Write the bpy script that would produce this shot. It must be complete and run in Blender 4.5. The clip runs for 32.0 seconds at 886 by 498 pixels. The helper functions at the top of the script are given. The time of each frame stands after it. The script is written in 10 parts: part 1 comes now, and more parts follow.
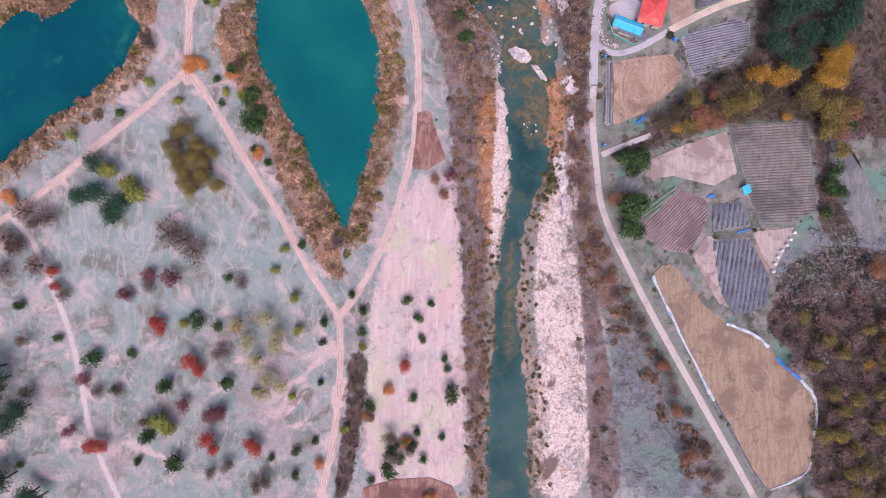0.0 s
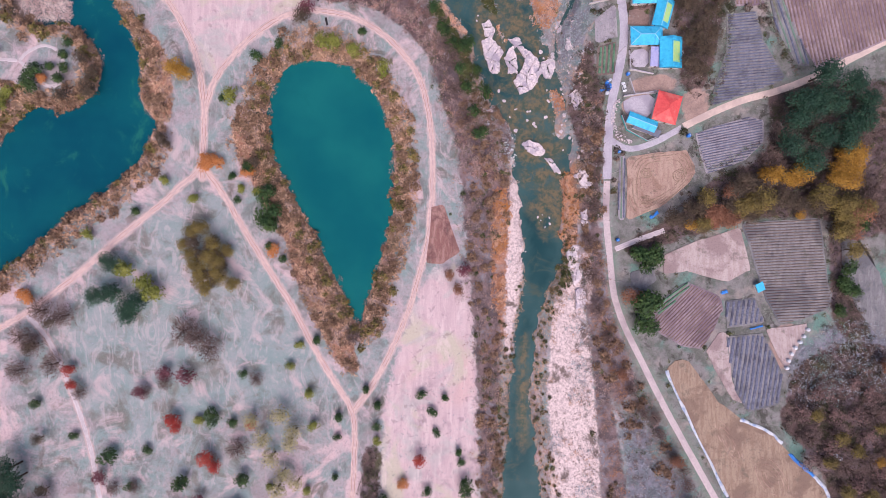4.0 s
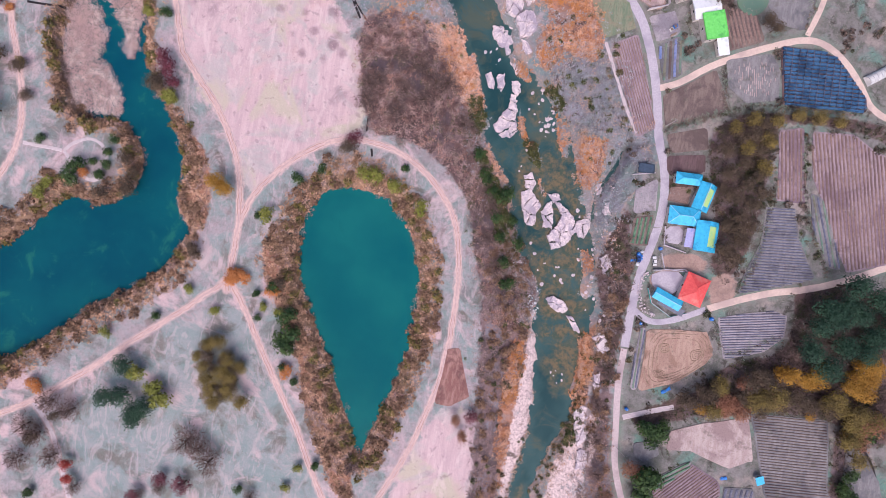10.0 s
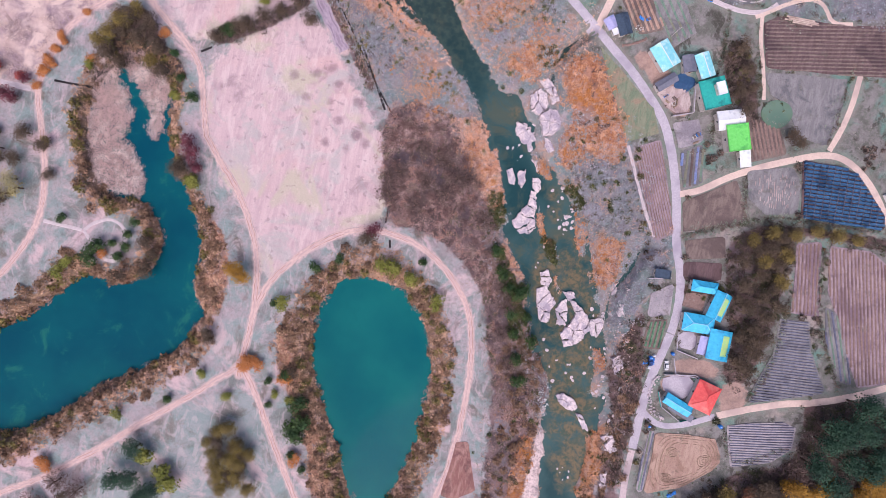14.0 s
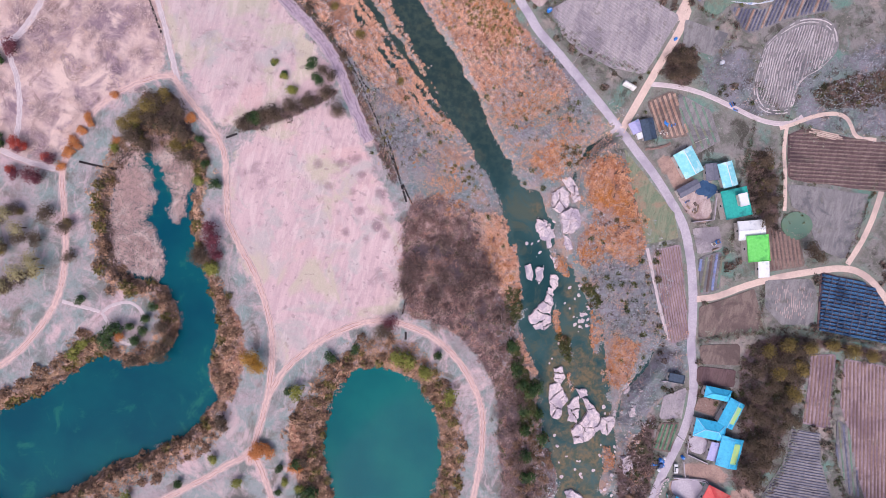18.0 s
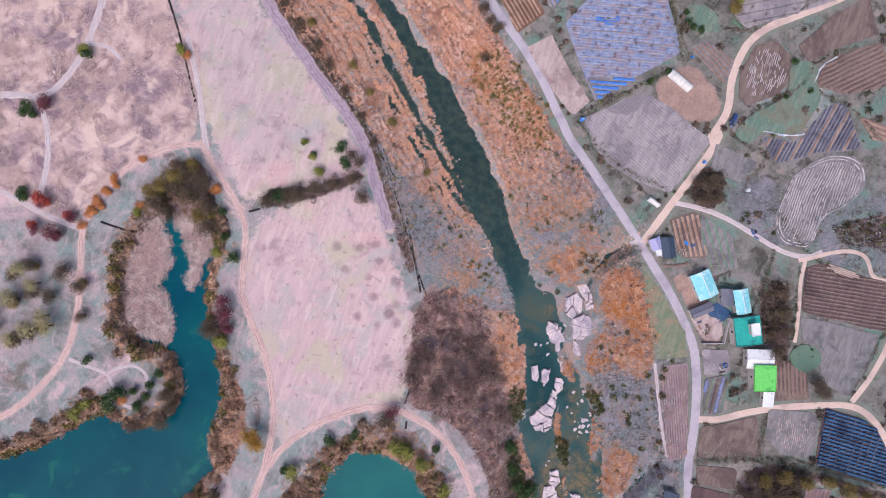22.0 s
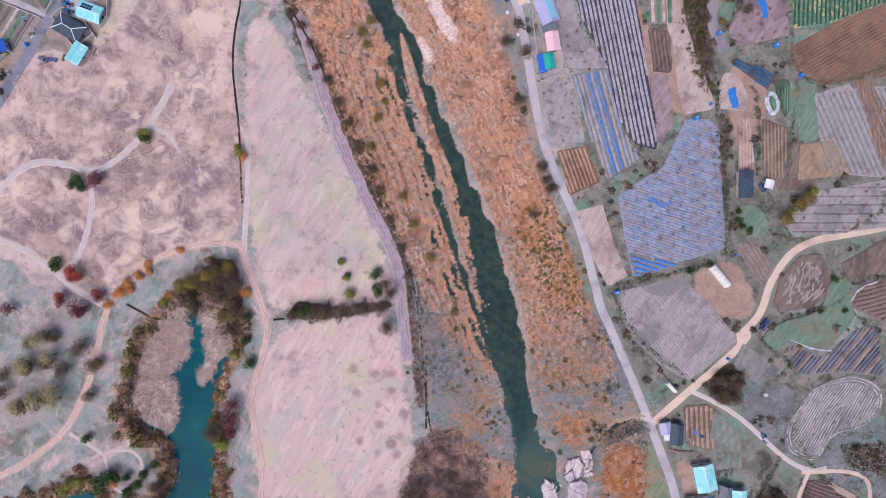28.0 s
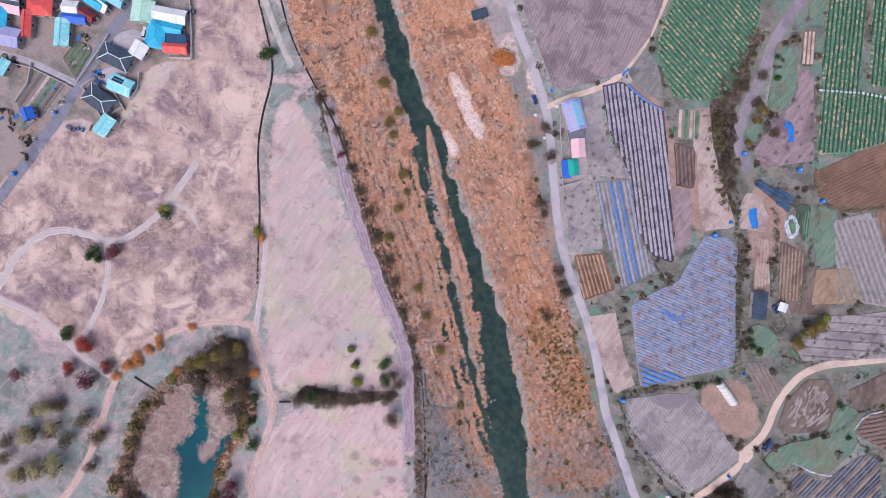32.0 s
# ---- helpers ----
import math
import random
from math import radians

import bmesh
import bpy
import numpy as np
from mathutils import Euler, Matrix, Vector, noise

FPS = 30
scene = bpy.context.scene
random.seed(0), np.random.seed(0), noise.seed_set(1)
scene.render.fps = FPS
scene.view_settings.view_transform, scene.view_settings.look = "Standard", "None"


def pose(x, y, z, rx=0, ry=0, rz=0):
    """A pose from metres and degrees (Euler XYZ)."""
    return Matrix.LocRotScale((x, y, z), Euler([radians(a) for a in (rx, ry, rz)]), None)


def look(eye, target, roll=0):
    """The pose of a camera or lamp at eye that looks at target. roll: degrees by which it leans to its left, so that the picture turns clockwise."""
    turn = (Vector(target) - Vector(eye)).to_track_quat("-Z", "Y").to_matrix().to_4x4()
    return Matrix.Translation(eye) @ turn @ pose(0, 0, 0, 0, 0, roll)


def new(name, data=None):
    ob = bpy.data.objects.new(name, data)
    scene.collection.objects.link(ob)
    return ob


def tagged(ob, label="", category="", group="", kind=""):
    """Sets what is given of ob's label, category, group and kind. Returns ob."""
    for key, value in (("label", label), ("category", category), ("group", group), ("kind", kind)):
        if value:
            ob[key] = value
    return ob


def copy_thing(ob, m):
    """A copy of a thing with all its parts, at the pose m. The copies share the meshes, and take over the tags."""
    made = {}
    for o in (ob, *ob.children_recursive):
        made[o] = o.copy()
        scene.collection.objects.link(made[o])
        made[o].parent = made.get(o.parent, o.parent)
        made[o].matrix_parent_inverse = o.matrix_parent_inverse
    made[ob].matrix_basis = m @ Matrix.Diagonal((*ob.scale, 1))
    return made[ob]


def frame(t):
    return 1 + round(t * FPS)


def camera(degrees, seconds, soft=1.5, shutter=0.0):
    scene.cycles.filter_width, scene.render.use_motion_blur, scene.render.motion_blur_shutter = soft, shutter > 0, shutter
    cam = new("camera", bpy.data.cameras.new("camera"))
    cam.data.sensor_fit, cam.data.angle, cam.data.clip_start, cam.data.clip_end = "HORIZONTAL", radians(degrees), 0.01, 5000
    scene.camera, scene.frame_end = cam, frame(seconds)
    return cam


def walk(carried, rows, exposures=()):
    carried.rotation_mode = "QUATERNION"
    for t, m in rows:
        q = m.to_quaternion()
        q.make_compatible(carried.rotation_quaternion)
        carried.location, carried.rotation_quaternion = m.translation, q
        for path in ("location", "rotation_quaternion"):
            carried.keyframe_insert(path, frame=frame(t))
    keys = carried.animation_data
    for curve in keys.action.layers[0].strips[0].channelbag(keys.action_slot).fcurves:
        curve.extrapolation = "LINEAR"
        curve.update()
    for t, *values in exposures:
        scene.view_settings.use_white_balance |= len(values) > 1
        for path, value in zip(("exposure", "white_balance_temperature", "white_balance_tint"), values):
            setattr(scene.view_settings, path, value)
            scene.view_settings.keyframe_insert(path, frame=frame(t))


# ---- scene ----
LENGTH, LENS = 32.0, 96.0
cam = camera(LENS, LENGTH, 0.6)
ROWS = [
    (0.0, 0.00, 0.00, 183.54, -0.52, -1.31, 0.01),
    (0.5, -0.80, 5.51, 183.54, -0.52, -1.31, 0.02),
    (1.0, -1.75, 10.99, 183.54, -0.52, -1.31, 0.01),
    (1.5, -2.54, 16.53, 183.54, -0.52, -1.31, 0.01),
    (2.0, -3.35, 22.02, 183.54, -0.52, -1.31, 0.01),
    (2.5, -4.18, 27.48, 183.54, -0.52, -1.31, 0.03),
    (3.0, -4.98, 33.02, 183.54, -0.52, -1.31, 0.04),
    (3.5, -5.81, 38.57, 183.54, -0.52, -1.31, 0.05),
    (5.5, -9.05, 60.79, 183.54, -0.52, -1.31, 0.11),
    (6.0, -9.94, 66.36, 183.54, -0.52, -1.31, 0.50),
    (6.5, -10.93, 71.86, 183.54, -0.52, -1.31, 1.59),
    (7.0, -12.03, 77.47, 183.54, -0.52, -1.31, 3.04),
    (7.5, -13.33, 82.89, 183.54, -0.52, -1.31, 4.54),
    (8.0, -14.78, 88.26, 183.54, -0.52, -1.31, 5.89),
    (8.5, -16.41, 93.63, 183.54, -0.52, -1.31, 6.78),
    (9.0, -18.09, 98.88, 183.54, -0.52, -1.31, 7.50),
    (9.5, -19.75, 104.11, 183.54, -0.52, -1.31, 8.10),
    (10.0, -21.43, 109.42, 183.54, -0.52, -1.31, 8.54),
    (10.5, -23.15, 114.68, 183.54, -0.52, -1.31, 8.72),
    (11.0, -24.67, 120.06, 183.54, -0.52, -1.31, 8.89),
    (11.5, -26.51, 125.23, 183.54, -0.52, -1.31, 9.06),
    (12.0, -28.47, 130.48, 183.54, -0.52, -1.31, 9.34),
    (12.5, -30.37, 135.66, 183.54, -0.52, -1.31, 9.86),
    (13.0, -32.22, 140.92, 183.54, -0.52, -1.31, 10.32),
    (13.5, -34.14, 146.09, 183.54, -0.52, -1.31, 10.78),
    (14.0, -36.16, 151.28, 183.54, -0.52, -1.31, 11.27),
    (14.5, -38.24, 156.42, 183.54, -0.52, -1.31, 11.73),
    (16.5, -47.07, 176.89, 183.54, -0.52, -1.31, 13.06),
    (17.0, -49.24, 181.96, 183.54, -0.52, -1.31, 13.27),
    (17.5, -51.41, 187.12, 183.54, -0.52, -1.31, 13.51),
    (18.0, -53.66, 192.19, 183.54, -0.52, -1.31, 13.72),
    (18.5, -55.88, 197.24, 183.54, -0.52, -1.31, 13.96),
    (19.0, -58.25, 202.30, 183.54, -0.52, -1.31, 14.25),
    (19.5, -60.30, 206.98, 183.54, -0.52, -1.31, 14.60),
    (20.0, -62.60, 212.03, 183.54, -0.52, -1.31, 14.98),
    (20.5, -64.99, 217.05, 183.54, -0.52, -1.31, 15.57),
    (21.0, -67.28, 222.05, 183.54, -0.52, -1.31, 17.05),
    (21.5, -69.84, 227.03, 183.54, -0.52, -1.31, 18.63),
    (22.0, -72.58, 231.82, 183.54, -0.52, -1.31, 19.65),
    (22.5, -75.36, 236.59, 183.54, -0.52, -1.31, 20.94),
    (23.0, -78.23, 241.43, 183.54, -0.52, -1.31, 22.72),
    (23.5, -81.32, 246.08, 183.54, -0.52, -1.31, 24.43),
    (24.0, -84.57, 250.70, 183.54, -0.52, -1.31, 25.77),
    (24.5, -87.84, 255.12, 183.54, -0.52, -1.31, 27.08),
    (25.0, -91.21, 259.44, 183.54, -0.52, -1.31, 27.73),
    (25.5, -94.59, 263.84, 183.54, -0.52, -1.31, 28.19),
    (27.5, -108.28, 280.99, 183.54, -0.52, -1.31, 30.06),
    (28.0, -111.75, 285.24, 183.54, -0.52, -1.31, 30.54),
    (28.5, -115.29, 289.47, 183.54, -0.52, -1.31, 30.99),
    (29.0, -118.73, 293.77, 183.54, -0.52, -1.31, 31.60),
    (29.5, -122.30, 297.95, 183.54, -0.52, -1.31, 32.28),
    (30.0, -125.95, 302.17, 183.54, -0.52, -1.31, 32.92),
    (30.5, -129.67, 306.24, 183.54, -0.52, -1.31, 33.44),
    (31.0, -133.43, 310.38, 183.54, -0.52, -1.31, 33.95),
    (31.5, -137.17, 314.43, 183.54, -0.52, -1.31, 34.40),
    (32.0, -141.02, 318.47, 183.54, -0.52, -1.31, 34.88),
]
walk(cam, [(t, pose(x, y, z, rx, ry, rz)) for t, x, y, z, rx, ry, rz in ROWS], [(0.0, 0.34, 6370, 21.5), (13.0, 0.34, 6360, 21.5), (17.0, 0.31, 6370, 22), (22.0, 0.19, 6300, 17.5), (28.0, 0.11, 6340, 14), (32.0, 0.11, 6240, 14)])

# ---- world and sun: a bright overcast day ----
sky_world = bpy.data.worlds.new("overcast_sky")
scene.world = sky_world
sky_world.use_nodes = True
wn = sky_world.node_tree
sky = wn.nodes.new("ShaderNodeTexSky")
sky.sky_type = "NISHITA"
sky.sun_disc = False
sky.sun_elevation = radians(48)
sky.sun_rotation = radians(200)
sky.dust_density = 4.0
sky.air_density = 0.8
wn.nodes["Background"].inputs["Strength"].default_value = 0.13
wn.links.new(sky.outputs[0], wn.nodes["Background"].inputs["Color"])
sun_data = bpy.data.lights.new("sun", "SUN")
sun_data.energy, sun_data.angle, sun_data.color = 1.9, radians(40), (1.0, 0.94, 0.88)
sun = new("sun", sun_data)
sun.matrix_world = look((60, -150, 200), (0, 0, 0))

# ---- materials ----


def lin(r, g, b, k=0.78):
    """Linear base colour from a screen colour 0..255."""
    out = []
    for v in (r, g, b):
        v = v / 255
        out.append(k * (v / 12.92 if v <= 0.04045 else ((v + 0.055) / 1.055) ** 2.4))
    return (*out, 1.0)


class Nodes:
    def __init__(self, name, rough=0.9, spec=0.2, metal=0.0):
        self.mat = bpy.data.materials.new(name)
        self.mat.use_nodes = True
        self.t = self.mat.node_tree
        self.b = self.t.nodes["Principled BSDF"]
        self.b.inputs["Roughness"].default_value = rough
        self.b.inputs["Specular IOR Level"].default_value = spec
        self.b.inputs["Metallic"].default_value = metal
        self.co = self.t.nodes.new("ShaderNodeTexCoord").outputs["Object"]

    def link(self, a, b):
        self.t.links.new(a, b)

    def noise(self, scale, detail=4.0, rough=0.6, distort=0.0, stretch=None, rot=0.0):
        n = self.t.nodes.new("ShaderNodeTexNoise")
        n.inputs["Scale"].default_value = scale
        n.inputs["Detail"].default_value = detail
        n.inputs["Roughness"].default_value = rough
        n.inputs["Distortion"].default_value = distort
        src = self.co
        if stretch:
            m = self.t.nodes.new("ShaderNodeMapping")
            m.inputs["Scale"].default_value = stretch
            m.inputs["Rotation"].default_value = (0, 0, radians(rot))
            self.link(src, m.inputs["Vector"])
            src = m.outputs[0]
        self.link(src, n.inputs["Vector"])
        return n.outputs["Fac"]

    def ramp(self, fac, lo, hi):
        m = self.t.nodes.new("ShaderNodeMapRange")
        m.interpolation_type = "SMOOTHSTEP"
        m.inputs["From Min"].default_value = lo
        m.inputs["From Max"].default_value = hi
        self.link(fac, m.inputs["Value"])
        return m.outputs[0]

    def put(self, socket, v):
        if isinstance(v, (tuple, list, float, int)):
            socket.default_value = v
        else:
            self.link(v, socket)

    def mix(self, fac, a, b, kind="MIX"):
        m = self.t.nodes.new("ShaderNodeMix")
        m.data_type = "RGBA"
        m.blend_type = kind
        self.put(m.inputs["Factor"], fac)
        self.put(m.inputs[6], a)
        self.put(m.inputs[7], b)
        return m.outputs[2]

    def math(self, op, a, b=0.0):
        m = self.t.nodes.new("ShaderNodeMath")
        m.operation = op
        self.put(m.inputs[0], a)
        self.put(m.inputs[1], b)
        return m.outputs[0]

    def attr(self, name):
        a = self.t.nodes.new("ShaderNodeAttribute")
        a.attribute_name = name
        s = self.t.nodes.new("ShaderNodeSeparateColor")
        self.link(a.outputs["Color"], s.inputs[0])
        return s.outputs

    def island(self):
        return self.t.nodes.new("ShaderNodeNewGeometry").outputs["Random Per Island"]

    def rand(self):
        return self.t.nodes.new("ShaderNodeObjectInfo").outputs["Random"]

    def color(self, c):
        self.put(self.b.inputs["Base Color"], c)

    def bump(self, h, strength=0.5, dist=0.2):
        n = self.t.nodes.new("ShaderNodeBump")
        n.inputs["Strength"].default_value = strength
        n.inputs["Distance"].default_value = dist
        self.link(h, n.inputs["Height"])
        self.link(n.outputs[0], self.b.inputs["Normal"])
        return self


def surface(name, a, b, c=None, fine=1.2, coarse=0.12, rough=0.9, spec=0.2, metal=0.0, bump=0.4, stretch=None, rot=0.0, vary=0.0):
    """Two tones broken by fine grain, a third in coarse patches, relief by the grain; vary: from piece to piece."""
    n = Nodes(name, rough, spec, metal)
    f = n.noise(fine, 5, 0.65, 0, stretch, rot)
    col = n.mix(n.ramp(f, 0.35, 0.65), a, b)
    if c:
        col = n.mix(n.ramp(n.noise(coarse, 3, 0.6), 0.45, 0.68), col, c)
    if vary:
        col = n.mix(n.math("MULTIPLY", n.rand(), vary), col, b)
    n.color(col)
    n.bump(f, bump, 0.15)
    return n.mat


def foliage(name, dark, mid, light, rough=0.75):
    """Leaves: a tone for every leaf cluster and every plant, and patches through the crown."""
    n = Nodes(name, rough, 0.25)
    col = n.mix(n.island(), dark, mid)
    patch = n.ramp(n.noise(0.5, 2), 0.4, 0.65)
    col = n.mix(n.math("MULTIPLY", patch, 0.7), col, light)
    col = n.mix(n.math("MULTIPLY", n.rand(), 0.35), col, mid)
    n.color(col)
    return n.mat


def strand(name, dark, mid, light, patch_a, scale=0.05, more=()):
    """Reeds and dry grass: blade by blade, and drifts of another tone."""
    n = Nodes(name, 0.85, 0.15)
    col = n.mix(n.island(), dark, mid)
    col = n.mix(n.ramp(n.noise(0.35, 3), 0.4, 0.7), col, light)
    col = n.mix(n.ramp(n.noise(scale, 3, 0.6), 0.48, 0.62), col, patch_a)
    for tone, size in more:
        col = n.mix(n.math("MULTIPLY", n.ramp(n.noise(size, 4, 0.65, 0.6), 0.54, 0.62), 0.85), col, n.mix(n.island(), tone, light))
    n.color(col)
    return n.mat


M_DIRT = surface("pale_dirt", lin(232, 200, 196), lin(242, 216, 210), lin(216, 182, 180), 0.9, 0.08)
M_CONCRETE = surface("concrete", lin(190, 182, 196), lin(208, 200, 212), lin(178, 170, 186), 1.5, 0.1, 0.85)
M_GREYLANE = surface("worn_grey_concrete", lin(156, 146, 162), lin(176, 166, 180), lin(142, 134, 150), 1.4, 0.1, 0.9)
M_ROADPALE = surface("pale_dusty_concrete", lin(206, 188, 192), lin(224, 206, 208), lin(190, 172, 176), 1.4, 0.1, 0.9)
M_ASPHALT = surface("worn_asphalt", lin(138, 140, 160), lin(160, 160, 178), lin(122, 124, 142), 1.6, 0.1, 0.9)
M_LANE = surface("dusty_lane", lin(226, 200, 190), lin(238, 214, 204), lin(206, 182, 176), 1.2, 0.1)
M_PATH = surface("grey_path", lin(200, 184, 190), lin(214, 200, 204), lin(186, 170, 178), 1.2, 0.1)
M_WALL = surface("pale_render", lin(200, 192, 190), lin(215, 208, 205), lin(180, 172, 170), 2.0, 0.3)
M_WOODY = surface("bark", lin(84, 66, 60), lin(110, 90, 82), None, 4.0, 0.5)
M_GLASS = Nodes("window_glass", 0.08, 0.6).mat
M_GLASS.node_tree.nodes["Principled BSDF"].inputs["Base Color"].default_value = (0.03, 0.04, 0.05, 1)
M_BLACK = surface("black_plastic", lin(32, 30, 36), lin(52, 50, 58), None, 1.5, 0.2, 0.6)
n = Nodes("pale_rock", 0.85, 0.2)
rock_grain = n.noise(1.3, 6, 0.7, 0.4)
rock = n.mix(n.ramp(rock_grain, 0.35, 0.6), lin(204, 186, 192), lin(248, 232, 236))
rock = n.mix(n.math("MULTIPLY", n.ramp(n.noise(0.22, 5, 0.65, 0.8), 0.44, 0.6), 0.8), rock, lin(168, 156, 178))
rock = n.mix(n.math("MULTIPLY", n.ramp(n.noise(0.7, 5, 0.7, 1.0), 0.58, 0.66), 0.8), rock, lin(112, 98, 104))
rock = n.mix(n.math("MULTIPLY", n.rand(), 0.3), rock, lin(250, 236, 238))
n.color(rock)
n.bump(rock_grain, 0.9, 0.3)
M_ROCK = n.mat
M_WHITE = surface("white_paint", lin(226, 224, 224), lin(240, 240, 240), lin(205, 206, 210), 1.0, 0.2, 0.6)
M_TARP = surface("blue_tarpaulin", lin(40, 120, 215), lin(70, 150, 235), None, 2.0, 0.4, 0.5)


def part(name, bm, material, parent, label="", at=None):
    """Links a bmesh as one mesh object under a thing or a part."""
    me = bpy.data.meshes.new(name)
    bm.to_mesh(me)
    bm.free()
    me.materials.append(material)
    ob = new(name, me)
    ob.parent = parent
    if at is not None:
        ob.matrix_basis = at
    if label:
        ob["label"] = label
    return ob


def raw(name, verts, faces, material, parent=None):
    """Links plain vertex and face data as one mesh object."""
    me = bpy.data.meshes.new(name)
    me.from_pydata(verts if isinstance(verts, list) else verts.tolist(), [], faces if isinstance(faces, list) else faces.tolist())
    me.materials.append(material)
    ob = new(name, me)
    ob.parent = parent
    return ob


def box(bm, cx, cy, cz, sx, sy, sz, rot=0.0, bevel=0.0):
    m = Matrix.Translation((cx, cy, cz)) @ Matrix.Rotation(radians(rot), 4, "Z") @ Matrix.Diagonal((sx, sy, sz, 1))
    got = bmesh.ops.create_cube(bm, size=1.0, matrix=m)
    if bevel:
        edges = list({e for v in got["verts"] for e in v.link_edges})
        bmesh.ops.bevel(bm, geom=edges, offset=bevel, segments=1, affect="EDGES")
    return bm

# ---- lie of the land: a shallow valley along the river ----
RIVER_LINE = np.array([(37.1, -521.0), (37.1, -121.0), (35.6, -71.6), (35.6, -31.1), (36.9, -1.4), (44.9, 28.1), (46.2, 63.0), (38.9, 94.0), (32.0, 114.9), (24.4, 141.0), (12.8, 166.4), (2.6, 191.9), (-8.8, 217.2), (-36.0, 236.9), (-58.9, 261.4), (-78.3, 283.8), (-100.3, 305.3), (-139.3, 331.0), (-176.1, 360.5), (-206.7, 381.2), (-228.3, 398.3), (-762.2, 801.8)])
SIDE, RISE = [-400, -300, -200, -100, -40, -12, 0, 14, 40, 62, 90, 120, 200, 500], [4, 2, -0.5, -3.2, -4.2, -4.6, -5, -4.6, -1.2, 0.4, 3.6, 5.2, 7, 10]
POND_LEVEL, LAKE_LEVEL, RIVER_LEVEL = -5.2, -4.6, -5.8


def smooth(p, rounds=2, closed=True):
    """Corner cutting of an outline or a line."""
    p = [Vector(q) for q in p]
    for _ in range(rounds):
        n, out = len(p), []
        if not closed:
            out.append(p[0])
        for i in range(n if closed else n - 1):
            a, b = p[i], p[(i + 1) % n]
            out += [a.lerp(b, 0.25), a.lerp(b, 0.75)]
        if not closed:
            out.append(p[-1])
        p = out
    return p


def distance(outline, X, Y, closed=True, reach=30.0):
    """Signed distance of points from an outline (minus: inside), or the distance from a line; far points: reach."""
    P = np.array([tuple(q) for q in outline])
    out = np.full(X.shape, reach)
    near = (X > P[:, 0].min() - reach) & (X < P[:, 0].max() + reach) & (Y > P[:, 1].min() - reach) & (Y < P[:, 1].max() + reach)
    x, y = X[near], Y[near]
    best, inside = np.full(x.shape, 1e9), np.zeros(x.shape, bool)
    n = len(P)
    for i in range(n if closed else n - 1):
        (ax, ay), (bx, by) = P[i], P[(i + 1) % n]
        dx, dy = bx - ax, by - ay
        u = np.clip(((x - ax) * dx + (y - ay) * dy) / (dx * dx + dy * dy + 1e-9), 0, 1)
        best = np.minimum(best, np.hypot(x - ax - u * dx, y - ay - u * dy))
        if closed:
            inside ^= ((ay > y) != (by > y)) & (x < (bx - ax) * (y - ay) / (by - ay + 1e-12) + ax)
    out[near] = np.where(inside, -best, best)
    return out


def base_height(X, Y):
    best, side = np.full(X.shape, 1e9), np.ones(X.shape)
    for (ax, ay), (bx, by) in zip(RIVER_LINE[:-1], RIVER_LINE[1:]):
        dx, dy = bx - ax, by - ay
        px, py = X - ax, Y - ay
        u = np.clip((px * dx + py * dy) / (dx * dx + dy * dy), 0, 1)
        d = np.hypot(px - u * dx, py - u * dy)
        closer = d < best
        best = np.where(closer, d, best)
        side = np.where(closer, np.where(dx * py - dy * px < 0, 1.0, -1.0), side)
    return np.interp(best * side, SIDE, RISE)


def step(v):
    v = np.clip(v, 0, 1)
    return v * v * (3 - 2 * v)


POND = smooth([(-76.7, 126.8), (-66.8, 131.1), (-53.5, 130.0), (-42.5, 126.7), (-34.7, 117.9), (-28.1, 104.1), (-25.0, 88.5), (-25.2, 69.8), (-26.6, 56.2), (-30.6, 39.7), (-35.8, 24.3), (-39.5, 11.8), (-41.0, 3.6), (-44.3, 8.6), (-49.4, 21.4), (-57.2, 36.5), (-64.3, 51.6), (-72.8, 66.5), (-80.9, 81.3), (-84.1, 94.0), (-84.6, 107.2), (-82.1, 118.1)], 2)
LAKE = smooth([(-204.5, 187.6), (-200.3, 196.2), (-195.5, 204.7), (-185.1, 209.8), (-173.1, 208.7), (-167.6, 198.5), (-165.7, 192.9), (-167.0, 183.9), (-164.2, 173.9), (-159.3, 161.8), (-151.8, 153.0), (-146.0, 143.7), (-141.6, 131.4), (-139.8, 121.2), (-141.5, 112.8), (-138.9, 105.4), (-132.0, 99.7), (-136.3, 95.3), (-137.2, 88.4), (-143.0, 80.4), (-154.6, 69.8), (-166.7, 61.8)] + [(-168.7, 62.2), (-180.7, 50.4), (-194.0, 38.5), (-205.3, 30.7), (-221.6, 24.9), (-239.8, 38.0), (-238.0, 61.0), (-225.7, 76.5), (-212.2, 84.7), (-204.7, 92.1), (-198.9, 98.8), (-194.9, 105.5), (-189.7, 108.8), (-183.3, 107.1), (-175.7, 106.4), (-167.4, 109.3), (-161.6, 116.1), (-160.2, 124.1), (-160.9, 133.1), (-164.7, 139.1)] + [(-166.1, 138.8), (-169.5, 144.6), (-176.1, 144.3), (-186.4, 144.4), (-194.5, 149.0), (-199.2, 162.4), (-202.9, 174.7)], 2)
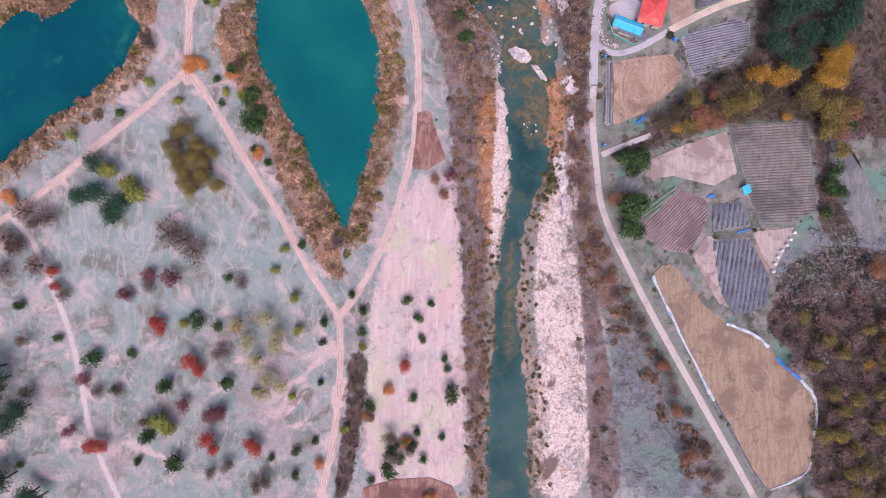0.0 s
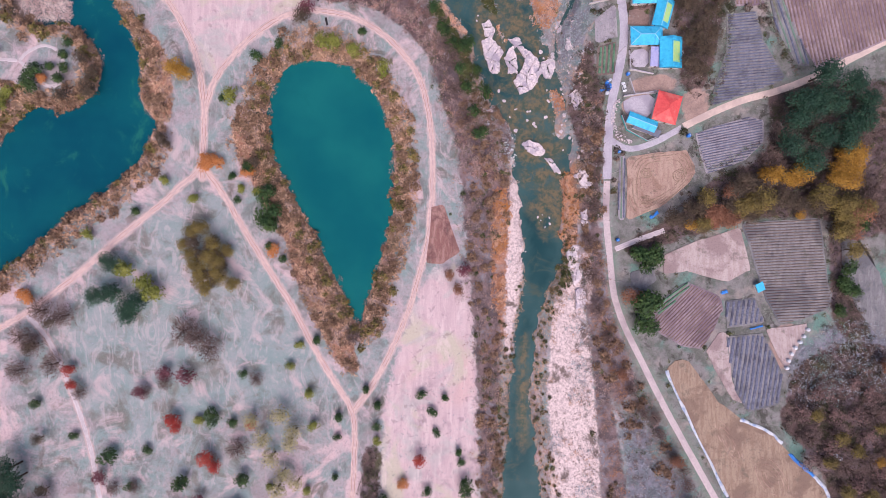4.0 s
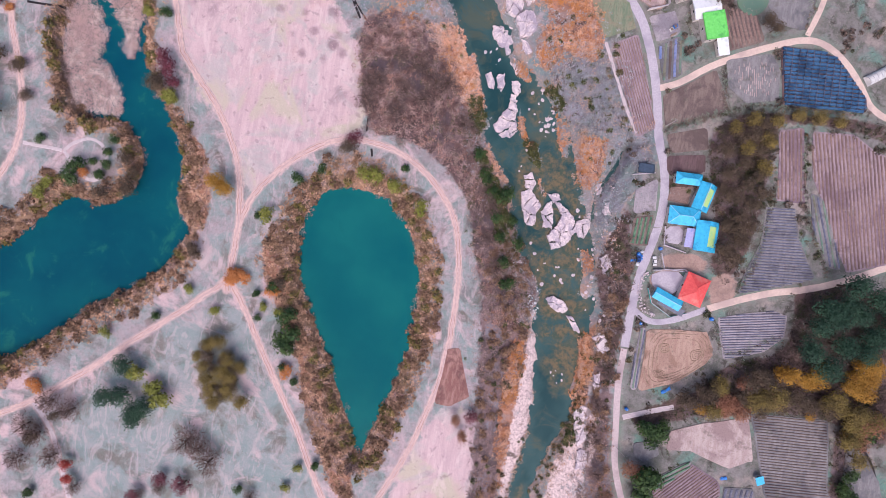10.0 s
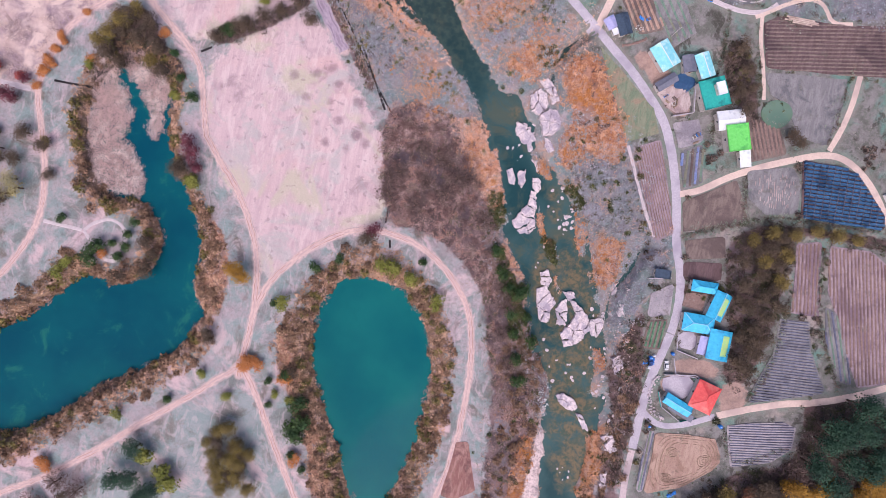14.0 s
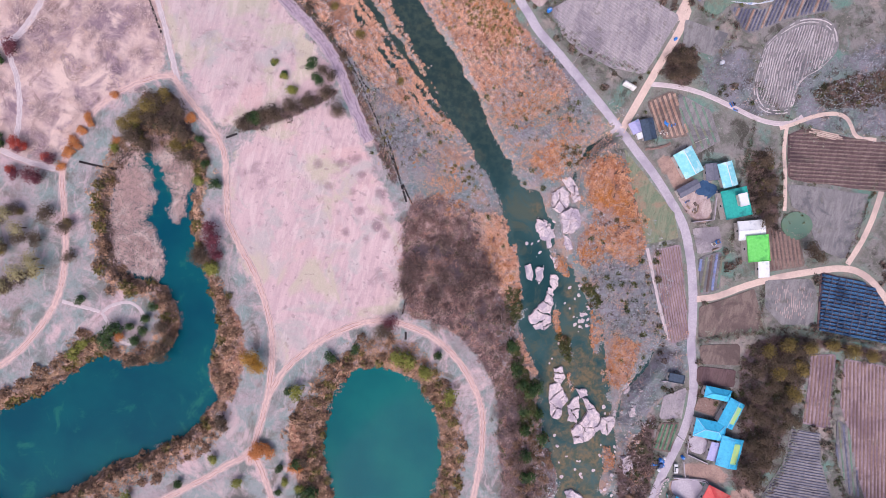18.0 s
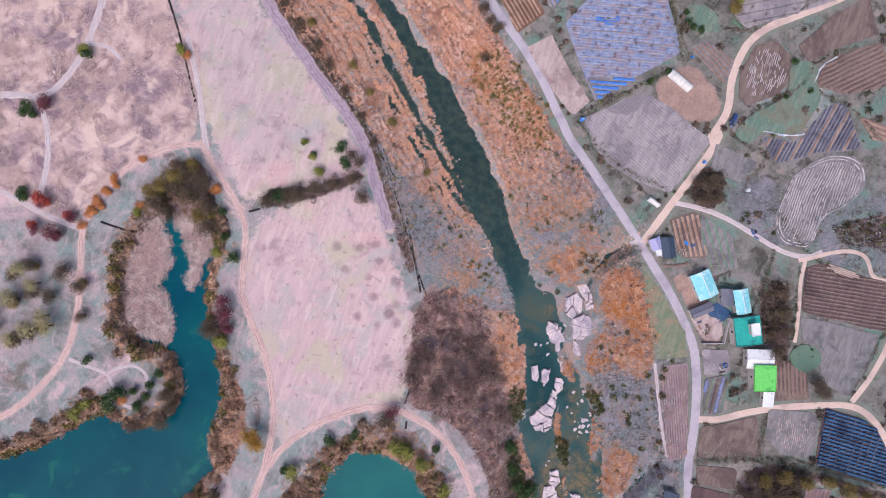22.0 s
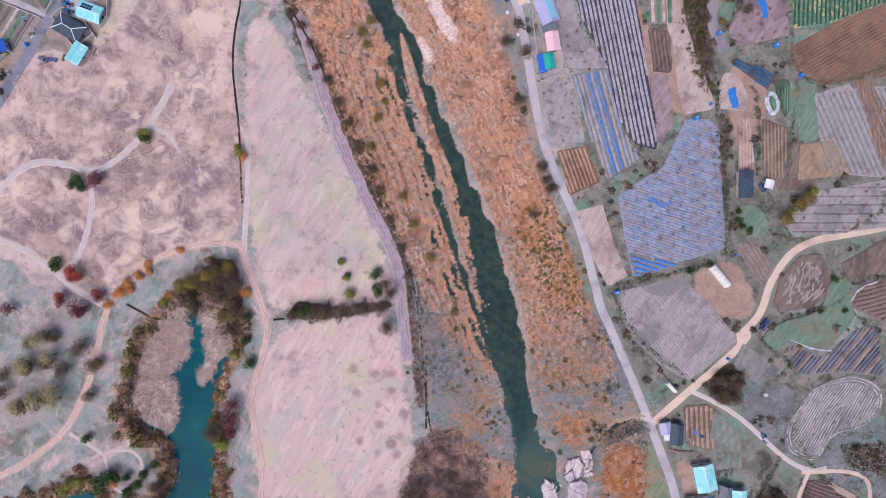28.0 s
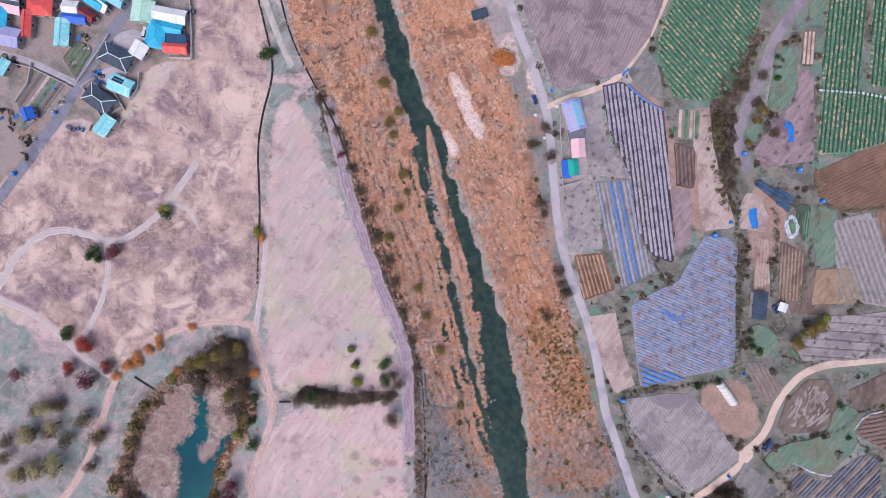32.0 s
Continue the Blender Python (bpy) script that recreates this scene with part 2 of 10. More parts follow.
RIVER_WEST = [(25.3, -149.4), (25.3, -120.2), (24.2, -98.0), (26.0, -71.2), (27.9, -44.3), (30.6, -17.5), (31.1, -1.4), (35.4, 14.6), (36.7, 30.6), (35.8, 49.3), (33.9, 67.9), (31.5, 83.8), (29.9, 99.7)] + [(27.3, 103.4), (19.7, 113.2), (15.5, 120.7), (11.4, 130.9), (8.7, 141.3), (2.8, 148.6), (-2.5, 158.6), (-5.6, 171.5), (-8.3, 181.9), (-11.5, 192.1), (-16.4, 202.1)] + [(-17.6, 194.6), (-22.2, 207.2), (-30.2, 219.0), (-40.6, 232.8), (-52.3, 246.3), (-62.7, 254.6), (-69.4, 263.8), (-78.9, 275.0)] + [(-66.3, 263.9), (-79.6, 274.5), (-92.4, 285.3)] + [(-104.9, 302.7), (-117.4, 313.6), (-129.9, 324.5), (-143.0, 331.6), (-153.9, 340.3), (-168.0, 346.5), (-181.9, 359.5), (-193.3, 364.3), (-204.1, 372.9), (-213.8, 382.2), (-230.1, 396.4), (-247.9, 412.8)]
RIVER_EAST = [(47.8, -149.9), (46.4, -120.6), (45.0, -98.4), (46.3, -76.7), (42.2, -55.2), (39.5, -33.6), (40.3, -12.2), (42.1, 3.9), (47.5, 20.0), (52.8, 30.7), (55.4, 44.1), (56.8, 57.4), (58.0, 73.4), (59.2, 86.5)] + [(56.3, 99.1), (54.1, 117.7), (50.6, 133.4), (44.5, 143.4), (40.8, 156.3), (35.0, 168.9), (29.3, 181.5), (23.6, 190.2), (14.5, 193.2), (7.8, 203.0), (3.1, 207.7)] + [(3.4, 199.8), (-0.7, 212.6), (-8.0, 224.6), (-17.8, 230.4), (-25.0, 236.9), (-34.2, 245.5), (-42.1, 251.7)] + [(-47.9, 263.5), (-58.7, 275.7), (-68.3, 285.5), (-82.4, 298.7), (-94.9, 309.6), (-109.7, 319.0), (-123.3, 329.1), (-132.7, 335.5), (-143.6, 344.2), (-156.2, 351.6), (-164.3, 362.1), (-172.8, 367.5), (-186.2, 372.7), (-197.0, 381.2), (-208.1, 392.6), (-222.9, 400.0), (-240.3, 418.1)]
RIVER = smooth(RIVER_WEST + RIVER_EAST[::-1], 1)
SIDE_CHANNEL = smooth([(-173.9, 350.5), (-160.4, 338.9), (-150.6, 329.5), (-133.8, 318.5), (-121.0, 304.7), (-108.5, 293.8), (-91.8, 279.2), (-78.6, 268.7), (-67.9, 259.7), (-52.8, 250.3)], 2, False)
# flat rock slabs in the rapids: outline, number of blocks, rise over the water
ROCK_AREAS = [
    ([(-2.1, 169.9), (0.9, 175.2), (3.7, 178.9), (4.1, 186.0), (6.6, 185.8), (8.0, 179.0), (7.9, 174.1), (9.9, 169.0), (7.1, 165.4), (2.9, 164.7), (-0.7, 167.4)], 8, 1.0),
    ([(-9.0, 193.1), (-6.5, 194.5), (-4.4, 191.1), (-4.4, 186.8), (-7.1, 186.9)], 2, 0.9),
    ([(-3.7, 193.9), (-0.4, 193.9), (0.7, 189.2), (-0.5, 185.8), (-2.9, 187.6)], 2, 0.9),
    ([(3.6, 191.8), (6.8, 192.5), (8.7, 188.2), (6.7, 184.7), (4.8, 187.1)], 2, 0.8),
    ([(-8.6, 214.7), (-5.6, 216.7), (-0.9, 213.6), (1.8, 209.7), (-1.1, 207.2), (-5.8, 209.7)], 3, 1.2),
    ([(1.5, 219.7), (11.9, 220.7), (11.0, 216.0), (7.1, 213.6), (3.2, 215.2)], 3, 1.0),
    ([(1.4, 200.6), (5.1, 200.5), (7.7, 197.7), (5.3, 195.2)], 2, 0.7),
    ([(3.9, 212.1), (7.5, 210.9), (10.8, 206.6), (8.8, 205.3)], 2, 0.8),
    ([(15.8, 148.8), (20.0, 150.5), (22.3, 145.4), (21.0, 142.5), (17.7, 143.1)], 3, 0.9),
    ([(15.8, 140.7), (19.9, 142.9), (23.1, 139.6), (26.0, 135.7), (24.4, 131.1), (24.8, 126.3), (21.1, 125.3), (18.3, 129.7)], 5, 1.1),
    ([(26.9, 133.1), (28.8, 137.1), (30.7, 139.0), (32.7, 132.2), (33.1, 125.3), (28.7, 125.8)], 4, 0.8),
    ([(32.4, 138.7), (35.2, 138.0), (38.7, 135.7), (43.0, 132.0), (45.0, 126.8), (42.7, 122.7), (40.0, 118.1), (33.8, 115.9), (31.4, 121.8), (35.4, 128.3), (36.4, 132.7)], 10, 1.2),
    ([(28.7, 141.7), (33.5, 142.6), (35.5, 139.6), (31.9, 138.1)], 2, 0.8),
    ([(44.2, 131.0), (49.6, 133.3), (51.7, 129.2), (48.9, 123.0), (45.1, 124.1)], 3, 0.9),
    ([(34.8, 92.5), (38.4, 94.0), (42.4, 92.9), (46.7, 89.1), (43.8, 86.0), (38.1, 88.6)], 4, 1.0),
    ([(46.1, 85.3), (49.3, 85.7), (54.1, 78.7), (50.8, 78.8)], 3, 0.8),
    ([(59.6, 77.3), (64.4, 79.9), (68.0, 73.1), (64.7, 70.4)], 3, 1.0),
    ([(62.5, 59.7), (65.4, 61.8), (66.6, 54.4), (63.3, 53.4)], 2, 0.8),
    ([(56.4, 40.9), (59.7, 44.6), (62.4, 44.0), (61.3, 36.2), (63.7, 30.1), (60.7, 24.7), (57.6, 32.4)], 5, 0.8),
    ([(60.3, 23.0), (64.4, 24.3), (65.8, 16.5), (60.9, 13.5)], 3, 0.7),
    ([(-5.6, 229.1), (-1.5, 233.4), (3.0, 230.7), (3.3, 225.9), (0.6, 221.3), (-2.9, 222.1)], 4, 1.6),
    ([(0.8, 220.8), (4.6, 225.1), (9.0, 224.5), (11.8, 218.1), (8.8, 213.4), (4.1, 212.2)], 5, 1.6),
    ([(-3.1, 236.9), (1.2, 239.0), (5.4, 235.7), (8.8, 229.4), (5.5, 227.5), (3.2, 231.9)], 5, 1.3),
    ([(-9.6, 215.9), (-6.9, 216.1), (-1.1, 210.9), (-1.3, 207.5), (-3.8, 206.3), (-7.9, 210.3)], 3, 1.1),
    ([(4.5, 210.6), (6.9, 210.1), (10.2, 206.0), (8.2, 204.9)], 2, 0.8),
    ([(-2.5, 207.8), (-0.0, 208.9), (1.6, 204.9), (-0.9, 203.7)], 1, 0.7),
    ([(49.9, 149.3), (53.8, 150.8), (54.0, 145.5), (51.6, 144.2)], 2, 0.7),
    ([(54.8, 139.7), (57.1, 141.6), (58.0, 135.8), (55.5, 135.0)], 2, 0.6),
    ([(57.3, 115.4), (60.5, 118.0), (62.9, 112.4), (60.0, 107.7)], 3, 0.6),
]
REED_ISLANDS = [
    [(8.1, 182.2), (10.7, 179.3), (13.7, 169.0), (16.6, 163.5), (15.2, 161.7), (10.3, 169.9)],
    [(25.9, 181.2), (29.9, 177.6), (34.0, 168.8), (35.7, 160.5), (33.4, 158.7), (29.4, 168.3)],
    [(2.0, 201.7), (7.9, 201.9), (13.0, 194.3), (11.1, 192.2), (6.2, 194.8)],
    [(21.6, 150.7), (25.6, 145.1), (28.0, 139.2), (25.1, 140.4)],
    [(53.0, 78.3), (58.8, 79.1), (59.3, 64.2), (58.0, 49.0), (54.0, 46.6), (52.5, 50.2), (56.1, 63.7)],
    [(47.2, 116.8), (51.7, 118.5), (56.0, 109.9), (55.1, 105.4), (51.3, 106.6)],
]
REED_STRIP = [(-176.7, 362.7), (-167.7, 351.1), (-157.1, 340.5), (-146.7, 331.6), (-134.2, 322.1), (-122.2, 312.3), (-117.9, 314.9), (-126.6, 323.0), (-137.4, 331.8), (-149.8, 341.3), (-160.6, 351.8), (-174.5, 364.1)]
ISLANDS = [smooth(p, 2) for p in (
    *REED_ISLANDS,
    REED_STRIP,
    [(15.6, 165.2), (19.9, 163.1), (23.6, 155.6), (22.6, 152.7), (18.1, 156.2)],
    [(17.1, 193.5), (23.5, 194.6), (28.6, 186.7), (30.1, 181.6), (26.7, 181.3), (20.6, 187.3)],
    [(51.2, 107.8), (57.6, 110.0), (57.7, 99.6), (55.2, 93.2), (49.9, 97.3)],
)]
SHOALS = [[(10.1, 165.8), (35.0, 168.9), (51.5, 136.2), (55.5, 99.0), (59.8, 47.9), (41.1, 45.5), (29.5, 101.0), (14.6, 131.4)], [(12.3, 189.7), (18.5, 188.9), (20.9, 175.3), (17.5, 170.9), (13.3, 179.7)], [(19.8, 153.7), (37.1, 154.6), (41.9, 143.1), (28.1, 142.4)], [(45.0, 97.6), (54.6, 90.7), (54.8, 85.3), (47.6, 88.4)], [(44.3, 73.0), (51.4, 74.0), (52.5, 52.4), (48.5, 51.8)], [(-14.2, 221.7), (-9.0, 224.4), (-5.4, 217.0), (-11.5, 216.8)], [(23.7, 113.7), (45.3, 115.2), (44.3, 102.9), (27.8, 103.5)], [(34.0, 3.9), (39.4, 1.2), (38.2, -55.2), (32.8, -55.1)]]
CREEKS = [smooth(p, 2, False) for p in (
    [(63.7, 171.1), (60.5, 166.2), (59.4, 160.9), (56.0, 153.1), (52.3, 148.2), (51.2, 140.1), (51.3, 132.1)],
    [(34.1, 175.4), (36.6, 165.1), (39.2, 154.8), (45.5, 143.5)],
    [(14.9, 263.3), (7.6, 255.6), (4.5, 248.2), (3.8, 241.3), (4.4, 235.4)],
)]
# reed beds standing in the lake's head
BEDS = [
    [(-202.1, 206.6), (-204.0, 189.6), (-203.2, 176.1), (-199.4, 158.1), (-194.5, 148.5), (-182.5, 146.4), (-172.1, 147.0), (-173.8, 159.0), (-180.0, 163.5), (-180.0, 168.7), (-187.5, 170.5), (-184.6, 178.6), (-184.0, 184.8), (-188.3, 187.6), (-187.1, 194.2), (-193.7, 194.7), (-193.6, 201.6), (-193.9, 207.8)],
    [(-193.9, 207.8), (-187.2, 212.6), (-180.3, 212.0), (-173.8, 205.8), (-168.4, 200.5), (-167.8, 194.7), (-171.9, 188.5), (-169.5, 178.8), (-171.5, 173.8), (-175.8, 176.3), (-174.7, 184.3), (-177.9, 187.7), (-182.8, 196.1), (-187.7, 199.0), (-191.3, 202.8)],
]


def ragged(X, Y, k=1.0):
    """Uneven offset of a shore, in metres."""
    return k * (0.8 * np.sin(0.31 * X + 1.7 * np.sin(0.17 * Y)) + 0.6 * np.sin(0.63 * Y - 1.3 * np.sin(0.41 * X)) + 0.45 * np.sin(1.1 * X + 0.9 * Y) + 0.3 * np.sin(1.9 * X - 1.4 * Y))


def height(X, Y):
    """Ground height: the valley, cut down to the beds of pond, lake and river."""
    X, Y = np.asarray(X, float), np.asarray(Y, float)
    z = base_height(X, Y)
    for level, d in ((POND_LEVEL, pond_distance(X, Y)), (LAKE_LEVEL, lake_distance(X, Y)), (RIVER_LEVEL, river_distance(X, Y))):
        z = np.where(d > 0, level + (z - level) * step(d / 3.5), np.minimum(z, level - 1.6 * step(-d / 4.0)))
    return z


def pond_distance(X, Y):
    return distance(POND, X, Y) + ragged(X, Y, 0.4)


def lake_distance(X, Y):
    return distance(LAKE, X, Y) + ragged(X, Y, 0.5)


def river_distance(X, Y):
    d = distance(RIVER, X, Y) + ragged(X, Y, 1.0)
    d = d + 0.3 * step((Y - 235) / 40)
    rapids = step((Y - 60) / 30) * step((262 - Y) / 30)
    d = d + 0.45 * rapids * (0.6 + 2.3 * np.sin(0.19 * X + 1.1 * np.sin(0.23 * Y)) + 1.9 * np.sin(0.37 * Y - 1.9 * np.sin(0.29 * X)) + 1.3 * np.sin(0.7 * X + 0.5 * Y) + 0.7 * np.sin(1.5 * X - 1.2 * Y))
    side = distance(SIDE_CHANNEL, X, Y, False) + ragged(Y, X, 0.7)
    d = np.minimum(d, side - 1.7)
    lanes = np.abs((side + 0.7 * np.sin(0.13 * X + 0.21 * Y) + 6.3) % 4.2 - 2.1) - 0.95
    lanes = lanes + 0.6 * step(0.5 + 1.6 * np.sin(0.17 * X - 0.11 * Y + 2.0 * np.sin(0.06 * X)))
    d = np.minimum(d, np.maximum(lanes, side - 12.0))
    for p in CREEKS:
        d = np.minimum(d, distance(p, X, Y, False) - 0.9 + ragged(Y, X, 0.4))
    for p in ISLANDS:
        d = np.maximum(d, -distance(p, X, Y) - 0.2)
    return d


def gz(x, y):
    return float(height(np.array([x]), np.array([y]))[0])


# ---- tracks and roads: centre lines with widths ----
ROADS = [
    ("road", "narrow pale dusty road along the river", M_ROADPALE, 2.9, [(164.2, -146.8), (147.3, -116.2), (135.7, -94.9), (124.1, -74.2), (112.9, -53.6), (100.3, -30.3), (87.5, -4.0), (82.4, 6.5), (77.9, 19.8), (76.2, 38.4), (74.3, 57.0), (74.7, 75.4)]),
    ("road", "grey concrete road along the river", M_CONCRETE, 3.9, [(74.7, 75.4), *[(74.8, 93.6), (75.8, 109.8), (78.2, 120.8), (80.5, 131.7), (81.5, 142.4), (80.8, 152.9), (78.6, 163.1), (74.5, 173.1), (72.5, 183.3), (69.8, 196.0), (65.0, 211.0)]] + [(63.3, 215.4), (57.9, 227.6), (50.3, 236.5), (39.4, 247.4), (29.2, 255.6), (18.8, 263.8), (8.5, 271.9), (-5.0, 281.9), (-18.4, 291.9), (-31.4, 300.7)] + [(-35.0, 305.2), (-40.1, 309.7), (-49.3, 319.5), (-61.7, 330.2), (-71.0, 336.6), (-82.9, 344.4), (-93.1, 353.3), (-102.5, 362.8), (-112.6, 374.9), (-122.7, 386.9), (-131.3, 396.7), (-140.5, 404.5), (-152.6, 413.4), (-166.8, 422.4), (-177.4, 430.7), (-192.3, 445.2)]),
    ("track", "rutted pale dirt track over frosty grass", M_DIRT, 3.1, [(-57.6, -146.9), (-53.6, -118.3), (-51.0, -109.9), (-47.0, -91.3), (-44.4, -70.2), (-43.5, -49.0), (-44.0, -33.1), (-54.7, -17.2), (-65.0, 1.2), (-72.6, 16.9), (-82.7, 32.4), (-90.3, 45.3), (-97.8, 58.1), (-105.4, 70.9), (-111.6, 79.1)]),
    ("track", "pale dirt track along the pond's bank", M_DIRT, 3.2, [(-44.0, -33.1), (-33.8, -19.9), (-25.9, -4.1), (-17.9, 14.4), (-12.7, 33.0), (-8.7, 48.8)] + [(-8.6, 55.7), (-7.4, 66.6), (-7.3, 82.7), (-7.8, 98.8), (-10.7, 114.5), (-14.2, 124.7), (-22.4, 135.7), (-32.9, 144.9), (-45.7, 151.1), (-59.2, 153.1), (-69.6, 152.9), (-82.0, 147.2), (-93.7, 137.6), (-102.7, 127.1), (-109.0, 116.4), (-111.8, 104.8)]),
    ("track", "rutted pale dirt track beside the lake", M_DIRT, 3.2, [(-112.5, 74.6), (-112.4, 87.7), (-111.7, 98.2), (-112.1, 111.3), (-113.8, 124.2), (-117.3, 136.8), (-123.6, 149.0), (-131.6, 161.0), (-140.4, 170.1), (-147.6, 179.5)] + [(-148.9, 180.5), (-152.8, 195.7), (-157.1, 210.7), (-162.3, 217.4), (-170.7, 224.6), (-178.8, 230.6), (-185.6, 236.8), (-188.8, 240.0)]),
    ("track", "rutted pale dirt track down to the meadow", M_DIRT, 2.9, [(-112.2, 82.5), (-116.4, 75.4)] + [(-120.4, 73.2), (-127.9, 65.4), (-140.3, 54.9), (-152.6, 44.6), (-165.0, 33.0), (-177.3, 22.7), (-189.5, 13.8), (-194.3, 10.7), (-208.8, 2.4), (-225.6, -8.9)]),
    ("track", "narrow worn dirt track across the meadow", M_PATH, 2.2, [(-189.5, 12.5), (-183.5, 6.2), (-177.5, -4.0), (-172.8, -16.7), (-168.0, -29.5), (-163.3, -44.9), (-159.7, -63.0), (-157.4, -81.0), (-151.3, -99.3), (-144.0, -115.5), (-134.2, -136.2)]),
    ("track", "pale dirt track round the lake's head", M_DIRT, 2.9, [(-187.7, 239.8), (-195.0, 237.8), (-203.9, 231.9), (-212.2, 224.3), (-218.7, 214.5), (-222.4, 204.2), (-224.6, 193.0), (-225.6, 186.1), (-222.4, 175.0), (-217.3, 160.5), (-213.7, 145.6), (-212.6, 130.1), (-215.5, 118.8), (-221.0, 105.7), (-227.3, 96.3), (-231.4, 92.8), (-244.3, 84.5)]),
    ("track", "pale dirt track through the dry meadow", M_PATH, 2.8, [(-228.2, 185.3), (-241.8, 185.4), (-255.8, 188.3), (-271.8, 189.9), (-287.4, 186.8), (-302.9, 183.8)]),
    ("track", "faint grassy track along the long field", M_PATH, 2.6, [(-185.6, 237.7), (-189.5, 244.6), (-196.4, 259.0), (-204.3, 272.7), (-212.6, 286.0)]),
    ("path", "winding grey path through dry grass", M_PATH, 3.4, [(-291.9, 180.6), (-291.0, 192.1), (-292.1, 202.2), (-292.0, 214.7), (-287.2, 224.9), (-279.2, 230.5), (-269.3, 233.6), (-262.5, 234.6), (-257.1, 242.2), (-253.3, 254.3), (-251.6, 265.0), (-252.4, 277.1), (-252.5, 288.2)]),
    ("path", "pale grassy strip beside a stubble field", M_PATH, 1.5, [(43.6, 214.6), (49.7, 201.9), (56.7, 187.2), (64.0, 175.2)]),
    ("path", "short grey path spur in dry grass", M_PATH, 2.0, [(-251.9, 265.4), (-245.7, 267.5), (-240.4, 266.5), (-235.1, 263.3)]),
    ("path", "narrow grey path through dry grass", M_PATH, 2.8, [(-263.1, 234.2), (-256.0, 224.1), (-251.6, 214.6), (-248.3, 201.2), (-248.3, 190.4)]),
    ("path", "pale footpath onto the wooded spit", M_PATH, 1.7, [(-210.8, 127.9), (-203.4, 127.5), (-192.7, 127.0)]),
    ("path", "pale loop of footpath round a lawn", M_PATH, 1.6, [(-192.7, 127.0), (-189.1, 131.6), (-182.1, 134.7), (-176.3, 132.2), (-173.6, 127.4), (-174.3, 122.9)] ),
    ("path", "curved footpath closing the lawn loop", M_PATH, 1.6, [(-192.7, 127.0), (-188.3, 121.9), (-184.8, 118.0), (-179.4, 114.9), (-175.2, 117.1)]),
    ("lane", "pale dusty farm lane between fields", M_LANE, 3.4, [(18.2, 264.1), (21.0, 274.9), (24.7, 288.8), (28.4, 302.6), (31.8, 313.8), (33.4, 327.1)] + [(27.6, 313.9), (31.3, 326.2), (32.6, 335.2), (29.0, 347.0), (28.7, 356.3), (30.5, 367.0), (36.8, 376.1), (48.7, 386.1), (58.2, 394.2), (75.4, 411.0)]),
    ("lane", "pale farm lane past the net field", M_LANE, 3.0, [(70.5, 196.6), (79.3, 199.9), (90.3, 208.6), (104.5, 216.1), (118.8, 222.3), (131.1, 227.0), (141.6, 226.1), (153.2, 217.9), (161.1, 207.9), (166.3, 199.6), (180.0, 194.9), (195.9, 193.2)]),
    ("lane", "short concrete lane round the red house", M_CONCRETE, 2.8, [(75.0, 94.4), (79.3, 91.0), (85.3, 88.6), (95.3, 91.6), (103.6, 96.2), (108.7, 99.1)]),
    ("lane", "bare earth farm lane under the wood", M_LANE, 3.2, [(108.7, 99.1), (121.0, 105.3), (135.2, 111.1), (150.1, 114.4), (169.7, 122.2), (186.2, 130.9), (203.7, 139.7)]),
    ("lane", "overgrown dirt lane into the wood", M_PATH, 2.4, [(78.6, 42.4), (88.4, 46.7), (100.8, 51.2)]),
    ("lane", "dirt lane between orchard fields", M_LANE, 2.6, [(-134.7, 400.7), (-130.1, 408.3), (-121.8, 418.3), (-116.7, 426.1), (-115.2, 434.8), (-114.8, 447.3), (-116.5, 458.3), (-120.1, 474.1)]),
    ("lane", "wide grey lane curving past the orchard", M_GREYLANE, 5.0, [(-68.9, 510.0), (-68.4, 491.8), (-67.7, 479.9), (-63.5, 467.4), (-60.9, 450.6), (-58.0, 438.6), (-51.2, 432.5), (-43.2, 428.1)]),
    ("lane", "concrete lane beside a drainage ditch", M_WALL, 3.0, [(-283.0, 377.0), (-270.3, 366.9), (-256.8, 357.4), (-241.7, 348.3)]),
    ("road", "grey village street between houses", M_ASPHALT, 5.0, [(-313.7, 354.3), (-316.0, 333.4), (-317.7, 316.1), (-315.9, 298.3), (-315.0, 286.3), (-313.6, 271.4), (-313.3, 249.6), (-313.6, 224.4), (-313.8, 199.5)]),
    ("lane", "narrow village lane with concrete kerb", M_CONCRETE, 3.0, [(-364.4, 272.3), (-350.6, 277.7), (-336.7, 283.1), (-315.6, 285.8)]),
    ("lane", "grey field lane between scrubby plots", M_PATH, 2.2, [(25.1, 287.6), (37.6, 289.2), (50.9, 288.5), (65.0, 285.4), (79.0, 282.3), (90.4, 283.8), (95.6, 289.1)]),
    ("lane", "grassy earth lane round the ridged field", M_LANE, 1.9, [(86.6, 281.3), (91.1, 283.9), (101.2, 291.0), (110.9, 294.4), (116.8, 292.2), (120.9, 284.7), (131.5, 286.8)]),
    ("lane", "pale verge lane beside the ridged field", M_LANE, 1.7, [(89.6, 282.5), (90.6, 272.8), (95.2, 259.1), (98.2, 245.5)]),
    ("lane", "pale lane beside the small pool", M_LANE, 2.6, [(131.9, 228.6), (135.7, 239.4), (138.0, 250.7), (139.0, 266.9)]),
    ("track", "wide trodden lilac strip by the thicket", M_LANE, 6.5, [(-219.9, 345.2), (-202.2, 328.8), (-185.8, 314.5), (-171.0, 302.3), (-152.4, 289.4), (-132.6, 277.2), (-119.8, 266.7), (-110.6, 253.5), (-94.7, 232.0)]),
]

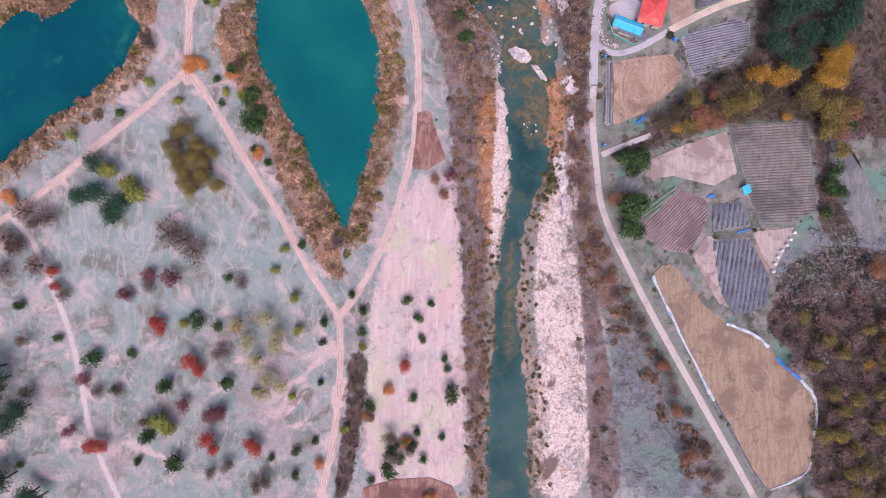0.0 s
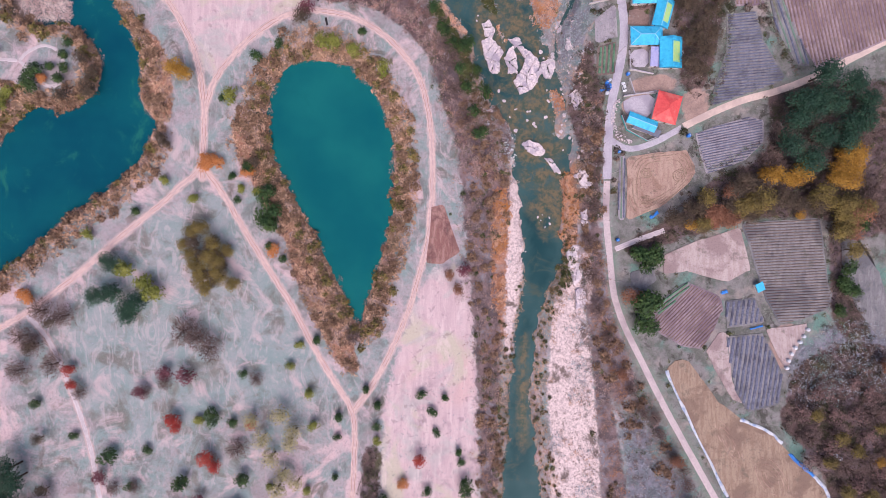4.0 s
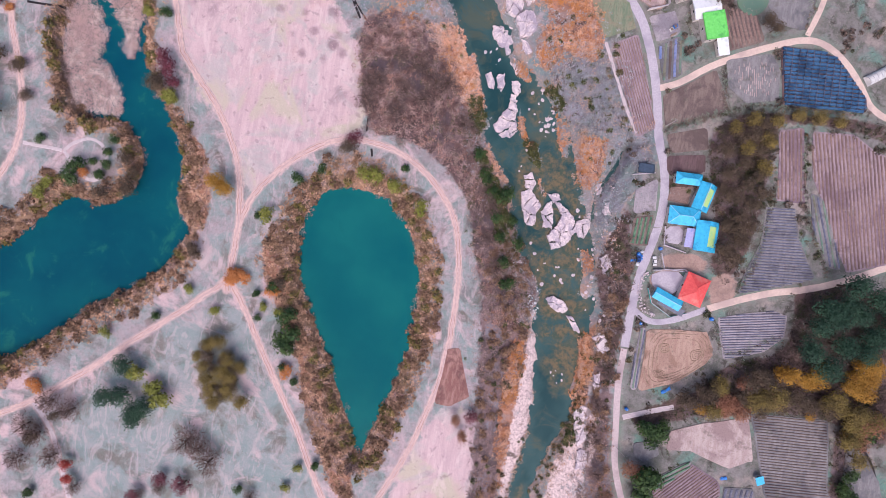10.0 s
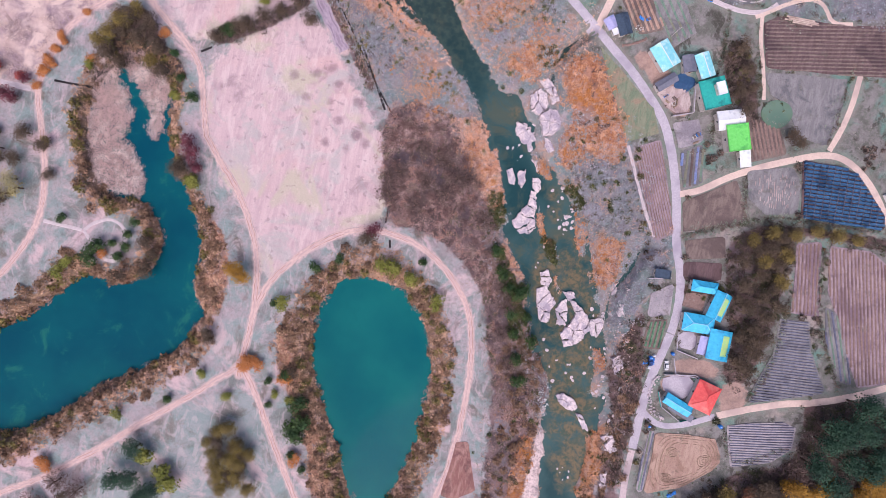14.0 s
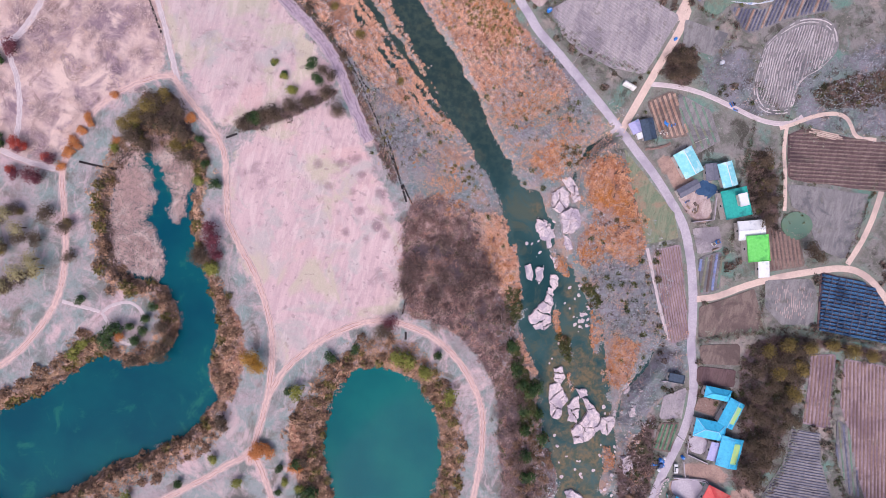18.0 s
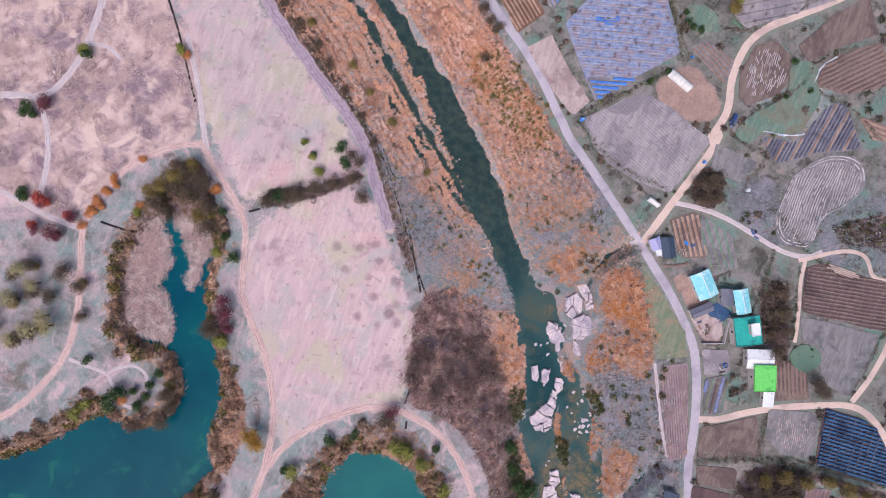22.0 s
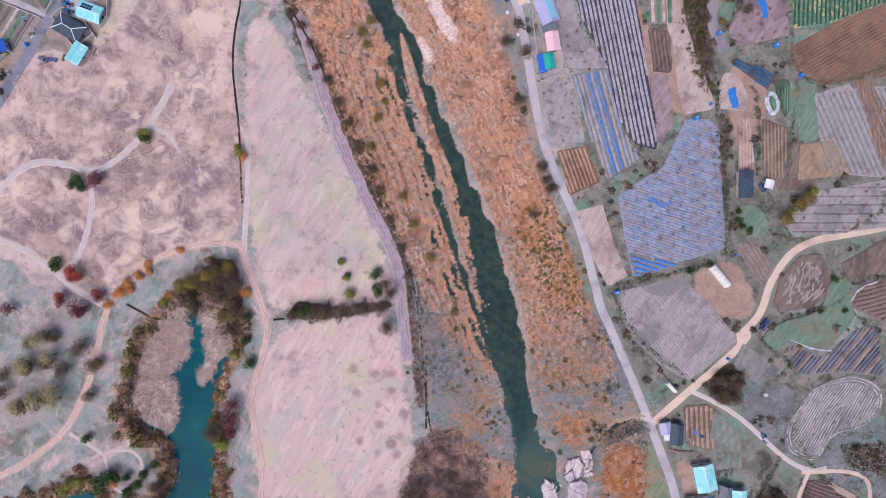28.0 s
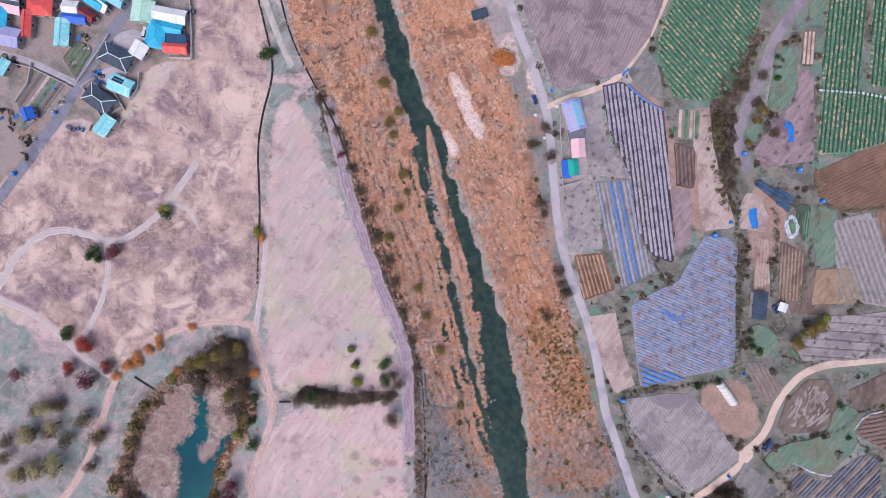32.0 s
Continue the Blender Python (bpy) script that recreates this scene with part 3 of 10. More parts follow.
# ---- land cover: which plants and soils lie where ----
REED = [
    [(-272.6, 384.6), (-243.4, 406.3), (-231.1, 395.7), (-213.8, 382.2), (-194.4, 363.6), (-177.7, 355.9), (-159.7, 339.4), (-134.9, 317.7), (-112.6, 297.4), (-86.5, 276.4), (-66.6, 257.3), (-51.3, 244.8), (-84.2, 252.0), (-103.8, 261.4), (-118.9, 273.7), (-148.0, 292.4), (-173.4, 310.3), (-197.0, 326.0), (-222.1, 343.7), (-249.0, 359.8)],
    [(-171.2, 353.4), (-153.2, 344.0), (-140.8, 333.2), (-122.4, 323.2), (-106.8, 307.9), (-93.2, 297.7), (-79.5, 287.6), (-60.0, 268.2), (-52.3, 260.4), (-63.2, 259.5), (-82.7, 275.7), (-100.3, 292.9), (-117.6, 307.0), (-137.3, 325.8), (-156.9, 341.4)],
    [(-232.6, 413.9), (-210.1, 427.8), (-181.6, 418.7), (-161.8, 404.1), (-138.3, 388.8), (-122.0, 374.7), (-103.7, 355.6), (-87.1, 341.4), (-69.5, 327.9), (-53.0, 313.5), (-36.5, 299.2), (-17.9, 286.3), (-4.4, 276.3), (-33.0, 254.0), (-49.9, 268.7), (-67.6, 289.3), (-87.0, 305.3), (-111.7, 324.1), (-129.4, 337.8), (-151.9, 351.4), (-160.6, 361.5), (-181.4, 372.8), (-201.5, 387.7)],
    [(5.6, 244.4), (18.4, 255.6), (33.4, 235.0), (42.6, 215.5), (41.6, 204.3), (31.7, 207.2), (17.0, 222.7)],
    [(42.8, 172.3), (52.7, 168.0), (51.4, 154.8), (47.6, 145.1), (40.1, 152.2), (37.5, 161.2)],
    [(-37.8, 212.3), (-24.7, 214.2), (-10.5, 192.3), (-4.9, 166.3), (-12.5, 173.2), (-25.8, 192.6)],
    [(-5.9, 163.5), (1.8, 152.5), (9.5, 145.5), (7.7, 142.5), (-4.7, 154.2)],
    [(11.6, 213.9), (26.8, 225.3), (36.5, 221.0), (38.9, 213.5), (32.3, 205.2), (25.2, 209.8), (20.6, 196.5), (14.3, 203.8)],
    [(-99.1, 107.3), (-85.1, 110.3), (-83.9, 86.9), (-75.0, 66.3), (-64.8, 37.8), (-54.5, 22.2), (-44.2, 1.2), (-41.1, -17.3), (-49.5, -14.6), (-59.8, 3.8), (-70.0, 24.7), (-72.5, 35.1), (-77.5, 53.3), (-87.7, 68.7), (-97.8, 84.0)],
    [(-155.4, 154.8), (-143.0, 147.1), (-133.0, 138.8), (-127.3, 126.8), (-125.3, 108.5), (-129.1, 97.7), (-138.0, 105.0), (-141.4, 115.4), (-139.8, 126.5), (-144.7, 141.4)],
    [(26.7, 73.1), (31.2, 54.6), (29.9, 27.9), (27.3, 1.2), (25.1, 1.2), (20.5, 35.9), (21.8, 67.7)],
    [(54.5, 81.4), (61.8, 83.8), (62.0, 49.4), (58.1, 38.7), (55.4, 49.4)],
]
LITTER = [
    [(-69.5, 202.1), (-61.5, 211.3), (-35.5, 215.3), (-21.6, 190.6), (-11.6, 176.0), (-2.8, 150.5), (9.5, 138.8), (17.0, 112.8), (26.6, 92.5), (22.7, 70.4), (9.3, 79.5), (-2.9, 110.2), (-7.0, 131.1), (-24.3, 150.1), (-43.9, 158.0), (-60.8, 155.5)] + [],
    [(-70.8, 194.9), (-68.3, 212.0), (-53.2, 217.2), (-38.0, 211.5), (-20.4, 196.6), (-11.8, 179.4), (-11.7, 162.9), (-28.8, 175.2), (-57.2, 157.3)],
    [(1.9, 115.0), (26.6, 115.6), (27.7, 83.7), (29.3, 62.5), (20.5, 35.9), (21.9, 3.9), (25.2, -17.5), (24.7, -57.7), (22.1, -120.1), (18.0, -120.0), (15.3, -71.0), (14.4, -17.4), (12.6, 14.5), (8.5, 57.0), (5.9, 88.7)],
    [(96.0, 180.5), (108.4, 189.6), (125.9, 191.7), (124.7, 165.8), (124.8, 147.6), (120.3, 126.2), (115.0, 112.4), (106.9, 116.6), (106.0, 142.7), (99.2, 160.2)],
    [(108.2, 190.9), (125.9, 192.2), (164.4, 194.7), (177.1, 193.3), (195.9, 193.2), (197.7, 180.5), (178.4, 184.4), (167.9, 188.2), (140.4, 189.7), (125.3, 187.8)],
    [(144.3, 119.3), (205.1, 119.2), (233.9, 119.2), (235.0, 45.0), (204.0, 50.2), (186.0, 47.6), (173.0, 57.3), (135.1, 56.9), (100.4, 43.8), (83.0, 38.8), (82.0, 45.7), (113.0, 61.4), (119.0, 74.2), (144.9, 83.7), (147.2, 99.0)],
    [(173.0, 56.6), (179.5, 47.6), (181.0, 27.0), (196.7, -1.3), (176.0, 3.8), (174.6, 24.4)],
    [(157.9, -11.7), (178.6, 1.2), (199.2, -1.3), (235.5, -9.1), (236.7, -126.0), (169.2, -120.7), (176.5, -68.6), (163.3, -47.9), (150.4, -37.5), (155.4, -24.6)],
    [(66.0, 114.6), (72.1, 114.3), (71.0, 62.4), (73.6, 27.8), (78.5, 3.9), (90.1, -22.5), (105.4, -53.8), (120.5, -84.8), (134.5, -113.3), (123.2, -116.8), (103.0, -69.7), (77.2, -33.1), (68.3, -4.1), (62.8, 36.0), (63.2, 75.8)],
    [(54.9, 112.4), (66.8, 145.9), (68.5, 124.9), (73.3, 114.8), (71.3, 87.7), (71.9, 55.3), (66.8, 54.5), (63.7, 86.6)],
    [(-155.1, 225.3), (-151.6, 232.4), (-139.1, 235.7), (-125.6, 245.6), (-115.3, 252.9), (-113.4, 250.4), (-128.7, 236.6), (-151.4, 221.1)],
    [(74.2, 266.5), (89.6, 267.7), (99.7, 230.3), (90.8, 238.7), (80.8, 246.9)],
    [(27.9, 299.9), (33.4, 303.8), (42.1, 300.7), (43.7, 290.7), (32.4, 289.3)],
    [(-237.8, 355.0), (-208.2, 337.4), (-180.9, 321.2), (-152.6, 299.0), (-123.0, 277.4), (-105.6, 257.0), (-76.2, 218.0), (-80.0, 215.5), (-109.3, 254.4), (-132.6, 277.2), (-159.1, 294.4), (-191.0, 317.3), (-217.6, 337.2)],
    [(-200.7, 210.0), (-197.4, 226.9), (-186.2, 234.0), (-173.3, 214.5), (-164.7, 211.4), (-163.4, 198.3), (-171.3, 201.6), (-181.5, 205.7), (-195.4, 199.3), (-204.6, 190.3)],
    [(-194.3, 145.1), (-181.9, 146.9), (-167.5, 141.1), (-160.9, 129.4), (-161.0, 118.8), (-169.4, 108.3), (-184.8, 108.3), (-198.3, 111.1), (-203.0, 99.5), (-214.1, 83.8), (-225.6, 69.9), (-228.0, 79.3), (-220.1, 87.6), (-206.3, 102.7), (-199.9, 117.3), (-192.1, 116.6), (-180.5, 111.4), (-166.0, 120.2), (-165.7, 130.9), (-174.8, 139.3), (-184.9, 138.7), (-191.7, 135.2)],
    [(-194.0, 37.8), (-179.4, 49.8), (-157.4, 64.9), (-136.5, 86.2), (-128.4, 93.6), (-125.9, 87.3), (-132.8, 75.6), (-147.6, 62.5), (-169.7, 44.4), (-186.9, 31.0), (-194.2, 25.2), (-208.7, 13.7), (-208.5, 26.3)],
    [(-102.5, 86.4), (-96.2, 97.7), (-88.6, 118.5), (-77.2, 130.7), (-67.4, 136.0), (-51.2, 133.0), (-38.8, 128.8), (-28.2, 114.8), (-22.3, 94.2), (-21.6, 72.9), (-24.3, 48.5), (-30.1, 31.7), (-39.4, 1.1), (-33.8, -1.0), (-22.2, 32.6), (-13.8, 60.5), (-14.9, 95.2), (-21.1, 115.8), (-35.6, 135.2), (-55.7, 147.0), (-71.3, 145.5), (-82.9, 133.8), (-93.5, 116.5), (-100.0, 97.2)],
    [(-209.4, -52.0), (-190.1, -49.7), (-181.7, -62.6), (-178.2, -78.0), (-184.4, -93.3), (-173.5, -103.8), (-168.7, -114.8), (-210.1, -123.2)],
    [(-40.6, -50.3), (-31.2, -50.4), (-31.7, -65.0), (-35.2, -91.6), (-40.5, -118.6), (-47.6, -118.4), (-43.1, -91.4), (-40.4, -67.6)],
    [(-196.0, 110.0), (-189.1, 113.5), (-183.6, 109.2), (-176.0, 108.2), (-167.7, 111.4), (-168.2, 106.1), (-182.8, 103.6), (-190.4, 105.1)],
]
BRUSH = [
    [(-76.1, 443.1), (-76.9, 464.2), (-78.0, 478.9), (-76.4, 486.2), (-70.7, 468.6), (-65.1, 447.7), (-57.9, 434.1), (-49.2, 427.7), (-46.4, 417.1), (-32.5, 406.5), (-45.1, 408.7), (-63.6, 427.0)],
    [(27.3, 305.5), (41.2, 310.4), (44.3, 298.1), (36.7, 290.0), (30.7, 294.7)],
    [(74.2, 266.2), (85.4, 270.2), (94.4, 243.1), (85.3, 239.8)],
    [(95.6, 303.5), (133.9, 322.7), (140.1, 306.3), (101.1, 292.4)],
    [(-31.2, 400.8), (-25.7, 403.0), (-15.4, 385.9), (-19.1, 384.2)],
    [(-71.1, 441.3), (-61.3, 447.3), (-56.7, 433.8), (-63.2, 429.8)],
    [(79.7, 155.4), (88.2, 158.5), (99.2, 159.7), (99.5, 149.8), (92.6, 154.2), (81.7, 150.4)],
]
STONE = [
    [(28.5, 90.4), (32.5, 83.8), (36.6, 67.9), (36.1, 46.6), (35.3, 28.0), (30.5, -1.4), (28.9, -12.1), (26.2, -1.4), (27.2, 25.3), (27.7, 51.9), (29.9, 73.1)],
    [(50.1, 20.0), (58.2, 30.7), (62.1, 36.0), (64.6, 14.6), (67.0, -1.4), (69.6, -33.3), (72.2, -70.4), (72.5, -119.1), (47.7, -120.6), (47.7, -93.0), (49.0, -71.3), (50.2, -49.8), (47.5, -28.3), (48.8, -1.4)],
    [(29.2, 76.6), (33.7, 75.8), (36.3, 50.4), (36.5, 28.7), (31.8, 22.7), (28.4, 23.7), (28.9, 44.1), (29.8, 57.7)],
    [(-182.3, 389.2), (-178.3, 390.8), (-170.9, 387.3), (-163.2, 382.2), (-157.1, 379.8), (-150.2, 374.2), (-152.1, 370.2), (-159.9, 372.9), (-168.5, 378.7), (-176.6, 383.0)],
    [(-169.2, 365.7), (-165.7, 367.2), (-154.8, 361.6), (-156.6, 357.4), (-162.7, 359.2)],
    [(-152.7, 408.5), (-150.0, 410.1), (-141.9, 403.0), (-138.8, 399.5), (-143.3, 399.3)],
    [(63.1, 43.0), (68.5, 41.2), (68.3, 22.3), (68.2, 11.6), (65.1, 27.1)],
    [(-169.9, 411.1), (-167.5, 418.9), (-155.8, 411.3), (-154.9, 404.2), (-159.9, 399.2)],
]
PINK = [
    [(-157.0, 217.5), (-112.8, 248.2), (-101.6, 236.1), (-81.8, 211.2), (-70.2, 197.8), (-63.0, 153.1), (-89.4, 145.4), (-109.1, 117.7), (-119.3, 142.2), (-140.1, 166.6), (-149.6, 183.0)],
    [(-17.9, 14.4), (-8.7, 33.0), (11.2, 35.8), (15.2, 9.2), (15.3, -71.0), (16.7, -120.0), (-33.9, -118.8), (-31.2, -70.3), (-31.2, -33.2)],
    [(-238.0, 325.8), (-235.6, 340.4), (-213.7, 327.1), (-190.1, 311.5), (-157.6, 292.3), (-127.7, 267.8), (-111.1, 253.2), (-156.6, 217.7), (-172.2, 231.0), (-187.4, 246.1), (-210.2, 281.3)],
    [(-149.1, 187.2), (-132.7, 197.7), (-66.4, 207.9), (-59.5, 155.7), (-79.6, 148.8), (-98.1, 131.7), (-110.3, 116.8), (-121.1, 149.4), (-136.4, 168.1)],
    [(-328.3, 220.3), (-291.7, 344.8), (-252.6, 337.8), (-188.4, 245.3), (-219.0, 218.1), (-230.8, 191.3), (-297.9, 176.6)],
]
TURF = [
    [(-165.1, 26.6), (-112.9, 76.0), (-90.2, 50.5), (-65.0, 3.8), (-46.9, -27.8), (-95.8, -32.7), (-133.7, -53.0), (-170.5, -32.0), (-179.9, 1.1)],
    [(-131.9, 96.8), (-109.9, 103.7), (-102.2, 83.8), (-93.2, 74.4), (-111.6, 77.3), (-130.0, 82.7)],
    [(-229.3, 322.3), (-215.2, 329.2), (-183.5, 306.5), (-138.9, 279.3), (-137.7, 254.5), (-170.0, 232.5), (-205.1, 278.4)],
    [(-69.2, 482.0), (-65.8, 485.9), (-53.9, 480.3), (-49.0, 471.3), (-45.5, 459.8), (-52.1, 453.7), (-59.1, 461.2), (-60.8, 472.4)],
    [(-56.5, 444.4), (-50.9, 449.8), (-47.5, 442.9), (-50.2, 437.9)],
    [(41.4, 342.9), (51.9, 355.0), (52.3, 363.2), (59.6, 362.0), (77.8, 358.8), (74.1, 341.8), (54.0, 334.2)],
    [(-12.9, 423.3), (-12.0, 428.7), (-1.0, 433.2), (7.0, 420.0), (-2.5, 413.3)],
    [(22.2, 256.6), (30.1, 250.4), (51.0, 234.0), (56.4, 221.8), (42.5, 216.0)],
    [(-162.1, 422.4), (-142.4, 407.9), (-137.7, 408.0), (-154.9, 421.1)],
    [(-123.6, -42.8), (-88.3, -48.5), (-91.0, -85.1), (-126.3, -73.9)],
]
HEATH = [
    [(79.3, -34.4), (92.7, -38.3), (108.0, -64.3), (123.0, -92.6), (132.0, -116.5), (89.3, -118.5), (85.2, -86.1), (83.8, -64.8)],
    [(16.7, 208.8), (34.5, 216.2), (46.5, 211.1), (63.5, 177.1), (51.8, 171.1), (33.8, 174.4), (24.7, 188.7)],
    [(-51.9, 280.7), (-34.4, 300.7), (-5.4, 282.2), (6.0, 270.6), (-26.8, 245.1)],
    [(-148.0, 292.4), (-118.9, 273.7), (-89.5, 254.9), (-54.3, 232.5), (-74.4, 219.2), (-102.5, 252.6)],
    [(42.8, 298.3), (61.6, 316.0), (70.8, 297.4), (83.5, 284.7), (59.7, 285.4)],
    [(81.8, 305.4), (121.6, 328.7), (138.9, 335.7), (151.1, 291.3), (115.1, 286.1), (94.1, 284.7)],
    [(152.9, -9.1), (178.5, 11.5), (206.5, 3.8), (235.4, 1.2), (235.6, -22.0), (183.8, -22.0), (163.2, -32.3)],
    [(55.9, 176.2), (73.1, 174.3), (72.2, 162.4), (64.2, 145.6), (56.1, 112.6), (51.5, 136.2), (56.0, 157.9)],
]
SOIL = [
    [(-388.5, 298.5), (-303.9, 361.5), (-279.1, 325.7), (-297.1, 312.7), (-289.5, 277.7), (-314.4, 272.5), (-319.2, 198.8)],
    [(-5.5, 332.0), (8.2, 349.8), (20.5, 343.5), (30.8, 335.5), (25.6, 325.4), (13.3, 323.0)],
    [(84.5, 122.1), (104.6, 123.7), (104.6, 115.7), (94.6, 114.9), (85.5, 115.1)],
    [(79.3, 112.9), (97.1, 115.3), (93.7, 102.9), (83.3, 102.8)],
    [(36.1, 254.6), (42.4, 260.2), (60.3, 247.1), (69.2, 233.2), (59.6, 230.8), (44.4, 248.6)],
    [(106.6, 113.9), (116.7, 117.8), (121.0, 105.3), (109.6, 98.4)],
    [(-40.1, 421.6), (-28.5, 429.6), (-12.8, 418.7), (-10.1, 401.8), (-18.1, 393.0)],
    [(-335.4, 255.8), (-325.0, 266.4), (-313.6, 271.4), (-313.3, 249.6), (-316.5, 228.6)],
    [(-119.7, 419.6), (-112.2, 430.7), (-92.8, 431.6), (-77.8, 417.2), (-67.4, 424.4), (-32.9, 398.4), (-54.7, 389.6)],
    [(145.4, 6.4), (164.3, 9.0), (154.1, -13.8), (150.4, -11.7)],
]

DRY = [
    [(-327.9, 211.2), (-313.3, 224.0), (-311.4, 268.3), (-289.7, 275.9), (-282.0, 326.3), (-294.7, 349.1), (-285.0, 375.5), (-272.0, 365.7), (-251.4, 345.1), (-240.1, 324.3), (-228.3, 300.6), (-209.4, 275.5), (-195.5, 253.2), (-190.4, 239.2), (-212.8, 222.4), (-225.5, 201.1), (-229.6, 187.5), (-255.8, 188.3), (-287.4, 186.8), (-307.6, 182.2)],
    [(-293.4, 272.5), (-207.5, 296.8), (-195.3, 249.0), (-190.6, 240.9), (-204.2, 233.2), (-221.6, 211.1), (-226.0, 188.7), (-243.9, 189.3), (-272.6, 193.6)],
    [(-331.4, 258.6), (-325.0, 266.4), (-313.6, 271.4), (-313.3, 249.6), (-315.0, 226.5), (-318.2, 205.7), (-347.1, 247.3)],
]
MIXED = [
    [(63.4, 36.0), (72.1, -1.4), (77.2, -33.1), (85.1, -70.1), (89.3, -118.5), (72.5, -124.0), (71.7, -70.5), (69.6, -33.3), (66.5, 3.9)],
    [(-109.3, 255.9), (-99.9, 272.1), (-73.6, 254.4), (-51.6, 232.7), (-30.2, 213.5), (-18.4, 194.4), (-34.7, 209.5), (-55.8, 216.5), (-70.2, 208.7), (-85.0, 224.1)],
    [(-48.5, 263.8), (-33.3, 278.0), (-17.0, 287.0), (3.5, 270.7), (13.7, 261.2), (5.2, 245.7), (-3.6, 238.9), (-12.5, 231.2), (-29.0, 241.4)],
    [(7.2, 226.5), (36.7, 228.8), (48.2, 211.9), (56.6, 189.4), (62.9, 173.1), (57.7, 155.4), (56.1, 112.6), (49.8, 138.6), (38.7, 161.3), (25.6, 189.0)],
    [(61.4, 114.9), (71.5, 114.3), (71.0, 62.4), (73.6, 27.8), (79.8, 1.2), (90.1, -22.5), (77.2, -33.1), (72.1, -1.4), (64.7, 28.0), (61.9, 75.9)],
    [(-168.6, 418.1), (-151.8, 407.8), (-130.4, 391.1), (-112.2, 372.0), (-94.8, 352.2), (-75.7, 336.5), (-71.6, 326.4), (-101.7, 350.6), (-133.8, 382.5), (-165.5, 404.8)],
    [(1.1, 115.0), (29.9, 115.7), (29.9, 62.5), (25.1, 9.2), (24.1, -44.3), (22.1, -125.0), (18.0, -124.9), (15.3, -44.2), (11.8, 14.5), (5.9, 75.4)],
]

# ---- the ground: one sheet, fine in the valley, wide to the horizon ----


def spread(lo, hi, cell):
    far = [60, 160, 400, 900, 1800]
    return np.array([lo - d for d in far[::-1]] + list(np.arange(lo, hi + cell, cell)) + [hi + d for d in far])


GX, GY = spread(-400, 260, 1.6), spread(-150, 560, 1.6)
X, Y = np.meshgrid(GX, GY)
Z = height(X, Y)
nx, ny = len(GX), len(GY)
idx = np.arange(nx * ny).reshape(ny, nx)
quads = np.stack([idx[:-1, :-1], idx[:-1, 1:], idx[1:, 1:], idx[1:, :-1]], -1).reshape(-1, 4)
dent = np.array([noise.noise((x * 0.11, y * 0.11, 0)) for x, y in zip(X[::4, ::4].ravel(), Y[::4, ::4].ravel())]).reshape(X[::4, ::4].shape)


def big_mesh(name, verts, quads, material):
    me = bpy.data.meshes.new(name)
    me.vertices.add(len(verts))
    me.vertices.foreach_set("co", np.asarray(verts, np.float32).ravel())
    k = quads.shape[1]
    me.loops.add(quads.size)
    me.loops.foreach_set("vertex_index", quads.astype(np.int32).ravel())
    me.polygons.add(len(quads))
    me.polygons.foreach_set("loop_start", np.arange(0, quads.size, k, dtype=np.int32))
    me.update(calc_edges=True)
    me.materials.append(material)
    return new(name, me)


def cover(outlines, feather=3.0):
    w = np.zeros(X.shape)
    for p in outlines:
        w = np.maximum(w, step(0.5 - distance(smooth(p, 2), X, Y, reach=12.0) / (2 * feather)))
    return w


w_track = np.zeros(X.shape)
for name, label, material, width, line in ROADS:
    if name in ("track", "path"):
        d = distance(smooth(line, 2, False), X, Y, False, 12.0)
        w_track = np.maximum(w_track, step(1.0 - (d - width * 0.25) / 2.8) * (0.7 if name == "track" else 0.45))
bank = np.maximum(step(1.0 - (pond_distance(X, Y) - 3.5) / 4.0), step(1.0 - (lake_distance(X, Y) - 2.0) / 4.0))
near_river = river_distance(X, Y)
margin = step(1.0 - (near_river - 9.0) / 8.0) * step((Y - 60) / 40) * step((258 - Y) / 25)
verge = np.zeros(X.shape)
for name, label, material, width, line in ROADS:
    if name in ("road", "lane"):
        d = distance(smooth(line, 2, False), X, Y, False, 12.0)
        verge = np.maximum(verge, step(1.0 - (d - width * 0.5 - 0.6) / 2.4))
smudges = np.zeros(X.shape)
for sx, sy in [(-105.3, 219.0), (-94.1, 216.1), (-96.3, 207.5), (-89.0, 219.9), (-84.2, 209.6), (-90.9, 200.1), (-100.9, 196.9), (-79.6, 199.8), (-95.2, 188.4), (-85.2, 187.8), (-108.2, 207.1), (-79.1, 216.0), (-76.9, 191.2), (-115.4, 216.8), (-98.1, 223.3), (-75.6, 206.5), (-81.8, 194.5)]:
    smudges = np.maximum(smudges, step(1.0 - np.hypot(X - sx, Y - sy) / 4.2))
LAYERS = {
    "cover_a": (cover(REED), cover([p for i, p in enumerate(LITTER) if i not in (2, 8, 15, 16, 17, 18, 20)] + BRUSH, 2.5), cover(STONE, 2.0)),
    "cover_b": (w_track, cover(TURF, 6.0), cover(PINK, 5.0)),
    "cover_d": (step((base_height(X, Y) + 4.2) / 3.0) * step((X + 0.42 * Y - 60) / 25), cover(DRY, 5.0), np.maximum(cover(MIXED, 4.0), margin)),
    "cover_e": (verge, cover(SOIL[:1], 3.0), cover(BEDS, 2.0)),
    "cover_f": (smudges, bank, cover([MIXED[0], MIXED[4], MIXED[6]], 4.0)),
    "cover_c": (cover(HEATH, 5.0), cover(SOIL, 2.0), step(0.4 - river_distance(X, Y) / 1.6)),
}

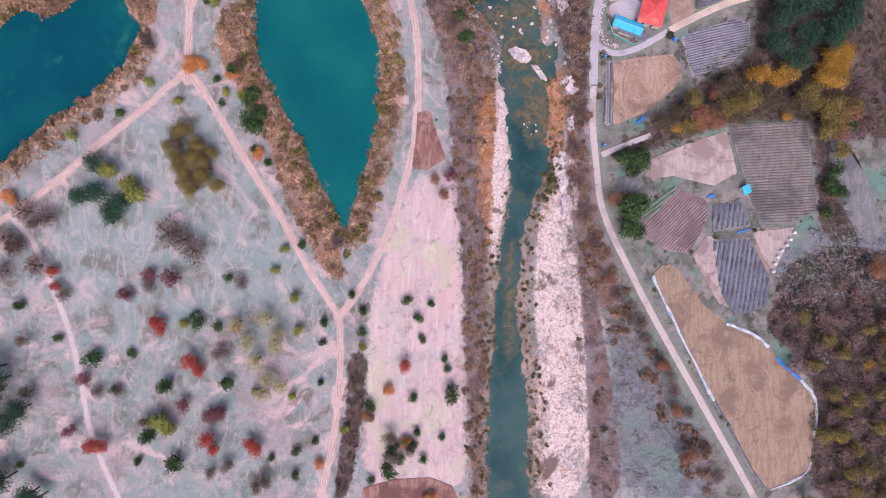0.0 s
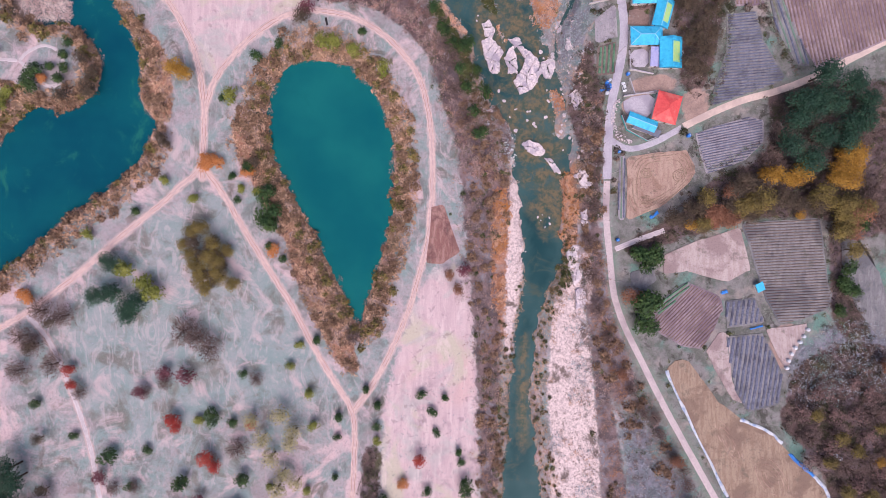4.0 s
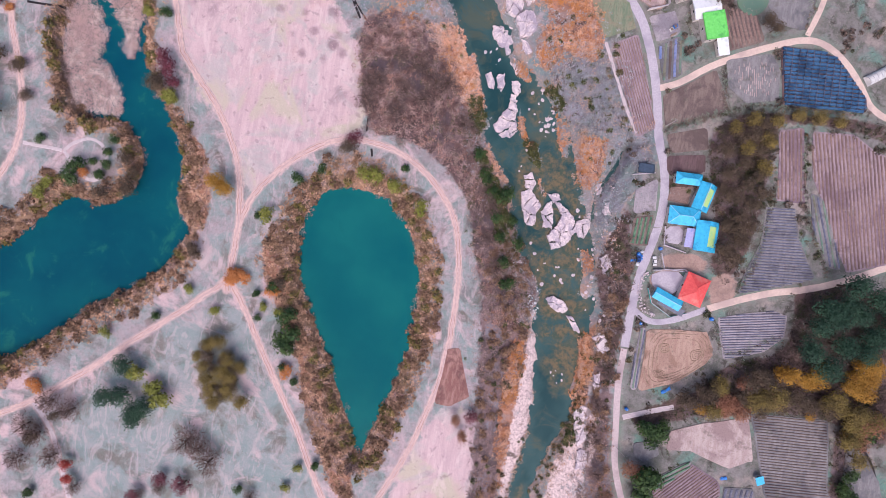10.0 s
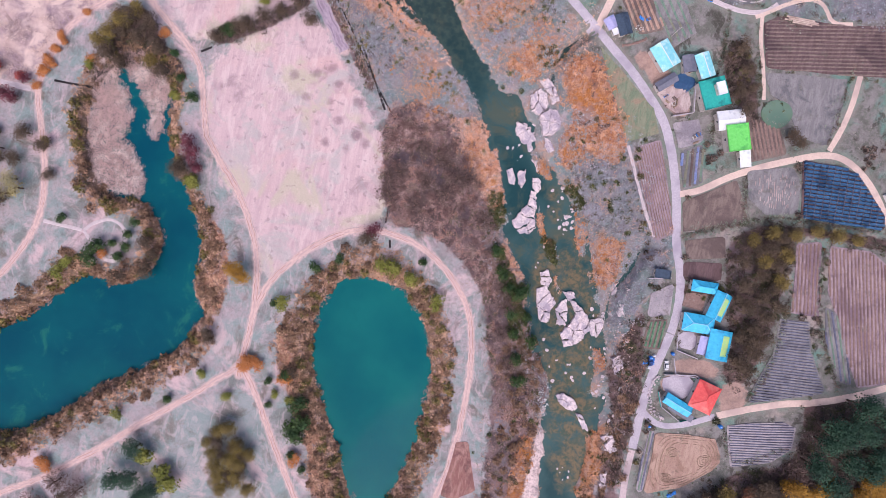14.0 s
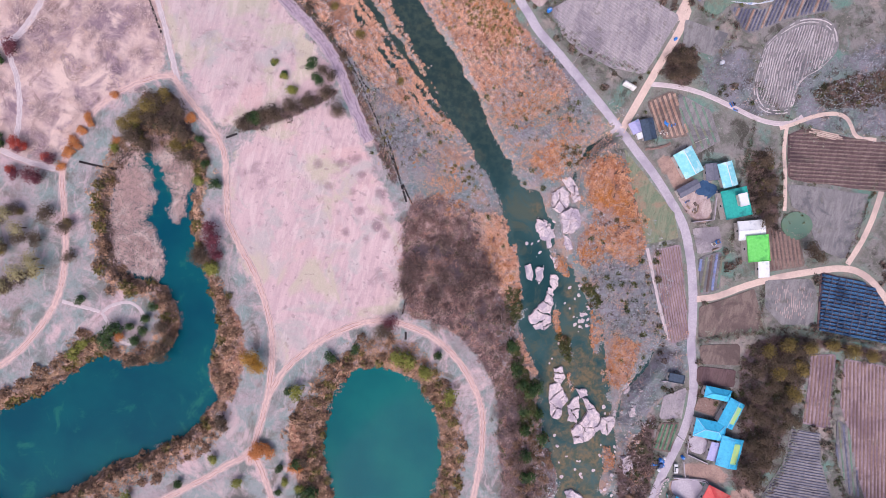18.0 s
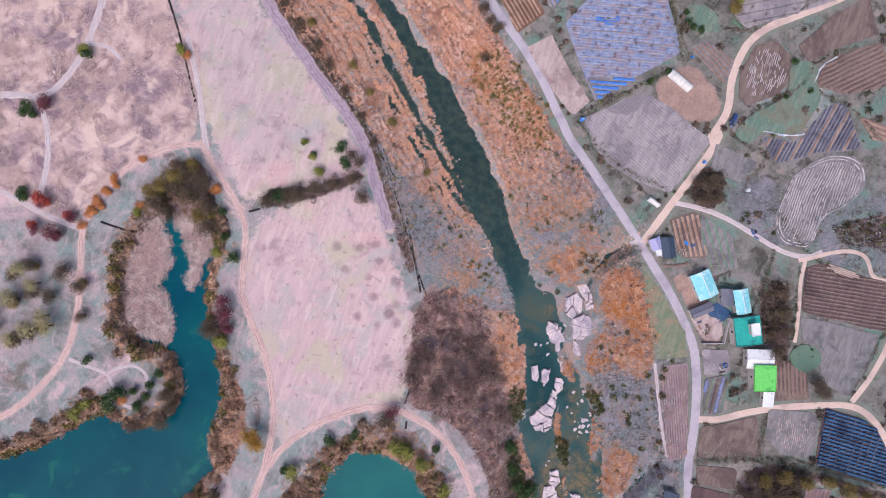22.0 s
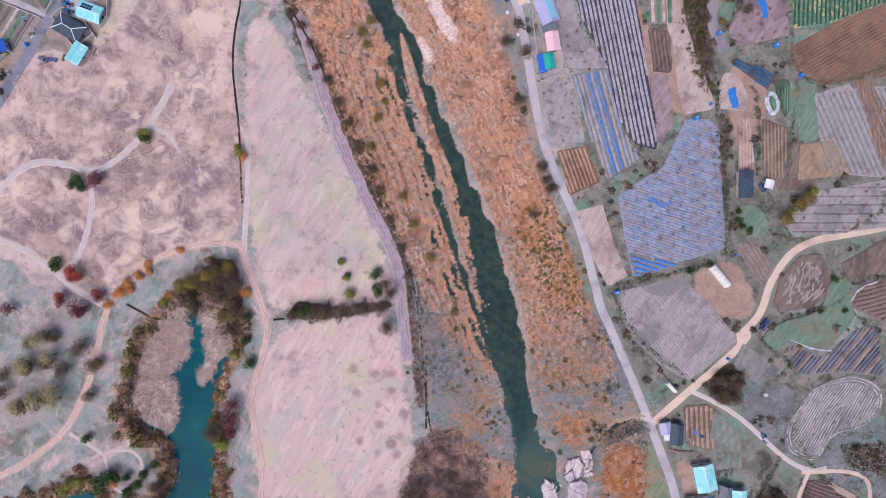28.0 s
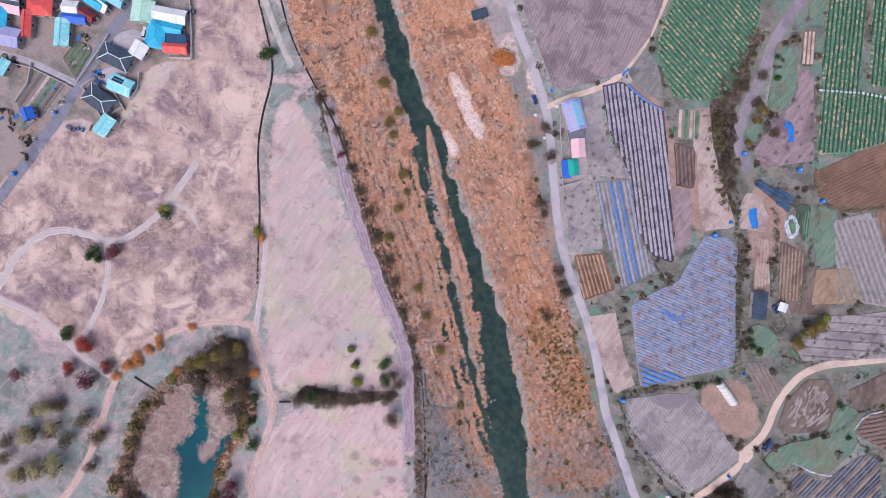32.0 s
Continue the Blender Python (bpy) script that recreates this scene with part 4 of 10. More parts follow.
n = Nodes("ground_cover", 0.95, 0.1)
fine, mid, wide = n.noise(0.9, 6, 0.7), n.noise(0.16, 5, 0.65), n.noise(0.035, 4, 0.6)
streak = n.noise(0.5, 4, 0.6, 0.3, (1.0, 0.12, 1.0), 12)
speck = n.ramp(n.noise(1.7, 3, 0.7), 0.60, 0.72)


rough_edge = n.noise(0.2, 5, 0.7, 0.4)


def edge(w, amount=0.7):
    j = n.math("MULTIPLY", n.math("SUBTRACT", rough_edge, 0.5), amount * 2.2)
    return n.ramp(n.math("ADD", w, j), 0.3, 0.7)


patch = n.noise(0.075, 5, 0.65, 0.5)
swirl = n.noise(0.16, 4, 0.55, 2.2, (1.0, 0.45, 1.0), 35)
col = n.mix(n.ramp(mid, 0.36, 0.64), lin(178, 170, 174), lin(146, 166, 166))
col = n.mix(n.math("MULTIPLY", n.ramp(patch, 0.47, 0.62), 0.8), col, lin(128, 134, 132))
col = n.mix(n.ramp(n.noise(0.045, 5, 0.6, 1.2), 0.53, 0.66), col, lin(222, 194, 198))
col = n.mix(n.math("MULTIPLY", n.ramp(n.noise(0.085, 4, 0.6, 0.6), 0.55, 0.68), 0.8), col, lin(120, 112, 104))
col = n.mix(n.math("MULTIPLY", n.ramp(swirl, 0.5, 0.68), 0.5), col, lin(214, 194, 200))
col = n.mix(n.math("MULTIPLY", n.ramp(wide, 0.5, 0.64), 0.5), col, lin(196, 174, 182))
a, b, c = n.attr("cover_a"), n.attr("cover_b"), n.attr("cover_c")
weeds = n.mix(n.ramp(mid, 0.38, 0.62), lin(150, 146, 146), lin(112, 114, 108))
weeds = n.mix(n.ramp(n.noise(0.05, 4, 0.6, 0.5), 0.52, 0.66), weeds, lin(116, 152, 142))
weeds = n.mix(n.ramp(n.noise(0.07, 4, 0.6), 0.55, 0.68), weeds, lin(170, 158, 154))
weeds = n.mix(n.math('MULTIPLY', n.ramp(n.noise(0.12, 5, 0.7, 0.6), 0.54, 0.64), 0.75), weeds, lin(68, 66, 60))
weeds = n.mix(n.math('MULTIPLY', n.attr('cover_e')[0], 0.75), weeds, n.mix(n.ramp(mid, 0.4, 0.62), lin(132, 150, 136), lin(158, 150, 146)))
col = n.mix(edge(n.attr("cover_d")[0], 0.8), col, weeds)
turf = n.mix(n.ramp(mid, 0.36, 0.66), lin(142, 166, 166), lin(172, 174, 178))
turf = n.mix(n.math('MULTIPLY', n.ramp(patch, 0.46, 0.66), 0.8), turf, lin(122, 118, 108))
turf = n.mix(n.ramp(n.noise(0.05, 5, 0.65, 0.8), 0.52, 0.66), turf, lin(216, 192, 196))
turf = n.mix(n.math('MULTIPLY', n.ramp(swirl, 0.5, 0.66), 0.55), turf, lin(206, 192, 196))
col = n.mix(n.math("MULTIPLY", edge(b[1], 0.9), 0.85), col, turf)
straw = n.mix(n.ramp(streak, 0.35, 0.68), lin(228, 200, 204), lin(212, 184, 190))
straw = n.mix(n.ramp(patch, 0.54, 0.7), straw, lin(188, 164, 170))
straw = n.mix(n.math('MULTIPLY', n.ramp(n.noise(0.06, 4, 0.6, 1.0), 0.48, 0.64), 0.75), straw, lin(198, 194, 194))
straw = n.mix(n.math('MULTIPLY', n.ramp(n.noise(0.028, 3, 0.6, 0.6), 0.5, 0.66), 0.6), straw, lin(230, 190, 188))
straw = n.mix(n.ramp(n.noise(0.04, 4, 0.6, 0.6), 0.5, 0.62), straw, lin(212, 200, 184))
straw = n.mix(n.math("MULTIPLY", n.ramp(n.noise(0.13, 3, 0.5), 0.57, 0.70), 0.25), straw, lin(160, 132, 142))
straw = n.mix(n.math('MULTIPLY', n.ramp(n.noise(0.22, 5, 0.7, 0.8, (1.0, 0.3, 1.0), -32), 0.5, 0.66), 0.5), straw, lin(242, 222, 222))
straw = n.mix(n.math('MULTIPLY', n.ramp(n.noise(0.3, 2, 0.5, 0.3), 0.62, 0.72), 0.45), straw, lin(150, 130, 138))
col = n.mix(n.math('MULTIPLY', edge(b[2], 0.8), n.math('SUBTRACT', 1.0, n.math('MULTIPLY', b[1], 0.2))), col, straw)
dry = n.mix(n.ramp(mid, 0.36, 0.64), lin(234, 208, 202), lin(214, 186, 182))
dry = n.mix(n.ramp(patch, 0.40, 0.66), dry, lin(150, 128, 142))
dry = n.mix(n.ramp(n.noise(0.05, 4, 0.6, 0.8), 0.52, 0.64), dry, lin(238, 212, 204))
dry = n.mix(n.math('MULTIPLY', n.ramp(n.noise(0.1, 5, 0.7, 0.9), 0.56, 0.66), 0.6), dry, lin(132, 108, 112))
col = n.mix(edge(n.attr("cover_d")[1], 0.7), col, dry)
mixed = n.mix(n.ramp(mid, 0.4, 0.6), lin(164, 154, 158), lin(126, 146, 150))
mixed = n.mix(n.ramp(patch, 0.5, 0.62), mixed, lin(190, 156, 142))
mixed = n.mix(n.ramp(n.noise(0.1, 4, 0.6), 0.55, 0.65), mixed, lin(140, 146, 148))
col = n.mix(edge(n.attr("cover_d")[2], 0.9), col, mixed)
brown_scrub = n.mix(n.ramp(mid, 0.38, 0.62), lin(148, 124, 126), lin(104, 90, 92))
brown_scrub = n.mix(n.ramp(patch, 0.52, 0.64), brown_scrub, lin(150, 146, 156))
col = n.mix(edge(n.attr("cover_f")[2], 0.8), col, brown_scrub)
heath = n.mix(n.ramp(mid, 0.35, 0.65), lin(158, 154, 168), lin(120, 122, 130))
heath = n.mix(n.ramp(wide, 0.5, 0.66), heath, lin(136, 156, 152))
heath = n.mix(n.math('MULTIPLY', n.ramp(n.noise(0.13, 5, 0.7, 0.5), 0.53, 0.63), 0.8), heath, lin(92, 80, 80))
col = n.mix(edge(c[0], 0.9), col, heath)
reed_soil = n.mix(n.ramp(mid, 0.35, 0.65), lin(204, 150, 126), lin(146, 106, 92))
reed_soil = n.mix(n.ramp(patch, 0.5, 0.62), reed_soil, lin(172, 146, 140))
reed_soil = n.mix(n.ramp(n.noise(0.3, 4, 0.65, 0.6), 0.54, 0.64), reed_soil, lin(92, 74, 68))
smudge = n.math('MULTIPLY', n.ramp(n.math('ADD', n.attr('cover_f')[0], n.math('MULTIPLY', n.math('SUBTRACT', patch, 0.5), 2.4)), 0.2, 1.0), 0.6)
col = n.mix(smudge, col, lin(142, 116, 126))
col = n.mix(edge(a[0]), col, reed_soil)
shore_soil = n.mix(n.ramp(mid, 0.38, 0.62), lin(124, 100, 84), lin(176, 142, 118))
shore_soil = n.mix(n.ramp(patch, 0.5, 0.64), shore_soil, lin(92, 88, 74))
shore_soil = n.mix(n.ramp(n.noise(0.13, 4, 0.65, 0.6), 0.55, 0.66), shore_soil, lin(190, 164, 156))
col = n.mix(edge(n.attr("cover_f")[1], 0.8), col, shore_soil)
litter = n.mix(n.ramp(mid, 0.35, 0.65), lin(124, 100, 98), lin(86, 72, 72))
litter = n.mix(n.ramp(patch, 0.5, 0.64), litter, lin(134, 116, 122))
litter = n.mix(n.ramp(n.noise(0.1, 4, 0.6, 0.5), 0.55, 0.66), litter, lin(92, 88, 68))
col = n.mix(edge(a[1]), col, litter)
bare = n.mix(n.ramp(mid, 0.35, 0.65), lin(190, 160, 150), lin(166, 140, 132))
bare = n.mix(n.math('MULTIPLY', n.attr('cover_e')[1], n.ramp(n.noise(0.12, 4, 0.65, 0.4), 0.3, 0.5)), bare, n.mix(n.ramp(n.noise(0.07, 4, 0.6), 0.45, 0.6), lin(176, 162, 164), lin(134, 132, 128)))
col = n.mix(edge(c[1]), col, bare)
shingle = n.mix(n.ramp(fine, 0.35, 0.65), lin(250, 228, 226), lin(218, 194, 194))
shingle = n.mix(n.ramp(n.noise(0.3, 5, 0.7), 0.57, 0.68), shingle, lin(172, 150, 148))
shingle = n.mix(n.ramp(n.noise(0.08, 5, 0.65, 0.5), 0.56, 0.66), shingle, lin(132, 116, 112))
col = n.mix(edge(a[2], 0.9), col, shingle)
col = n.mix(n.math("MULTIPLY", edge(b[0], 0.35), 0.9), col, n.mix(n.ramp(fine, 0.3, 0.7), lin(218, 186, 184), lin(230, 200, 198)))
col = n.mix(n.math("MULTIPLY", c[2], 0.8), col, n.mix(n.ramp(mid, 0.4, 0.6), lin(120, 104, 92), lin(160, 140, 124)))
calm = n.math("MAXIMUM", b[1], b[2])
col = n.mix(n.math("MULTIPLY", n.ramp(fine, 0.46, 0.66), n.math("SUBTRACT", 0.26, n.math("MULTIPLY", calm, 0.2))), col, lin(96, 82, 86))
col = n.mix(n.math("MULTIPLY", n.ramp(n.noise(2.2, 3, 0.75), 0.5, 0.66), 0.09), col, lin(242, 230, 228))
col = n.mix(n.math("MULTIPLY", speck, n.math("SUBTRACT", 0.14, n.math("MULTIPLY", calm, 0.1))), col, lin(110, 92, 92))
col = n.mix(n.attr('cover_e')[2], col, n.mix(n.ramp(fine, 0.4, 0.6), lin(120, 100, 98), lin(62, 60, 62)))
n.color(col)
n.bump(fine, 0.5, 0.3)
ground = big_mesh("ground", np.stack([X, Y, Z], -1).reshape(-1, 3), quads, n.mat)
for key, three in LAYERS.items():
    layer = ground.data.attributes.new(key, "FLOAT_COLOR", "POINT")
    layer.data.foreach_set("color", np.stack([*three, np.ones(X.shape)], -1).astype(np.float32).ravel())
tagged(ground, "frosty pale grass and bare soil of a river valley", "ground", kind="structure")


# ---- water ----
def water_material(name, deep, shallow, weed, weed_lo, rough):
    n = Nodes(name, rough, 0.06)
    n.b.inputs["IOR"].default_value = 1.33
    col = n.mix(n.ramp(n.noise(0.03, 3, 0.5), 0.35, 0.7), deep, shallow)
    col = n.mix(n.math("MULTIPLY", n.ramp(n.noise(0.06, 6, 0.68, 0.8), weed_lo, weed_lo + 0.14), 0.65), col, weed)
    near = n.attr("shore")
    col = n.mix(n.math("MULTIPLY", near[0], 0.6), col, shallow)
    col = n.mix(n.math("MULTIPLY", near[1], 0.8), col, n.mix(n.ramp(n.noise(0.3, 5, 0.7), 0.4, 0.62), lin(44, 60, 62), lin(68, 80, 72)))
    bed = n.mix(n.ramp(n.noise(0.4, 5, 0.7), 0.4, 0.62), lin(126, 112, 90), lin(80, 94, 84))
    col = n.mix(n.math('MULTIPLY', near[2], n.ramp(n.noise(0.14, 4, 0.65, 0.5), 0.36, 0.6)), col, bed)
    n.color(col)
    n.bump(n.noise(1.2, 3), 0.06, 0.1)
    return n.mat


M_POND = water_material("teal_pond_water", lin(8, 98, 108), lin(20, 114, 116), lin(14, 106, 110), 0.55, 0.12)
M_LAKE = water_material("blue_green_lake_water", lin(6, 78, 98), lin(10, 94, 106), lin(38, 120, 110), 0.55, 0.12)
M_RIVER = water_material("dark_river_water", lin(40, 76, 82), lin(72, 104, 106), lin(96, 100, 86), 0.5, 0.15)


def water(name, d, level, material, label, category):
    wet = d < 1.2
    cells = wet[:-1, :-1] | wet[:-1, 1:] | wet[1:, 1:] | wet[1:, :-1]
    q = quads.reshape(ny - 1, nx - 1, 4)[cells]
    used, inv = np.unique(q, return_inverse=True)
    v = np.stack([X.ravel()[used], Y.ravel()[used], np.full(len(used), level)], -1)
    ob = big_mesh(name, v, inv.reshape(-1, 4), material)
    layer = ob.data.attributes.new("shore", "FLOAT_COLOR", "POINT")
    s = step(1 + d.ravel()[used] / 5.0)
    shoal = np.zeros(len(s))
    if name == "river_water":
        for p in SHOALS:
            shoal = np.maximum(shoal, step(0.5 - distance(smooth(p, 2), v[:, 0], v[:, 1], reach=8.0) / 4.0))
    layer.data.foreach_set("color", np.stack([s, step((v[:, 1] - 205) / 60) * (name == "river_water"), shoal, np.ones(len(s))], -1).astype(np.float32).ravel())
    return tagged(ob, label, category, kind="structure")


water("pond_water", pond_distance(X, Y), POND_LEVEL, M_POND, "still teal water of a teardrop pond", "pond")
water("lake_water", lake_distance(X, Y), LAKE_LEVEL, M_LAKE, "still blue-green water of a branching lake", "lake")
water("river_water", river_distance(X, Y), RIVER_LEVEL, M_RIVER, "shallow dark green river water over stones", "river")


# ---- roads and tracks: worn strips with wheel ruts ----
def rutted(base, pale, mid_strip, name, lo=0.58, hi=0.8, rut=lin(188, 150, 146)):
    n = Nodes(name, 0.95, 0.1)
    col = n.mix(n.ramp(n.noise(0.8, 5, 0.7), 0.35, 0.65), base, pale)
    across = n.attr("across")[0]
    centre = n.ramp(n.math("ABSOLUTE", n.math("SUBTRACT", across, 0.5)), 0.20, 0.04)
    col = n.mix(n.math("MULTIPLY", centre, n.ramp(n.noise(0.3, 4, 0.7), 0.35, 0.6)), col, mid_strip)
    off = n.math("ABSOLUTE", n.math("SUBTRACT", n.math("ABSOLUTE", n.math("SUBTRACT", across, 0.5)), 0.24))
    col = n.mix(n.math("MULTIPLY", n.ramp(off, 0.09, 0.02), n.ramp(n.noise(0.12, 4, 0.6), 0.38, 0.6)), col, rut)
    verge = n.ramp(n.math("ADD", n.math("ABSOLUTE", n.math("SUBTRACT", across, 0.5)), n.math("MULTIPLY", n.noise(0.45, 5, 0.7), 0.5)), lo, hi)
    col = n.mix(verge, col, n.mix(n.ramp(n.noise(0.9, 4, 0.7), 0.4, 0.6), lin(198, 178, 182), lin(176, 168, 170)))
    n.color(col)
    n.bump(n.noise(1.5, 4), 0.4, 0.1)
    return n.mat


M_RUTS = rutted(lin(222, 190, 186), lin(236, 206, 200), lin(206, 178, 178), "rutted_dirt")
M_LILAC = rutted(lin(176, 158, 178), lin(200, 182, 196), lin(164, 146, 162), "trodden_lilac_strip", 0.5, 0.8, lin(160, 142, 160))
M_RUTS_GREY = rutted(lin(214, 200, 206), lin(228, 216, 220), lin(206, 192, 198), "worn_grey_track", 0.68, 0.88, lin(196, 182, 190))


def strip(name, label, material, width, line, lift=0.14, category="road"):
    p = smooth(line, 3, False)
    cuts = (0.0, 0.12, 0.3, 0.5, 0.7, 0.88, 1.0)
    verts, faces, across = [], [], []
    rng = random.Random(len(p))
    pts = []
    for i, q in enumerate(p):
        if i and (q - pts[-1]).length < 1.2:
            continue
        pts.append(q)
    xs, ys = [], []
    for i, q in enumerate(pts):
        d = (pts[min(i + 1, len(pts) - 1)] - pts[max(i - 1, 0)]).normalized()
        side = Vector((d.y, -d.x))
        lo, hi = (0.75, 1.1) if name in ("track", "path") else (0.96, 1.04)
        l, r = width / 2 * rng.uniform(lo, hi), width / 2 * rng.uniform(lo, hi)
        for c in cuts:
            o = -l + (l + r) * c
            xs.append(q.x + side.x * o), ys.append(q.y + side.y * o), across.append(c)
    zs = height(np.array(xs), np.array(ys)) + lift
    zs = zs - np.array([0.1 if c in (0.0, 1.0) and name in ('track', 'path') else 0.06 if c in (0.0, 1.0) else 0.02 if c in (0.3, 0.7) else 0 for c in across])
    k = len(cuts)
    for i in range(len(pts) - 1):
        for j in range(k - 1):
            faces.append((i * k + j, i * k + j + 1, (i + 1) * k + j + 1, (i + 1) * k + j))
    ob = raw(name, np.stack([xs, ys, zs], -1), faces, material)
    ob.data.polygons.foreach_set("use_smooth", [True] * len(faces))
    layer = ob.data.attributes.new("across", "FLOAT_COLOR", "POINT")
    layer.data.foreach_set("color", np.repeat(np.array(across, np.float32), 4))
    return tagged(ob, label, category, kind="structure")


for i, (name, label, material, width, line) in enumerate(ROADS):
    m = M_LILAC if width == 6.5 else M_RUTS if material is M_DIRT else M_RUTS_GREY if material is M_PATH else material
    strip(name, label, m, width, line, (0.05 if name in ("track", "path") else 0.14) + 0.012 * (i % 6))

# ---- fields: tilled soil with ridges, one by one ----
def soil(name, a, b, c, rot=0.0):
    """Tilled earth: clods, drill streaks and damp or weedy patches."""
    a, b, c = ((q[0] - 5, q[1], q[2] + 5) for q in (a, b, c))
    n = Nodes(name, 0.95, 0.1)
    clod, streaks = n.noise(1.6, 5, 0.75), n.noise(0.6, 4, 0.65, 0.2, (1.0, 0.2, 1.0), rot)
    col = n.mix(n.ramp(streaks, 0.38, 0.62), lin(*a, 0.7), lin(*b, 0.7))
    col = n.mix(n.ramp(n.noise(0.07, 5, 0.65, 0.5), 0.48, 0.62), col, lin(*c, 0.7))
    col = n.mix(n.math("MULTIPLY", n.ramp(n.noise(0.18, 4, 0.7), 0.56, 0.68), 0.5), col, lin(112, 108, 100))
    col = n.mix(n.math("MULTIPLY", n.ramp(clod, 0.5, 0.68), 0.4), col, lin(84, 68, 68))
    n.color(col)
    n.bump(clod, 0.7, 0.15)
    return n.mat


M_PLUMSOIL = soil("mauve_brown_soil", (172, 146, 152), (192, 166, 170), (152, 126, 134), 30)
M_TAN = soil("tan_soil", (196, 158, 140), (214, 178, 158), (180, 142, 124), 20)
M_UMBER = soil("umber_soil", (180, 148, 126), (198, 168, 144), (162, 132, 114), 65)
M_BROWN = soil("brown_soil", (138, 116, 108), (158, 136, 126), (122, 102, 96), 60)
M_DARK = soil("dark_soil", (118, 92, 90), (136, 108, 106), (100, 78, 80))
M_GREY = soil("grey_soil", (150, 142, 142), (170, 162, 160), (130, 124, 126))
M_MAUVE = soil("mauve_stubble", (180, 168, 172), (198, 184, 186), (162, 150, 156), 40)
M_PALE = soil("pale_dry_grass", (208, 180, 174), (224, 200, 194), (184, 156, 152))
M_LAWN = soil("green_lawn", (124, 150, 132), (148, 166, 146), (150, 144, 124))
M_LEAFY = surface("green_crop_rows", lin(90, 132, 108), lin(122, 158, 128), lin(74, 112, 92), 1.2, 0.2, 0.8)
M_DARKLEAF = surface("dark_crop_rows", lin(68, 106, 90), lin(90, 126, 106), lin(58, 92, 80), 1.5, 0.3, 0.8)
M_ORCHARD = soil("weedy_orchard_soil", (116, 142, 116), (140, 156, 126), (156, 144, 116), 30)
n = Nodes("speckled_orchard_leaves", 0.9, 0.1)
orch = n.mix(n.ramp(n.noise(0.8, 4, 0.7), 0.38, 0.62), lin(84, 132, 114), lin(116, 154, 134))
orch = n.mix(n.ramp(n.noise(0.55, 3, 0.6, 0.4), 0.53, 0.6), orch, lin(206, 182, 152))
orch = n.mix(n.math("MULTIPLY", n.ramp(n.noise(0.06, 4, 0.6), 0.5, 0.64), 0.5), orch, lin(104, 140, 126))
n.color(orch)
n.bump(n.noise(1.4, 4, 0.7), 0.8, 0.2)
M_ORCHARD = n.mat
M_EARTH = soil("red_brown_earth", (152, 114, 92), (168, 128, 104), (134, 100, 82), 26)
M_SLATE = surface("slate_blue_mulch", lin(96, 98, 122), lin(124, 126, 150), lin(80, 80, 100), 1.2, 0.2, 0.45, 0.4)
M_FILM = surface("blue_mulch_film", lin(108, 130, 186), lin(150, 160, 202), lin(152, 138, 154), 0.9, 0.12, 0.45, 0.4)
M_FADED = surface("faded_blue_film", lin(126, 144, 186), lin(166, 174, 202), lin(160, 146, 162), 0.5, 0.22, 0.5, 0.3)
M_VIVID = surface("bright_blue_film", lin(58, 116, 208), lin(90, 146, 226), lin(110, 130, 190), 0.9, 0.15, 0.4, 0.4)
M_NET = surface("black_shade_net", lin(46, 88, 128), lin(76, 118, 158), lin(40, 70, 104), 2.0, 0.2, 0.6)
M_TRELLIS = surface("dark_trellis_net", lin(74, 74, 100), lin(100, 98, 124), lin(62, 62, 86), 1.0, 0.2, 0.7)
M_RUST = surface("rusty_stubble", lin(140, 116, 112), lin(162, 136, 128), lin(124, 102, 100), 1.2, 0.1)
M_STRAW = surface("pale_straw_rows", lin(206, 182, 172), lin(226, 206, 196), lin(180, 154, 146), 1.2, 0.2)


def inside(p, x, y):
    hit = False
    for i in range(len(p)):
        a, b = p[i], p[i - 1]
        if (a[1] > y) != (b[1] > y) and x < (b[0] - a[0]) * (y - a[1]) / (b[1] - a[1]) + a[0]:
            hit = not hit
    return hit


def sheet(name, outline, material, lift, cell=6.0):
    """A patch of ground with a raised rim, laid over the slope."""
    bm = bmesh.new()
    bm.faces.new([bm.verts.new((q[0], q[1], 0)) for q in outline])
    xs, ys = [q[0] for q in outline], [q[1] for q in outline]
    for lo, hi, axis in ((min(xs), max(xs), 0), (min(ys), max(ys), 1)):
        v = lo + cell
        while v < hi:
            at = Vector((v, 0, 0)) if axis == 0 else Vector((0, v, 0))
            no = Vector((1, 0, 0)) if axis == 0 else Vector((0, 1, 0))
            bmesh.ops.bisect_plane(bm, geom=bm.verts[:] + bm.edges[:] + bm.faces[:], plane_co=at, plane_no=no)
            v += cell
    bmesh.ops.recalc_face_normals(bm, faces=bm.faces[:])
    if bm.faces and sum(f.normal.z for f in bm.faces) < 0:
        bmesh.ops.reverse_faces(bm, faces=bm.faces[:])
    verts = bm.verts[:]
    z = height(np.array([v.co.x for v in verts]), np.array([v.co.y for v in verts]))
    for v, h in zip(verts, z):
        v.co.z = h + lift
    rim = [e for e in bm.edges if e.is_boundary]
    got = bmesh.ops.extrude_edge_only(bm, edges=rim)
    for g in got["geom"]:
        if isinstance(g, bmesh.types.BMVert):
            g.co.z -= lift + 0.2
    me = bpy.data.meshes.new(name)
    bm.to_mesh(me)
    bm.free()
    me.materials.append(material)
    return new(name, me)


